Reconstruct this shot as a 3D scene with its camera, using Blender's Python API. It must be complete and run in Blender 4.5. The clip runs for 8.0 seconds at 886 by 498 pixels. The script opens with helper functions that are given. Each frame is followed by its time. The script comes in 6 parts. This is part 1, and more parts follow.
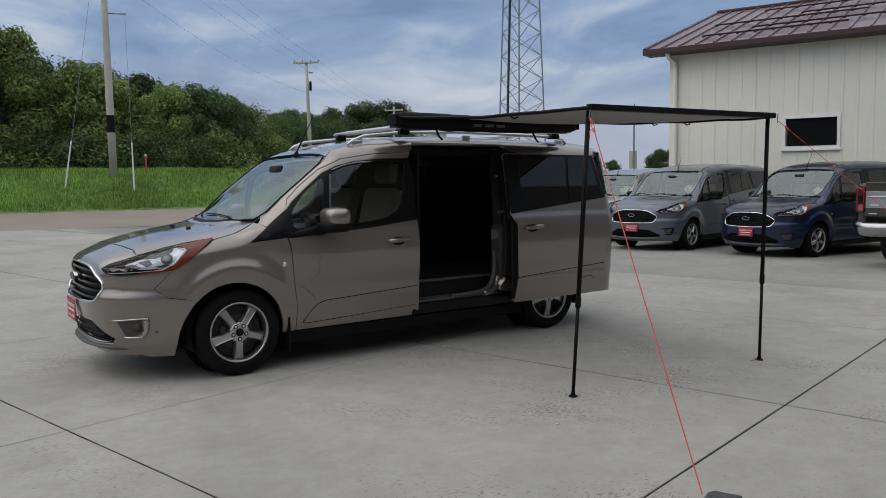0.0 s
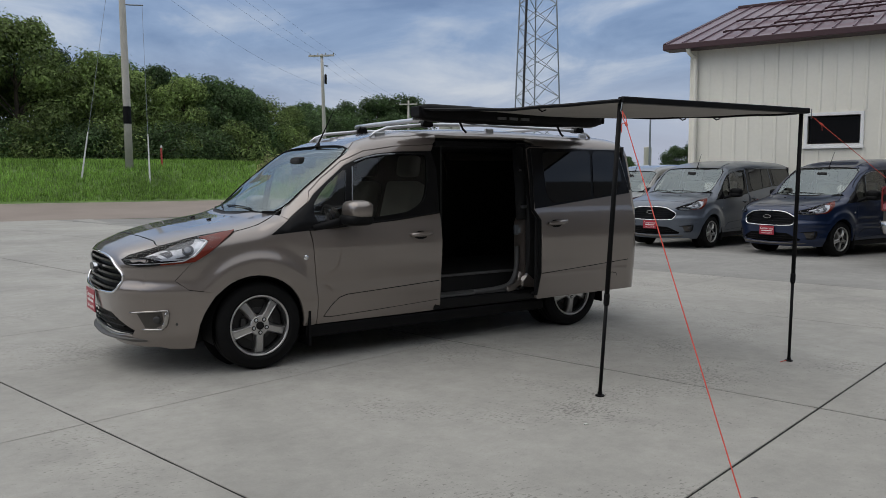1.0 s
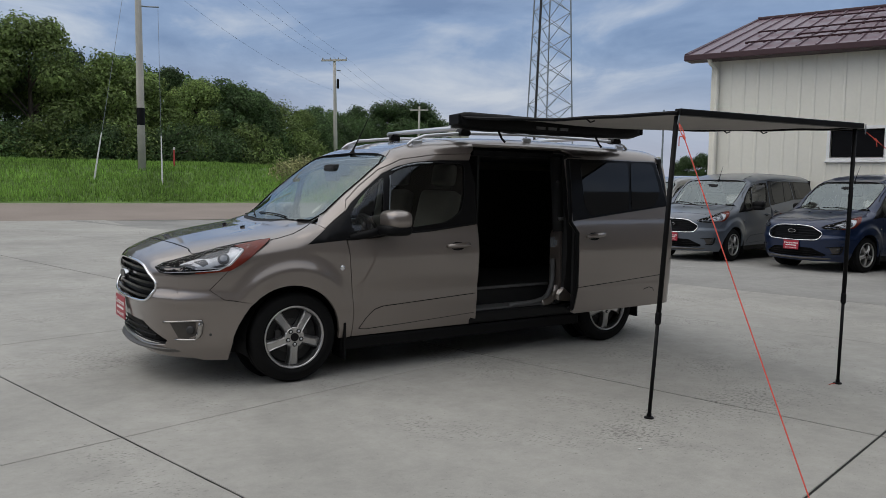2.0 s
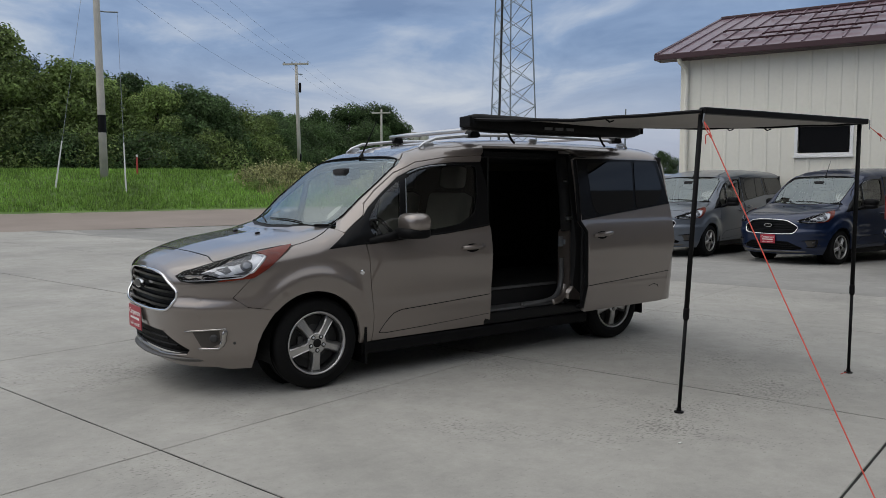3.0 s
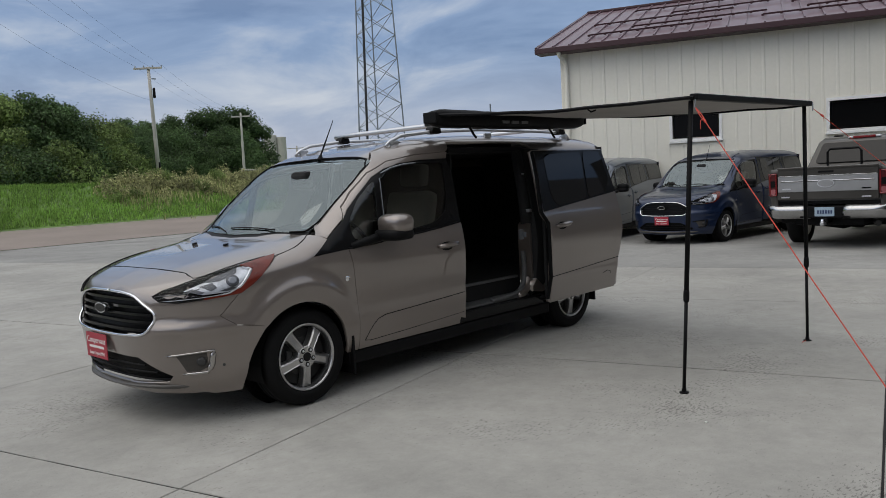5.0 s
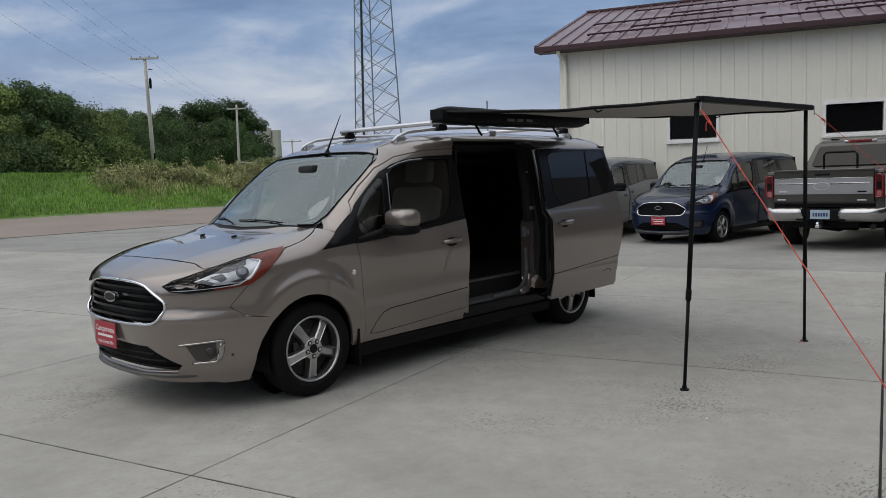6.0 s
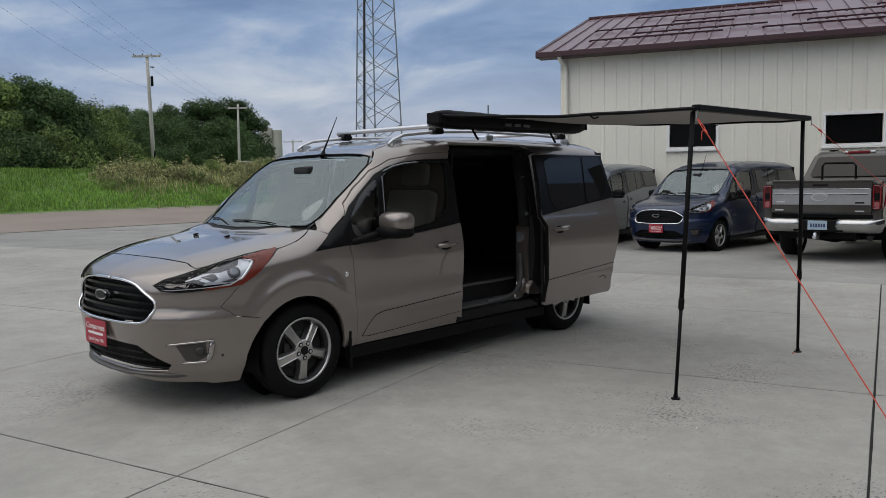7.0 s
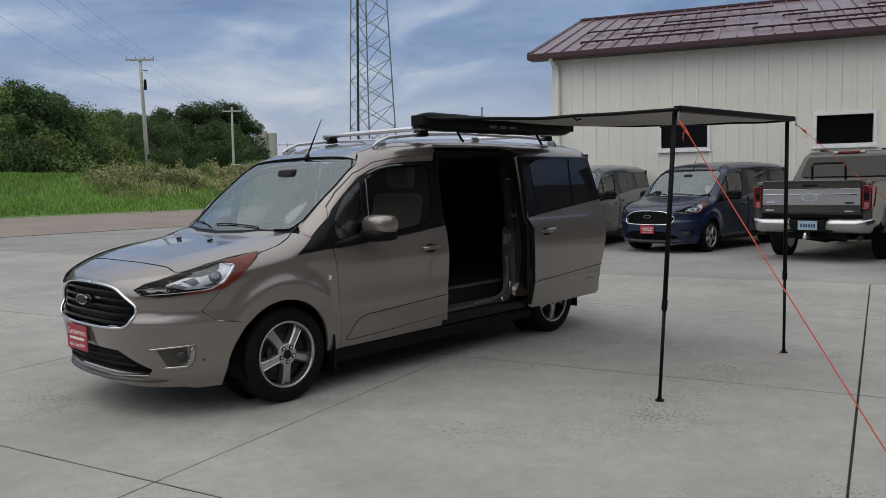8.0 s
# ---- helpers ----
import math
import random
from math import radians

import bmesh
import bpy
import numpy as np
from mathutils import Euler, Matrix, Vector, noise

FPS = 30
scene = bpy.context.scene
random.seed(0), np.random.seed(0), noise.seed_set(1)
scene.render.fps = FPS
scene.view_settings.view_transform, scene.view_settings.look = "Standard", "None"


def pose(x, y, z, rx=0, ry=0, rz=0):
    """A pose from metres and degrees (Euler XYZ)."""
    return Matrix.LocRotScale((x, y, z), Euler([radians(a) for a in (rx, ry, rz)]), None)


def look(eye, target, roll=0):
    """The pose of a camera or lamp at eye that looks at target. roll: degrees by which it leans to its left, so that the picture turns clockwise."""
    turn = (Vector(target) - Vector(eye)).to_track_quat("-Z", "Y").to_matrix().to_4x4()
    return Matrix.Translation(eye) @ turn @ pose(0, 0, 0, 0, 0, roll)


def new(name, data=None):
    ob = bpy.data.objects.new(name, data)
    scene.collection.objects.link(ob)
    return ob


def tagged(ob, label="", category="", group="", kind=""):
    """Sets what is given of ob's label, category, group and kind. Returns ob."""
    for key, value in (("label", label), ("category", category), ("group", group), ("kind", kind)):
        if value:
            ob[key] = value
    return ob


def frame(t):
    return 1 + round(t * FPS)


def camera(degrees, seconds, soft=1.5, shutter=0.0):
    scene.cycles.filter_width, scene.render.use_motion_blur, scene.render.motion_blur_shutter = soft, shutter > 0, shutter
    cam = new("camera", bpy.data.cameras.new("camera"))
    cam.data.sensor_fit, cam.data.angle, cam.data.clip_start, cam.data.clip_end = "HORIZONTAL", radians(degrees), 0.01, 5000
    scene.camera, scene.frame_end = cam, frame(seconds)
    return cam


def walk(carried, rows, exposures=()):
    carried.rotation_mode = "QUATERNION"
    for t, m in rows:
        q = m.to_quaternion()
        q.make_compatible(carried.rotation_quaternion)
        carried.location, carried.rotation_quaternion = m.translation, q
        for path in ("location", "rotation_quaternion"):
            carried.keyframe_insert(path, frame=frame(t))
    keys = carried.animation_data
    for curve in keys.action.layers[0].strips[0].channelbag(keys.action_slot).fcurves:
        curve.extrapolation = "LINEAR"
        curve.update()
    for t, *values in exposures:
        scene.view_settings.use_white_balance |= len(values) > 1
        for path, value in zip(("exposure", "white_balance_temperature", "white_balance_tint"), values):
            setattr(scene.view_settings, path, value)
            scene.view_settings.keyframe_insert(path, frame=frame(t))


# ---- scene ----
cam = camera(58.6, 8.0, soft=0.75)
PATH = [
    (0, (-2.04, -6.458, 1.407), (-0.904, -4.821, 1.239), -0.7),
    (0.5, (-2.049, -6.419, 1.398), (-0.923, -4.775, 1.228), -0.5),
    (1, (-2.053, -6.325, 1.397), (-0.943, -4.671, 1.216), -0.1),
    (1.5, (-2.097, -6.159, 1.414), (-0.998, -4.498, 1.232), -0.0),
    (2, (-2.167, -6.049, 1.426), (-1.069, -4.385, 1.26), 0.9),
    (2.2, (-2.211, -6.009, 1.424), (-1.087, -4.363, 1.264), 1.4),
    (3.3, (-2.61, -5.689, 1.424), (-1.402, -4.103, 1.263), -1.3),
    (3.5, (-2.646, -5.582, 1.424), (-1.431, -4.002, 1.263), -2.5),
    (4, (-2.757, -5.36, 1.442), (-1.517, -3.799, 1.281), -2.7),
    (4.5, (-2.906, -5.2, 1.442), (-1.48, -3.807, 1.277), -2.7),
    (4.7, (-2.976, -5.161, 1.436), (-1.542, -3.777, 1.266), -3.2),
    (5.8, (-3.18, -5.116, 1.449), (-1.733, -3.748, 1.265), -2.5),
    (6, (-3.181, -5.117, 1.444), (-1.734, -3.748, 1.261), -2.1),
    (6.5, (-3.172, -5.127, 1.445), (-1.723, -3.759, 1.265), -1.3),
    (7, (-3.143, -5.134, 1.447), (-1.694, -3.767, 1.272), -1.0),
    (7.5, (-3.103, -5.16, 1.448), (-1.65, -3.796, 1.277), -1.0),
    (8, (-3.073, -5.186, 1.448), (-1.616, -3.826, 1.278), -1.3),
]
walk(cam, [(t, look(eye, target, roll)) for t, eye, target, roll in PATH])

# ---- world and light ----
world = bpy.data.worlds.new("overcast_sky")
scene.world = world
world.use_nodes = True
SUN_EL, SUN_AZ = 50.0, 288.0
_n, _l = world.node_tree.nodes, world.node_tree.links
_n.clear()
_out = _n.new("ShaderNodeOutputWorld")
_bg = _n.new("ShaderNodeBackground")
_sky = _n.new("ShaderNodeTexSky")
_sky.sky_type = "NISHITA"
_sky.sun_disc = False
_sky.sun_elevation, _sky.sun_rotation = radians(SUN_EL), radians(SUN_AZ)
_sky.air_density, _sky.dust_density = 1.5, 2.0
_co = _n.new("ShaderNodeTexCoord")
_sep = _n.new("ShaderNodeSeparateXYZ")
_l.new(_co.outputs["Generated"], _sep.inputs[0])
# cloud sheets: flattened noise over the sky's direction
_map = _n.new("ShaderNodeMapping")
_map.inputs["Scale"].default_value = (1.6, 1.6, 4.6)
_map.inputs["Location"].default_value = (0.35, 0.1, 0.0)
_l.new(_co.outputs["Generated"], _map.inputs[0])
_c1 = _n.new("ShaderNodeTexNoise")
_c1.inputs["Scale"].default_value, _c1.inputs["Detail"].default_value, _c1.inputs["Roughness"].default_value = 2.6, 8.0, 0.55
_c1.inputs["Distortion"].default_value = 0.55
_l.new(_map.outputs[0], _c1.inputs["Vector"])
_r1 = _n.new("ShaderNodeValToRGB")
_e = _r1.color_ramp.elements
_e[0].position, _e[0].color = 0.36, (0.112, 0.182, 0.345, 1)
_e[1].position, _e[1].color = 0.70, (0.45, 0.495, 0.585, 1)
_m = _e.new(0.52)
_m.color = (0.195, 0.277, 0.450, 1)
_l.new(_c1.outputs["Fac"], _r1.inputs[0])
# paler towards the horizon
_r2 = _n.new("ShaderNodeMapRange")
_r2.inputs["From Min"].default_value, _r2.inputs["From Max"].default_value = 0.0, 0.16
_r2.inputs["To Min"].default_value, _r2.inputs["To Max"].default_value = 0.6, 0.0
_l.new(_sep.outputs["Z"], _r2.inputs[0])
_mix = _n.new("ShaderNodeMix")
_mix.data_type = "RGBA"
_l.new(_r2.outputs[0], _mix.inputs["Factor"])
_l.new(_r1.outputs[0], _mix.inputs[6])
_mix.inputs[7].default_value = (0.53, 0.535, 0.60, 1)
# an overcast dome: the zenith is brighter than the horizon
_r3 = _n.new("ShaderNodeMapRange")
_r3.inputs["From Min"].default_value, _r3.inputs["From Max"].default_value = 0.25, 0.85
_r3.inputs["To Min"].default_value, _r3.inputs["To Max"].default_value = 1.0, 2.3
_l.new(_sep.outputs["Z"], _r3.inputs[0])
_hi = _n.new("ShaderNodeMapRange")
_hi.inputs["From Min"].default_value, _hi.inputs["From Max"].default_value = 0.2, 0.55
_hi.inputs["To Max"].default_value = 0.85
_l.new(_sep.outputs["Z"], _hi.inputs[0])
_veil = _n.new("ShaderNodeMix")
_veil.data_type = "RGBA"
_l.new(_hi.outputs[0], _veil.inputs["Factor"])
_l.new(_mix.outputs[2], _veil.inputs[6])
_veil.inputs[7].default_value = (0.445, 0.44, 0.425, 1)
_mul = _n.new("ShaderNodeVectorMath")
_mul.operation = "SCALE"
_l.new(_veil.outputs[2], _mul.inputs[0])
_l.new(_r3.outputs[0], _mul.inputs["Scale"])
_add = _n.new("ShaderNodeMix")
_add.data_type, _add.blend_type = "RGBA", "ADD"
_add.inputs["Factor"].default_value = 0.02
_l.new(_mul.outputs[0], _add.inputs[6])
_l.new(_sky.outputs[0], _add.inputs[7])
_l.new(_add.outputs[2], _bg.inputs["Color"])
_bg.inputs["Strength"].default_value = 1.0
_l.new(_bg.outputs[0], _out.inputs[0])

sun_data = bpy.data.lights.new("sun", "SUN")
sun_data.energy, sun_data.angle, sun_data.color = 0.85, radians(85), (1.0, 0.95, 0.88)
sun = new("sun", sun_data)
_a, _b = radians(SUN_EL), radians(SUN_AZ)
sun.matrix_world = look((math.sin(_b) * math.cos(_a) * 50, math.cos(_b) * math.cos(_a) * 50, math.sin(_a) * 50), (0, 0, 0))


# ---- materials ----
def material(name, color, rough=0.5, metal=0.0, vary=0.15, scale=6.0, fine=60.0, bump=0.0, coat=0.0, spec=0.5, each=0.0, trans=0.0, ior=1.45, dirt=None, dirt_at=(0.55, 0.75)):
    """A surface with a coarse and a fine noise in its colour, gloss and relief. each: variation from piece to piece."""
    m = bpy.data.materials.new(name)
    m.use_nodes = True
    n, l = m.node_tree.nodes, m.node_tree.links
    p = n["Principled BSDF"]
    p.inputs["Roughness"].default_value, p.inputs["Metallic"].default_value = rough, metal
    p.inputs["Coat Weight"].default_value, p.inputs["Coat Roughness"].default_value = coat, 0.03
    p.inputs["Specular IOR Level"].default_value = spec
    p.inputs["Transmission Weight"].default_value, p.inputs["IOR"].default_value = trans, ior
    co = n.new("ShaderNodeTexCoord")
    big, small = n.new("ShaderNodeTexNoise"), n.new("ShaderNodeTexNoise")
    big.inputs["Scale"].default_value, big.inputs["Detail"].default_value = scale, 5.0
    small.inputs["Scale"].default_value, small.inputs["Detail"].default_value = fine, 3.0
    for t in (big, small):
        l.new(co.outputs["Object"], t.inputs["Vector"])
    s = n.new("ShaderNodeMath")
    s.operation = "MULTIPLY_ADD"
    s.inputs[1].default_value = 0.5
    l.new(small.outputs["Fac"], s.inputs[0])
    l.new(big.outputs["Fac"], s.inputs[2])
    r = n.new("ShaderNodeMapRange")
    r.inputs["From Min"].default_value, r.inputs["From Max"].default_value = 0.45, 1.05
    r.inputs["To Min"].default_value, r.inputs["To Max"].default_value = 1 - vary, 1 + vary
    l.new(s.outputs[0], r.inputs[0])
    value = r.outputs[0]
    if each:
        info = n.new("ShaderNodeObjectInfo")
        e = n.new("ShaderNodeMapRange")
        e.inputs["To Min"].default_value, e.inputs["To Max"].default_value = 1 - each, 1 + each
        l.new(info.outputs["Random"], e.inputs[0])
        k = n.new("ShaderNodeMath")
        k.operation = "MULTIPLY"
        l.new(value, k.inputs[0])
        l.new(e.outputs[0], k.inputs[1])
        value = k.outputs[0]
    c = n.new("ShaderNodeVectorMath")
    c.operation = "SCALE"
    c.inputs[0].default_value = color
    l.new(value, c.inputs["Scale"])
    result = c.outputs[0]
    if dirt:
        d = n.new("ShaderNodeTexNoise")
        d.inputs["Scale"].default_value, d.inputs["Detail"].default_value, d.inputs["Roughness"].default_value = scale * 0.45, 9.0, 0.7
        l.new(co.outputs["Object"], d.inputs["Vector"])
        dr = n.new("ShaderNodeMapRange")
        dr.inputs["From Min"].default_value, dr.inputs["From Max"].default_value = dirt_at
        l.new(d.outputs["Fac"], dr.inputs[0])
        mx = n.new("ShaderNodeMix")
        mx.data_type = "RGBA"
        l.new(dr.outputs[0], mx.inputs["Factor"])
        l.new(result, mx.inputs[6])
        mx.inputs[7].default_value = (*dirt, 1)
        result = mx.outputs[2]
    l.new(result, p.inputs["Base Color"])
    if bump:
        b = n.new("ShaderNodeBump")
        b.inputs["Strength"].default_value, b.inputs["Distance"].default_value = bump, 0.02
        l.new(s.outputs[0], b.inputs["Height"])
        l.new(b.outputs[0], p.inputs["Normal"])
    return m


def glass(name, tint, rough=0.0, ior=1.52, gloss=(1, 1, 1)):
    """A thin pane: see-through with a tint, and a gloss that grows at low angles."""
    m = bpy.data.materials.new(name)
    m.use_nodes = True
    n, l = m.node_tree.nodes, m.node_tree.links
    n.remove(n["Principled BSDF"])
    t, g, mx, f = n.new("ShaderNodeBsdfTransparent"), n.new("ShaderNodeBsdfGlossy"), n.new("ShaderNodeMixShader"), n.new("ShaderNodeFresnel")
    t.inputs["Color"].default_value = (*tint, 1)
    g.inputs["Roughness"].default_value, g.inputs["Color"].default_value = rough, (*gloss, 1)
    f.inputs["IOR"].default_value = ior
    l.new(f.outputs[0], mx.inputs[0])
    l.new(t.outputs[0], mx.inputs[1])
    l.new(g.outputs[0], mx.inputs[2])
    l.new(mx.outputs[0], n["Material Output"].inputs["Surface"])
    return m


def translucent(m, share=0.4, low=0.45, high=1.65):
    """Lets light through thin leaves and blades, each one lighter or darker."""
    n, l = m.node_tree.nodes, m.node_tree.links
    p, t, mx = n["Principled BSDF"], n.new("ShaderNodeBsdfTranslucent"), n.new("ShaderNodeMixShader")
    mx.inputs[0].default_value = share
    geo, r, sc = n.new("ShaderNodeNewGeometry"), n.new("ShaderNodeMapRange"), n.new("ShaderNodeVectorMath")
    r.inputs["To Min"].default_value, r.inputs["To Max"].default_value = low, high
    sc.operation = "SCALE"
    l.new(geo.outputs["Random Per Island"], r.inputs[0])
    l.new(p.inputs["Base Color"].links[0].from_socket, sc.inputs[0])
    l.new(r.outputs[0], sc.inputs["Scale"])
    l.new(sc.outputs[0], p.inputs["Base Color"])
    l.new(sc.outputs[0], t.inputs["Color"])
    l.new(p.outputs[0], mx.inputs[1])
    l.new(t.outputs[0], mx.inputs[2])
    l.new(mx.outputs[0], n["Material Output"].inputs["Surface"])
    return m


def paint(name, color, metal=0.75, coat=1.0, ior=1.5):
    m = material(name, color, rough=0.32, metal=metal, vary=0.05, scale=1.5, fine=900, coat=coat, spec=0.5)
    m.node_tree.nodes["Principled BSDF"].inputs["Coat IOR"].default_value = ior
    return m


STONE = paint("stone_grey_metallic_paint", (0.214, 0.183, 0.163), 0.65, 1.0, 1.78)
BLUE = paint("dark_blue_metallic_paint", (0.0055, 0.0155, 0.05), 0.3, 0.6)
SILVER = paint("silver_metallic_paint", (0.10, 0.116, 0.142), 0.35, 0.6)
PALE = paint("white_gold_metallic_paint", (0.25, 0.25, 0.24))
WHITE = paint("white_paint", (0.75, 0.76, 0.77))
TRUCK = paint("grey_brown_metallic_paint", (0.055, 0.051, 0.046), 0.5, 0.6)
BLACK = material("black_plastic", (0.0055, 0.0055, 0.006), rough=0.5, vary=0.2, fine=300, bump=0.05, spec=0.14)
GLOSS = material("gloss_black_trim", (0.007, 0.007, 0.0075), rough=0.2, vary=0.1, spec=0.2)
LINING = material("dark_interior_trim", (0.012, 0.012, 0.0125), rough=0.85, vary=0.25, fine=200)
FLOORMAT = material("grey_interior_step", (0.085, 0.085, 0.087), rough=0.6, vary=0.2, fine=120)
CLOTH = material("pale_grey_seat_cloth", (0.22, 0.215, 0.20), rough=0.95, vary=0.12, fine=250, bump=0.1)
RUBBER = material("tyre_rubber", (0.006, 0.006, 0.0062), rough=0.75, vary=0.25, fine=90, bump=0.08, spec=0.2)
ALLOY = material("machined_alloy", (0.47, 0.465, 0.46), rough=0.3, metal=0.9, vary=0.08, fine=200)
# near-black for the wheel's recesses, with their shade put into the colour
RIMSHADE = material("rim_recess_shade", (0.012, 0.012, 0.012), rough=0.6, metal=0.0, vary=0.1)
CHROME = material("chrome", (0.75, 0.76, 0.78), rough=0.08, metal=1.0, vary=0.04)
SATIN = material("satin_aluminium", (0.62, 0.63, 0.65), rough=0.32, metal=0.95, vary=0.06, fine=150)
STEEL = material("galvanised_steel", (0.22, 0.24, 0.26), rough=0.5, metal=0.6, vary=0.2, scale=2)
AMBER = material("red_amber_lens", (0.13, 0.018, 0.010), rough=0.25, vary=0.3, scale=14, coat=0.35, spec=0.3)
RED = material("red_lens", (0.20, 0.012, 0.016), rough=0.15, vary=0.1, coat=1.0)
LENS = glass("clear_lamp_lens", (0.97, 0.97, 0.97), ior=1.22)
SCREEN = glass("windscreen_glass", (0.80, 0.90, 0.87), ior=2.5, gloss=(0.90, 1.0, 1.0))
WINDOW = glass("side_window_glass", (0.50, 0.54, 0.52), ior=1.65)
PRIVACY = glass("dark_privacy_glass", (0.06, 0.06, 0.065))
SIGNRED = material("red_sign_plastic", (0.34, 0.02, 0.038), rough=0.4, vary=0.08, fine=80)
SIGNWHITE = material("white_lettering", (0.75, 0.74, 0.72), rough=0.5, vary=0.05)
FABRIC = material("grey_awning_canvas", (0.33, 0.31, 0.29), rough=0.9, vary=0.1, scale=3, fine=200, bump=0.05)
PVC = material("black_pvc_cover", (0.006, 0.006, 0.0065), rough=0.55, spec=0.15, vary=0.3, scale=9, fine=60, bump=0.25)
ROPE = material("orange_red_cord", (0.55, 0.07, 0.045), rough=0.7, vary=0.15, fine=400)
STONEBLOCK = material("dark_stone", (0.07, 0.07, 0.072), rough=0.95, vary=0.4, scale=20, fine=120, bump=0.6)
CONCRETE = material("concrete", (0.336, 0.327, 0.300), rough=0.9, vary=0.13, scale=0.9, fine=130, bump=0.12, each=0.02, dirt=(0.23, 0.225, 0.21), dirt_at=(0.52, 0.85))
def pitted(m, amount=1.0):
    """Small dark pits, gathered in patches, on a concrete material."""
    n, l = m.node_tree.nodes, m.node_tree.links
    p = n["Principled BSDF"]
    source = p.inputs["Base Color"].links[0].from_socket
    geo = n.new("ShaderNodeNewGeometry")
    patch, pit, stain = n.new("ShaderNodeTexNoise"), n.new("ShaderNodeTexNoise"), n.new("ShaderNodeTexNoise")
    patch.inputs["Scale"].default_value, patch.inputs["Detail"].default_value = 0.9, 6.0
    pit.inputs["Scale"].default_value, pit.inputs["Detail"].default_value, pit.inputs["Roughness"].default_value = 46.0, 6.0, 0.68
    stain.inputs["Scale"].default_value, stain.inputs["Detail"].default_value, stain.inputs["Roughness"].default_value = 0.33, 7.0, 0.62
    for t in (patch, pit, stain):
        l.new(geo.outputs["Position"], t.inputs["Vector"])
    stretch = n.new("ShaderNodeMapping")
    stretch.inputs["Rotation"].default_value, stretch.inputs["Scale"].default_value = (0, 0, radians(25)), (0.6, 1.5, 1)
    l.new(geo.outputs["Position"], stretch.inputs[0])
    l.new(stretch.outputs[0], pit.inputs["Vector"])
    a, b = n.new("ShaderNodeMapRange"), n.new("ShaderNodeMapRange")
    a.inputs["From Min"].default_value, a.inputs["From Max"].default_value = 0.46, 0.70
    a.inputs["To Min"].default_value, a.inputs["To Max"].default_value = 0.0, 0.138
    l.new(patch.outputs["Fac"], a.inputs[0])
    add = n.new("ShaderNodeMath")
    l.new(pit.outputs["Fac"], add.inputs[0])
    l.new(a.outputs[0], add.inputs[1])
    b.inputs["From Min"].default_value, b.inputs["From Max"].default_value = 0.632, 0.675
    b.inputs["To Max"].default_value = 0.7 * amount
    l.new(add.outputs[0], b.inputs[0])
    tone = n.new("ShaderNodeMapRange")
    tone.inputs["From Min"].default_value, tone.inputs["From Max"].default_value = 0.3, 0.7
    tone.inputs["To Min"].default_value, tone.inputs["To Max"].default_value = 0.78, 1.16
    l.new(stain.outputs["Fac"], tone.inputs[0])
    grit = n.new("ShaderNodeTexNoise")
    grit.inputs["Scale"].default_value, grit.inputs["Detail"].default_value, grit.inputs["Roughness"].default_value = 5.0, 12.0, 0.82
    l.new(geo.outputs["Position"], grit.inputs["Vector"])
    mottle = n.new("ShaderNodeMapRange")
    mottle.inputs["From Min"].default_value, mottle.inputs["From Max"].default_value = 0.3, 0.7
    mottle.inputs["To Min"].default_value, mottle.inputs["To Max"].default_value = 0.84, 1.16
    l.new(grit.outputs["Fac"], mottle.inputs[0])
    both = n.new("ShaderNodeMath")
    both.operation = "MULTIPLY"
    l.new(tone.outputs[0], both.inputs[0])
    l.new(mottle.outputs[0], both.inputs[1])
    sc = n.new("ShaderNodeVectorMath")
    sc.operation = "SCALE"
    l.new(source, sc.inputs[0])
    l.new(both.outputs[0], sc.inputs["Scale"])
    mx = n.new("ShaderNodeMix")
    mx.data_type = "RGBA"
    l.new(b.outputs[0], mx.inputs["Factor"])
    l.new(sc.outputs[0], mx.inputs[6])
    mx.inputs[7].default_value = (0.11, 0.103, 0.094, 1)
    l.new(mx.outputs[2], p.inputs["Base Color"])
    return m


pitted(CONCRETE)
OLDCONCRETE = material("older_concrete", (0.265, 0.26, 0.245), rough=0.92, vary=0.16, scale=0.6, fine=60, bump=0.12, dirt=(0.2, 0.195, 0.185), dirt_at=(0.5, 0.8))
pitted(OLDCONCRETE, 0.6)
JOINT = material("joint_filler", (0.012, 0.012, 0.011), rough=0.95, vary=0.3, fine=80)
ASPHALT = material("worn_asphalt", (0.245, 0.205, 0.178), rough=0.95, vary=0.18, scale=0.35, fine=25, bump=0.2)
SOIL = material("grass_ground", (0.10, 0.165, 0.042), rough=1.0, vary=0.45, scale=0.5, fine=9, bump=0.6)
GRASS = translucent(material("grass_blades", (0.20, 0.335, 0.07), rough=0.85, vary=0.35, scale=0.25, fine=3))
WEED = translucent(material("dry_weeds", (0.36, 0.36, 0.17), rough=0.9, vary=0.45, scale=0.6, fine=6))
LEAF = translucent(material("green_leaves", (0.076, 0.126, 0.045), rough=0.7, vary=0.55, scale=0.5, fine=3.5, each=0.3))
LEAFLIGHT = translucent(material("light_green_leaves", (0.165, 0.228, 0.068), rough=0.7, vary=0.55, scale=0.5, fine=3.5, each=0.25))
BARK = material("bark", (0.07, 0.055, 0.04), rough=0.95, vary=0.3, scale=5, fine=30, bump=0.4)
POLEWOOD = material("weathered_pole_wood", (0.46, 0.435, 0.39), rough=0.9, vary=0.15, scale=2, fine=25, bump=0.2)
SIDING = material("cream_metal_siding", (0.79, 0.762, 0.665), rough=0.5, vary=0.05, scale=0.8, fine=12)
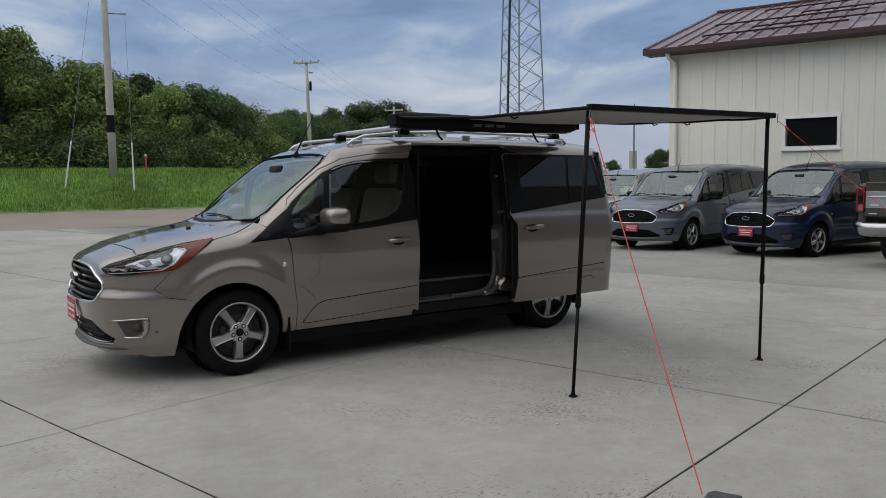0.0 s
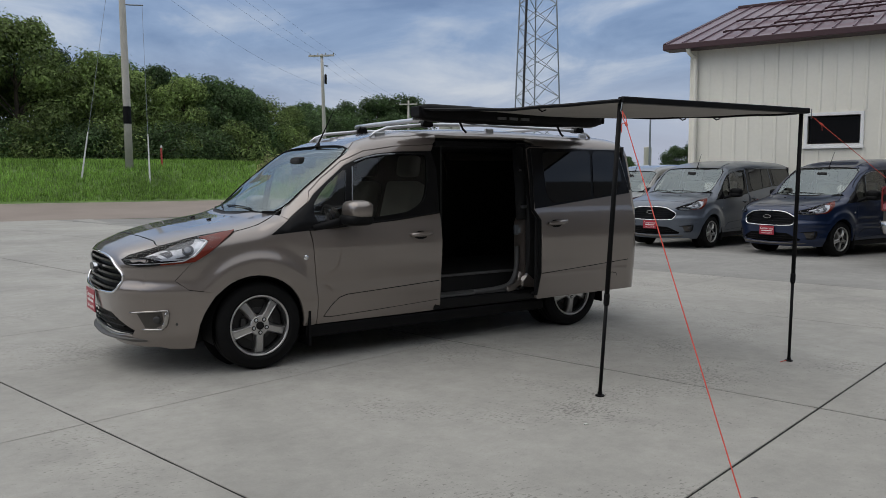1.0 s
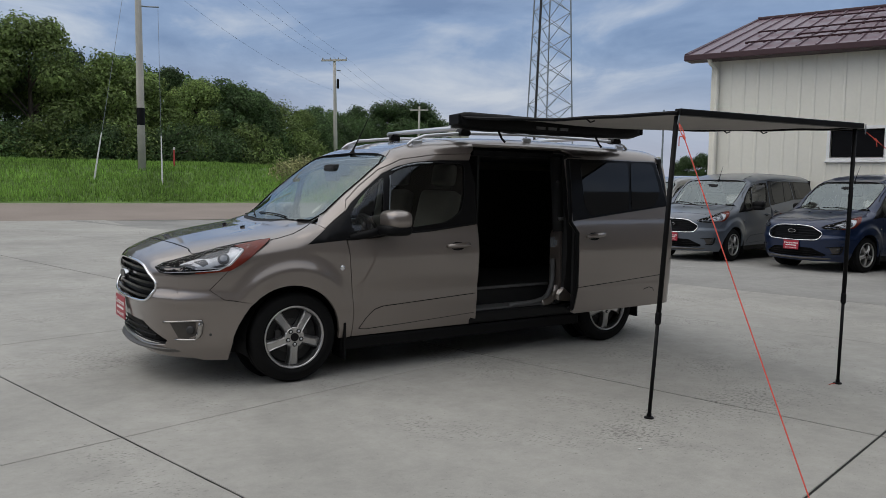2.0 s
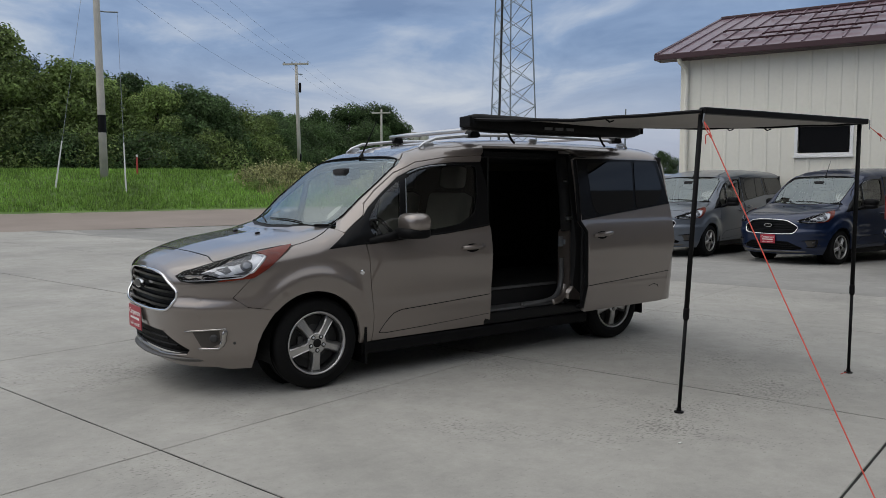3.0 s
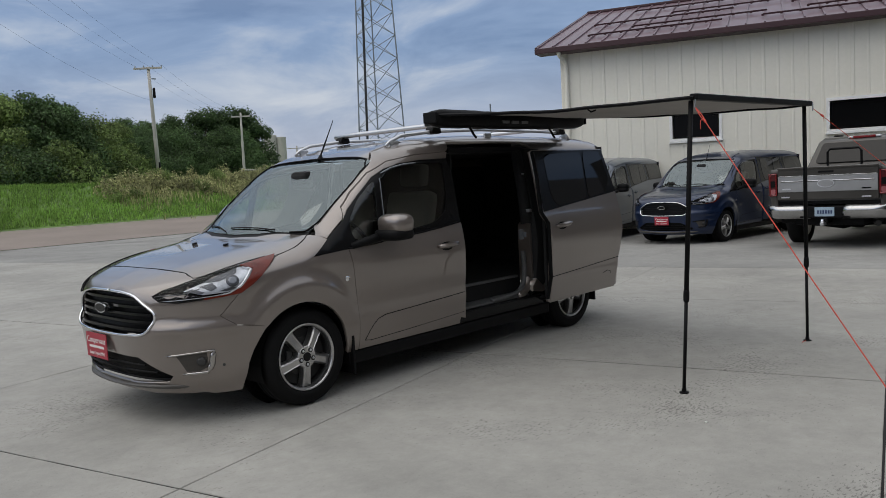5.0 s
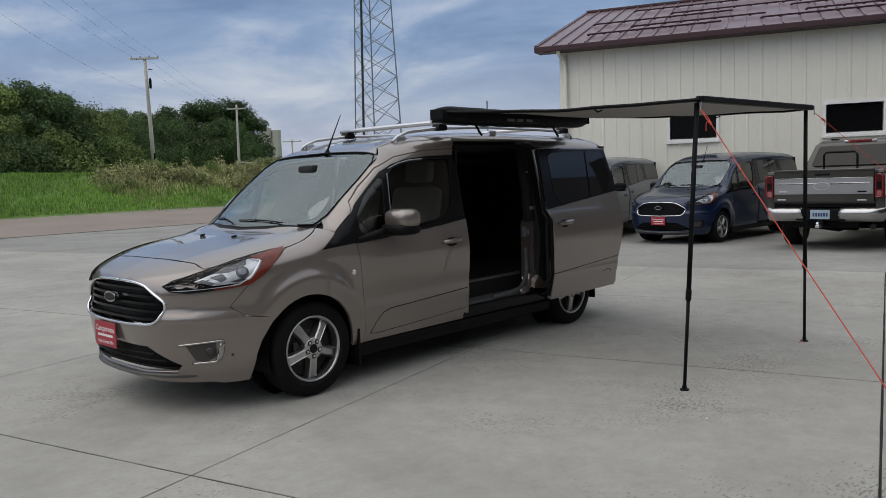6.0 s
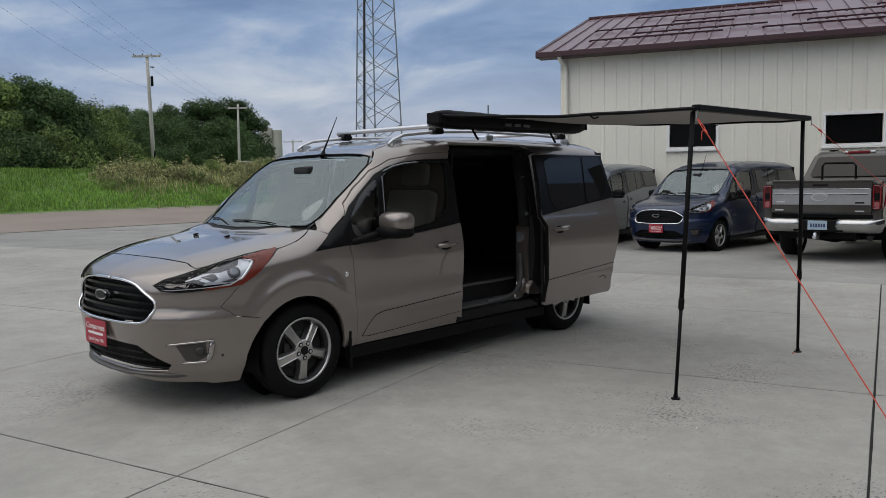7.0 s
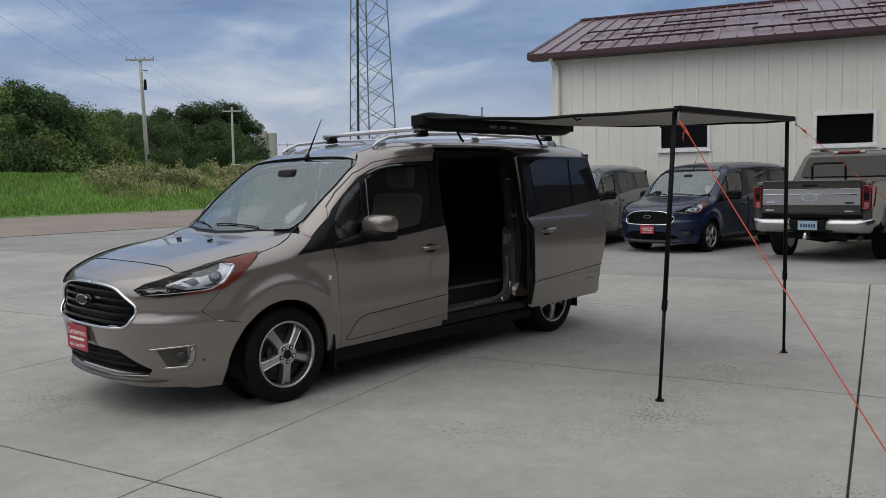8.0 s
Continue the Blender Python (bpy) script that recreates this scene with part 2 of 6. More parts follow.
ROOFING = material("maroon_metal_roofing", (0.115, 0.06, 0.078), rough=0.42, vary=0.12, scale=1.2, fine=15, coat=0.2)
ROOFTRIM = material("dark_maroon_trim", (0.05, 0.02, 0.024), rough=0.45, vary=0.1)
WHITEPAINT = material("white_vinyl", (0.82, 0.82, 0.80), rough=0.5, vary=0.05)
DARKPANE = material("dark_window_pane", (0.005, 0.005, 0.0055), rough=0.05, vary=0.1, spec=0.1)
VANPANE = material("dark_van_glass", (0.007, 0.007, 0.0072), rough=0.03, vary=0.1, spec=0.45)
CABLE = material("black_cable", (0.03, 0.03, 0.032), rough=0.7, vary=0.1)
WHITEPLASTIC = material("white_guy_guard", (0.6, 0.6, 0.57), rough=0.6, vary=0.1)
SILO = material("pale_concrete_silo", (0.42, 0.40, 0.36), rough=0.9, vary=0.12, scale=0.2)
PLATEBLUE = material("pale_blue_plate", (0.33, 0.42, 0.5), rough=0.45, vary=0.1)
MARK = material("dark_blue_marks", (0.03, 0.05, 0.12), rough=0.5, vary=0.1)


# ---- mesh helpers ----
def mesh_object(name, verts, faces, mat, parent=None, label="", smooth=False, normals=None):
    me = bpy.data.meshes.new(name)
    me.from_pydata(verts, [], faces)
    me.materials.append(mat)
    if smooth:
        me.polygons.foreach_set("use_smooth", [True] * len(me.polygons))
    if normals:
        me.normals_split_custom_set_from_vertices(normals)
    ob = new(name, me)
    if parent:
        ob.parent = parent
    return tagged(ob, label)


def part(name, bm, mat, parent=None, label="", smooth=False):
    me = bpy.data.meshes.new(name)
    bmesh.ops.recalc_face_normals(bm, faces=bm.faces)
    bm.to_mesh(me)
    bm.free()
    me.materials.append(mat)
    if smooth:
        me.polygons.foreach_set("use_smooth", [True] * len(me.polygons))
    ob = new(name, me)
    if parent:
        ob.parent = parent
    return tagged(ob, label)


def thing(name, label, category, m=None, group="", kind=""):
    ob = new(name)
    ob.empty_display_size = 0.1
    if m is not None:
        ob.matrix_world = m
    return tagged(ob, label, category, group, kind)


def add_box(bm, lo, hi, bevel=0.0, m=None):
    g = bmesh.ops.create_cube(bm, size=1.0)
    vs = g["verts"]
    for v in vs:
        v.co = Vector([lo[i] + (v.co[i] + 0.5) * (hi[i] - lo[i]) for i in range(3)])
    if bevel:
        es = list({e for v in vs for e in v.link_edges})
        r = bmesh.ops.bevel(bm, geom=es, offset=bevel, segments=2, profile=0.6, affect="EDGES")
        vs = list({v for f in r["faces"] for v in f.verts} | {v for v in vs if v.is_valid})
    if m is not None:
        for v in vs:
            v.co = m @ v.co
    return vs


def box(lo, hi, bevel=0.0, m=None):
    bm = bmesh.new()
    add_box(bm, lo, hi, bevel, m)
    return bm


def add_tube(bm, pts, radius, sides=8, cap=True):
    """A round bar along points; radius is one number or one for each point."""
    pts = [Vector(p) for p in pts]
    rr = radius if isinstance(radius, (list, tuple)) else [radius] * len(pts)
    rings, up = [], None
    for i, p in enumerate(pts):
        d = (pts[min(i + 1, len(pts) - 1)] - pts[max(i - 1, 0)]).normalized()
        if up is None:
            up = d.orthogonal().normalized()
        up = (up - d * up.dot(d)).normalized()
        side = d.cross(up)
        rings.append([bm.verts.new(p + (up * math.cos(a) + side * math.sin(a)) * rr[i]) for a in (2 * math.pi * k / sides for k in range(sides))])
    for a, b in zip(rings, rings[1:]):
        for k in range(sides):
            bm.faces.new((a[k], a[(k + 1) % sides], b[(k + 1) % sides], b[k]))
    if cap:
        bm.faces.new(rings[0][::-1])
        bm.faces.new(rings[-1])
    return rings


def tube(pts, radius, sides=8):
    bm = bmesh.new()
    add_tube(bm, pts, radius, sides)
    return bm


def lathe(profile, axis="y", sides=40, closed=False):
    """A turned body: profile of (radius, along the axis)."""
    bm = bmesh.new()
    rings = []
    for r, a in profile:
        ring = []
        for k in range(sides):
            t = 2 * math.pi * k / sides
            c = {"y": (r * math.cos(t), a, r * math.sin(t)), "z": (r * math.cos(t), r * math.sin(t), a), "x": (a, r * math.cos(t), r * math.sin(t))}[axis]
            ring.append(bm.verts.new(c))
        rings.append(ring)
    pairs = list(zip(rings, rings[1:])) + ([(rings[-1], rings[0])] if closed else [])
    for a, b in pairs:
        for k in range(sides):
            bm.faces.new((a[k], a[(k + 1) % sides], b[(k + 1) % sides], b[k]))
    if not closed:
        for ring in (rings[0], rings[-1]):
            bm.faces.new(ring)
    return bm


def prism(outline, lo, hi, axis="y"):
    """A flat shape drawn in two axes and given a thickness along the third."""
    bm = bmesh.new()
    def at(p, d):
        return {"y": (p[0], d, p[1]), "x": (d, p[0], p[1]), "z": (p[0], p[1], d)}[axis]
    a = [bm.verts.new(at(p, lo)) for p in outline]
    b = [bm.verts.new(at(p, hi)) for p in outline]
    bm.faces.new(a)
    bm.faces.new(b[::-1])
    for i in range(len(a)):
        j = (i + 1) % len(a)
        bm.faces.new((a[i], a[j], b[j], b[i]))
    return bm


def lettering(text, size, mat, parent, m, label="", name="lettering"):
    cu = bpy.data.curves.new(name, "FONT")
    cu.body, cu.size, cu.align_x, cu.align_y, cu.extrude = text, size, "CENTER", "CENTER", 0.0008
    tmp = new("draft", cu)
    bpy.context.view_layer.update()
    me = bpy.data.meshes.new_from_object(tmp.evaluated_get(bpy.context.evaluated_depsgraph_get()))
    bpy.data.objects.remove(tmp)
    bpy.data.curves.remove(cu)
    me.materials.clear()
    me.materials.append(mat)
    ob = new(name, me)
    ob.parent, ob.matrix_basis = parent, m
    return tagged(ob, label)


# ---- ground, slabs, road ----
def ramp(v, a, b):
    s = max(0.0, min(1.0, (v - a) / (b - a)))
    return s * s * (3 - 2 * s)


ROAD_END = 29.6


def ground_height(x, y):
    """Level lot, a road that climbs a little, and a grass bank behind it."""
    z = -0.05 - 0.12 * ramp(x, 5, 9) * (1 - ramp(y, 22.0, 22.6)) + 0.05 * ramp(y, 22.5, 23.4) + 0.34 * max(0.0, min(1.0, (y - 23.4) / 6.4))
    bank = 1.80 * max(0.0, min(1.0, (y - ROAD_END - 0.25) / 5.4)) ** 0.85 + 0.02 * max(0.0, y - 37)
    bump = 0.10 * noise.noise((x * 0.25, y * 0.25, 0)) + 0.05 * noise.noise((x * 0.9, y * 0.9, 3)) if y > ROAD_END + 0.6 else 0.0
    return z + (bank + bump) * (1 - ramp(x, 40, 60))


def sheet(name, xs, ys, height, mat, label, category, kind="structure"):
    verts = [(x, y, height(x, y)) for y in ys for x in xs]
    w = len(xs)
    faces = [(j * w + i, j * w + i + 1, (j + 1) * w + i + 1, (j + 1) * w + i) for j in range(len(ys) - 1) for i in range(w - 1)]
    ob = mesh_object(name, verts, faces, mat, smooth=True)
    return tagged(ob, label, category, kind=kind)


xs = [-2500, -800, -300, -120, -60] + [-40 + 1.0 * i for i in range(101)] + [75, 110, 200, 400, 1000, 2500]
ys = [-2500, -600, -150, -60, -20, 10, 21, 22, 22.5, 23, 23.4] + [23.8 + 0.7 * i for i in range(28)] + [44, 48, 54, 62, 75, 95, 130, 200, 400, 1000, 2500]
sheet("ground", xs, ys, ground_height, SOIL, "green grassy ground with a low bank behind the road", "ground")
sheet("road", [-120 + 4 * i for i in range(61)], [22.6, 22.9, 23.2] + [23.45 + 0.5 * i for i in range(12)] + [ROAD_END - 0.3], lambda x, y: ground_height(x, y) + 0.03, ASPHALT, "worn grey-brown asphalt road along the lot", "road")
sheet("gravel_shoulder", [-120 + 2 * i for i in range(121)], [ROAD_END - 0.35, ROAD_END - 0.1, ROAD_END + 0.15, ROAD_END + 0.35], lambda x, y: ground_height(x, y) + 0.035 + 0.015 * noise.noise((x, y, 2)), material("pale_gravel_edge", (0.25, 0.225, 0.19), rough=1.0, vary=0.3, scale=2, fine=40, bump=0.4), "pale gravel edge of the road", "shoulder")

# the lot's slabs lie in a turned grid
LOT_AT, LOT_TURN = Vector((1.87, -0.75, 0.0)), radians(13.93)
LOT_U, LOT_V = Vector((math.cos(LOT_TURN), math.sin(LOT_TURN), 0)), Vector((-math.sin(LOT_TURN), math.cos(LOT_TURN), 0))


def lot(u, v, z=0.0):
    return LOT_AT + LOT_U * u + LOT_V * v + Vector((0, 0, z))


pavement = thing("pavement", "pale grey concrete slabs with dark joints and rough worn patches", "pavement", kind="structure")


def drop(u):
    """The far part of the lot falls a little towards the building."""
    return 0.017 * (max(5.68, min(u, 12.4)) - 5.68)


def flat_quad(name, corners, z, mat, parent):
    return mesh_object(name, [(c[0], c[1], z) for c in corners], [(0, 1, 2, 3)], mat, parent)


# far slabs beyond the picked ones: one plain lower sheet up to the road
flat_quad("lot_base", [lot(-60, -40), lot(5.69, -40), lot(5.69, 40), lot(-60, 40)], -0.008, OLDCONCRETE, pavement)

# picked slabs: bevelled plates with open joints between them
U_ROUGH, U_OLD = -0.15, 5.68


def slab_mesh(u0, u1, v0, v1, cuts=14):
    """A plate with slightly uneven, worn edges."""
    b, d = 0.003, 0.06
    ga, gc = [0.011 if k == U_ROUGH else 0.0065 for k in (u0, u1)]
    gb, gd = [0.0065 if k else 0.0025 if u0 > -1 else 0.0045 for k in (v0, v1)]
    flat = [(u0 + ga, v0 + gb), (u1 - gc, v0 + gb), (u1 - gc, v1 - gd), (u0 + ga, v1 - gd)]
    ring, inner = [], []
    mid = ((u0 + u1) / 2, (v0 + v1) / 2)
    for i in range(4):
        p, q = flat[i], flat[(i + 1) % 4]
        for k in range(cuts):
            s = k / cuts
            u, v = p[0] + (q[0] - p[0]) * s, p[1] + (q[1] - p[1]) * s
            wob = 0.0022 * noise.noise((u * 3.1, v * 3.1, 5.0)) + 0.0014 * noise.noise((u * 11.0, v * 11.0, 9.0))
            worn = b * (1.0 + 0.9 * noise.noise((u * 7.0, v * 7.0, 2.0)))
            along_u = i % 2 == 0
            sign = (1 if mid[1] > v else -1) if along_u else (1 if mid[0] > u else -1)
            off = (0, sign) if along_u else (sign, 0)
            corner = k == 0
            ring.append((u + off[0] * wob, v + off[1] * wob))
            ex = worn * ((1 if mid[0] > u else -1) if corner else off[0])
            ey = worn * ((1 if mid[1] > v else -1) if corner else off[1])
            inner.append((u + off[0] * wob + ex, v + off[1] * wob + ey))
    n = len(ring)
    verts = []
    for pts, z in ((inner, 0.0), (ring, -b), (ring, -d)):
        for u, v in pts:
            c = lot(u, v)
            verts.append((c.x, c.y, z - drop(u)))
    faces = [tuple(range(n))]
    for k in (0, n):
        faces += [(k + i, k + n + i, k + n + (i + 1) % n, k + (i + 1) % n) for i in range(n)]
    return verts, faces


U_LINES = [-19.5, -16.25, -13.0, -9.75, -6.5, -3.25, U_ROUGH, 2.9, U_OLD]
V_LINES = [-12.1, -9.07, -6.0, -3.01, 0.0, 3.05, 6.1, 9.15, 12.2, 15.25, 18.3]
for i in range(len(U_LINES) - 1):
    for j in range(len(V_LINES) - 1):
        verts, faces = slab_mesh(U_LINES[i], U_LINES[i + 1], V_LINES[j], V_LINES[j + 1])
        if max(q[1] for q in verts) < 23.3:
            mesh_object("slab", verts, faces, CONCRETE, pavement)
flat_quad("joint_bed", [lot(U_LINES[0] + 0.2, V_LINES[0] + 0.2), lot(U_OLD + 0.01, V_LINES[0] + 0.2), lot(U_OLD + 0.01, V_LINES[-1] - 0.2), lot(U_LINES[0] + 0.2, V_LINES[-1] - 0.2)], -0.0055, JOINT, pavement)
flat_quad("apron", [Vector((-70, 16, 0)), Vector((3, 16, 0)), Vector((3, 22.75, 0)), Vector((-70, 22.75, 0))], -0.0045, CONCRETE, pavement)
# the lot climbs to the road's edge
rise_x, rise_y = [2.0 + 1.5 * i for i in range(30)], [21.7, 21.9, 22.0, 22.1, 22.2, 22.3, 22.4, 22.5, 22.62]
mesh_object("apron_rise", [(x, y, max(ground_height(x, y) + 0.016 - 0.06 * (1 - ramp(y, 21.7, 22.2)), 0.003 - drop((Vector((x, y, 0)) - LOT_AT).dot(LOT_U)))) for y in rise_y for x in rise_x], [(j * 30 + i, j * 30 + i + 1, (j + 1) * 30 + i + 1, (j + 1) * 30 + i) for j in range(8) for i in range(29)], OLDCONCRETE, pavement, smooth=True)
# broad older pours between the picked slabs and the building
for u0, u1, v0, v1 in [(U_OLD, 12.4, -20, 24), (12.4, 30, -20, 24)]:
    verts, faces = slab_mesh(u0, u1, v0, v1, 40)
    mesh_object("old_slab", verts, faces, OLDCONCRETE, pavement)
# unseen wall behind the camera, added to close the place and fill side reflections
tagged(part("wall_south", box((-26, -12.3, 0), (44, -12, 6.4)), material("grey_closing_wall", (0.20, 0.195, 0.19), rough=0.6, vary=0.1, scale=0.5)), "plain grey wall added out of view for reflections", "wall", kind="structure")
# unseen low wall, added to darken what the nose reflects
tagged(part("wall_west", box((-20.3, -11.99, 0), (-20, 16, 3.2)), material("dark_closing_wall", (0.10, 0.10, 0.098), rough=0.7, vary=0.1, scale=0.5)), "plain dark wall added out of view for reflections", "wall", kind="structure")
# unseen dark wall, added so the pickup and van sides reflect something dark
tagged(part("wall_east", box((9.6, -4.6, -0.2), (15.6, -4.3, 3.4)), material("black_closing_wall", (0.05, 0.05, 0.05), rough=0.7, vary=0.1, scale=0.5)), "plain dark wall added out of view to darken reflections", "wall", kind="structure")

# ---- building ----
WALL_AT, WALL_D, WALL_N = Vector((14.913, 7.354, -0.10)), Vector((0.365, -0.931, 0)), Vector((0.931, 0.365, 0))
WALL_M = Matrix((( WALL_D.x, WALL_N.x, 0, WALL_AT.x), (WALL_D.y, WALL_N.y, 0, WALL_AT.y), (0, 0, 1, WALL_AT.z), (0, 0, 0, 1)))
# building axes: s along the front wall, n away from the lot, z up
LONG, DEEP, EAVE, RIDGE = 26.0, 12.6, 4.52, 6.42
shop = thing("metal_building", "cream metal-clad workshop with maroon ribbed roof and white-framed windows", "building", WALL_M @ Matrix.Diagonal((1.071, 1.071, 1.071, 1)))
OPENINGS = [(2.64, 3.70, 2.125, 2.745), (6.05, 7.19, 2.10, 2.735), (9.9, 11.04, 2.10, 2.735)]
cut = [0.0] + [v for o in OPENINGS for v in o[:2]] + [LONG]
for i in range(0, len(cut), 2):
    part("wall", box((cut[i], 0, -0.2), (cut[i + 1], 0.15, EAVE)), SIDING, shop, "cream vertical metal siding")
for a, b, lo, hi in OPENINGS:
    part("wall_below_window", box((a, 0, -0.2), (b, 0.15, lo)), SIDING, shop)
    part("wall_above_window", box((a, 0, hi), (b, 0.15, EAVE)), SIDING, shop)
for s in (0.0, LONG - 0.15):
    bm = bmesh.new()
    pts = [(0.151, -0.2), (DEEP, -0.2), (DEEP, EAVE), (DEEP / 2, RIDGE - 0.1), (0.151, EAVE)]
    v = [[bm.verts.new((s + k, p[0], p[1])) for p in pts] for k in (0.0, 0.15)]
    bm.faces.new(v[0])
    bm.faces.new(v[1][::-1])
    for i in range(5):
        j = (i + 1) % 5
        bm.faces.new((v[0][i], v[0][j], v[1][j], v[1][i]))
    part("gable_wall", bm, SIDING, shop)
part("rear_wall", box((0.15, DEEP - 0.15, 0), (LONG - 0.15, DEEP - 0.001, EAVE)), SIDING, shop)
# ribs of the siding: one broad rib and two slight ones in each sheet
bm = bmesh.new()
s = 0.12
k = 0
while s < LONG - 0.1:
    wide, proud = (0.042, 0.014) if k % 3 == 0 else (0.034, 0.009)
    spans = [(-0.15, EAVE - 0.02)]
    for a, b, lo, hi in OPENINGS:
        if a - 0.12 < s < b + 0.12:
            spans = [(-0.15, lo - 0.1), (hi + 0.1, EAVE - 0.02)]
    for lo, hi in spans:
        pr = [(s - wide, 0), (s - wide * 0.45, -proud), (s + wide * 0.45, -proud), (s + wide, 0)]
        a = [bm.verts.new((p[0], p[1] + 0.0005, lo)) for p in pr]
        b = [bm.verts.new((p[0], p[1] + 0.0005, hi)) for p in pr]
        for i in range(3):
            bm.faces.new((a[i], a[i + 1], b[i + 1], b[i]))
    s += 0.305
    k += 1
tagged(part("siding_ribs", bm, SIDING, shop), kind="stuff")
part("corner_trim", box((-0.03, -0.035, -0.2), (0.13, 0.12, EAVE - 0.02)), SIDING, shop)
for a, b, lo, hi in OPENINGS:
    w = part("window", box((a + 0.03, 0.07, lo + 0.03), (b - 0.03, 0.08, hi - 0.03)), DARKPANE, shop, "dark window in a white frame")
    for q in (((a - 0.07, -0.045, lo - 0.07), (b + 0.07, 0.06, lo)), ((a - 0.07, -0.04, hi), (b + 0.07, 0.06, hi + 0.07)), ((a - 0.07, -0.038, lo), (a, 0.06, hi)), ((b, -0.038, lo), (b + 0.07, 0.06, hi))):
        part("window_frame", box(*q, 0.006), WHITEPAINT, w)
    part("window_sill", box((a - 0.09, -0.07, lo - 0.105), (b + 0.09, -0.002, lo - 0.073), 0.005), WHITEPAINT, w)
# roof: two slopes with standing ribs, overhanging eave and rake
OVER, RAKE = 0.40, 0.54
slope = math.atan2(RIDGE - EAVE, DEEP / 2)
run = (DEEP / 2 + OVER) / math.cos(slope)


def roof_m(side):
    e = Vector((0, -OVER if side == 0 else DEEP + OVER, EAVE - OVER * math.tan(slope) + 0.16))
    rx = slope if side == 0 else math.pi - slope
    return Matrix.Translation(e) @ Matrix.Rotation(rx, 4, "X")


for side in (0, 1):
    bm = bmesh.new()
    m = roof_m(side)
    add_box(bm, (-RAKE, 0, -0.05 if side == 0 else 0.0), (LONG + RAKE, run, 0.0 if side == 0 else 0.05), 0, m)
    part("roof", bm, ROOFING, shop, "maroon ribbed metal roof")
bm = bmesh.new()
m = roof_m(0)
s = -RAKE + 0.02
while s < LONG + RAKE:
    add_box(bm, (s - 0.016, 0.0, 0.001), (s + 0.016, run, 0.035), 0, m)
    s += 0.405
tagged(part("roof_ribs", bm, ROOFING, shop), kind="stuff")
# snow guards: staggered rails clamped on the ribs
for row, (up, lo, ln, gap) in enumerate([(1.0, 0.6, 3.2, 0.9), (1.75, 1.6, 3.2, 0.9), (3.0, 0.4, 3.6, 1.4), (3.75, 2.4, 3.6, 1.4), (5.3, 1.2, 4.0, 2.0)]):
    s = lo
    while s < LONG - 3:
        bm = box((s, up, 0.045), (s + ln, up + 0.03, 0.085), 0, m)
        for q in range(int(ln / 0.405) + 1):
            add_box(bm, (s + q * 0.405 - 0.03, up - 0.03, 0.03), (s + q * 0.405 + 0.03, up + 0.06, 0.075), 0, m)
        part("snow_guard", bm, ROOFTRIM, shop, "dark maroon snow guard rail")
        s += ln + gap
part("ridge_cap", box((-RAKE - 0.02, DEEP / 2 - 0.22, RIDGE + 0.09), (LONG + RAKE + 0.02, DEEP / 2 + 0.22, RIDGE + 0.19), 0.03), ROOFTRIM, shop)
EZ = EAVE - OVER * math.tan(slope)
part("gutter", box((-RAKE - 0.02, -OVER - 0.10, EZ + 0.02), (LONG + RAKE, -OVER + 0.02, EZ + 0.155), 0.015), ROOFTRIM, shop, "dark maroon eaves gutter")
part("soffit", box((-RAKE, -OVER + 0.02, EZ + 0.02), (LONG + RAKE, 0.0, EZ + 0.045)), ROOFTRIM, shop)
for s in (-RAKE - 0.03, LONG + RAKE):
    bm = box((s, -0.02, -0.14), (s + 0.03, run, 0.04), 0, m)
    part("rake_trim", bm, ROOFTRIM, shop)
bm = tube([(0.02, -OVER - 0.02, EZ + 0.04), (0.03, -OVER + 0.05, EZ - 0.06), (0.1, -0.14, EZ - 0.16), (0.12, -0.075, EZ - 0.3), (0.12, -0.075, 0.1)], 0.05, 10)
part("downspout", bm, SIDING, shop, "cream downpipe")


# ---- poles, wires and mast ----
def utility_pole(foot, top, r0, r1, label, arm=None, band=False, group="roadside poles"):
    foot, top = Vector(foot), Vector(top)
    p = thing("utility_pole", label, "utility pole", Matrix.Translation(foot), group)
    d = top - foot
    part("shaft", tube([(0, 0, -0.6), d * 0.33, d * 0.66, d], [r0 * 1.03, r0 * 0.93 + r1 * 0.07, (r0 + r1 * 2) / 3, r1], 14), POLEWOOD, p, smooth=True)
    if band:
        part("band", tube([d * 0.178, d * 0.179, d * 0.25, d * 0.251], [r0 * 1.02, r0 * 1.03, r0 * 1.03, r0 * 1.02], 18), BLACK, p, "black wrap")
    if arm:
        side, half, down, count = arm
        side = Vector(side).normalized()
        c = d - Vector((0, 0, down))
        bm = bmesh.new()
        ang = math.atan2(side.y, side.x)
        add_box(bm, (-half, -0.06 - r1, -0.07), (half, 0.06 - r1, 0.07), 0.01, Matrix.Translation(c) @ Matrix.Rotation(ang, 4, "Z"))
        part("crossarm", bm, POLEWOOD, p)
        for i in range(count):
            q = c + side * (half * 0.93 * (2 * i / (count - 1) - 1)) + Vector((0, 0, 0.07))
            part("insulator", lathe([(0.03, 0), (0.05, 0.03), (0.03, 0.06), (0.055, 0.1), (0.02, 0.17)], "z", 10), STEEL, p).location = q
    return p


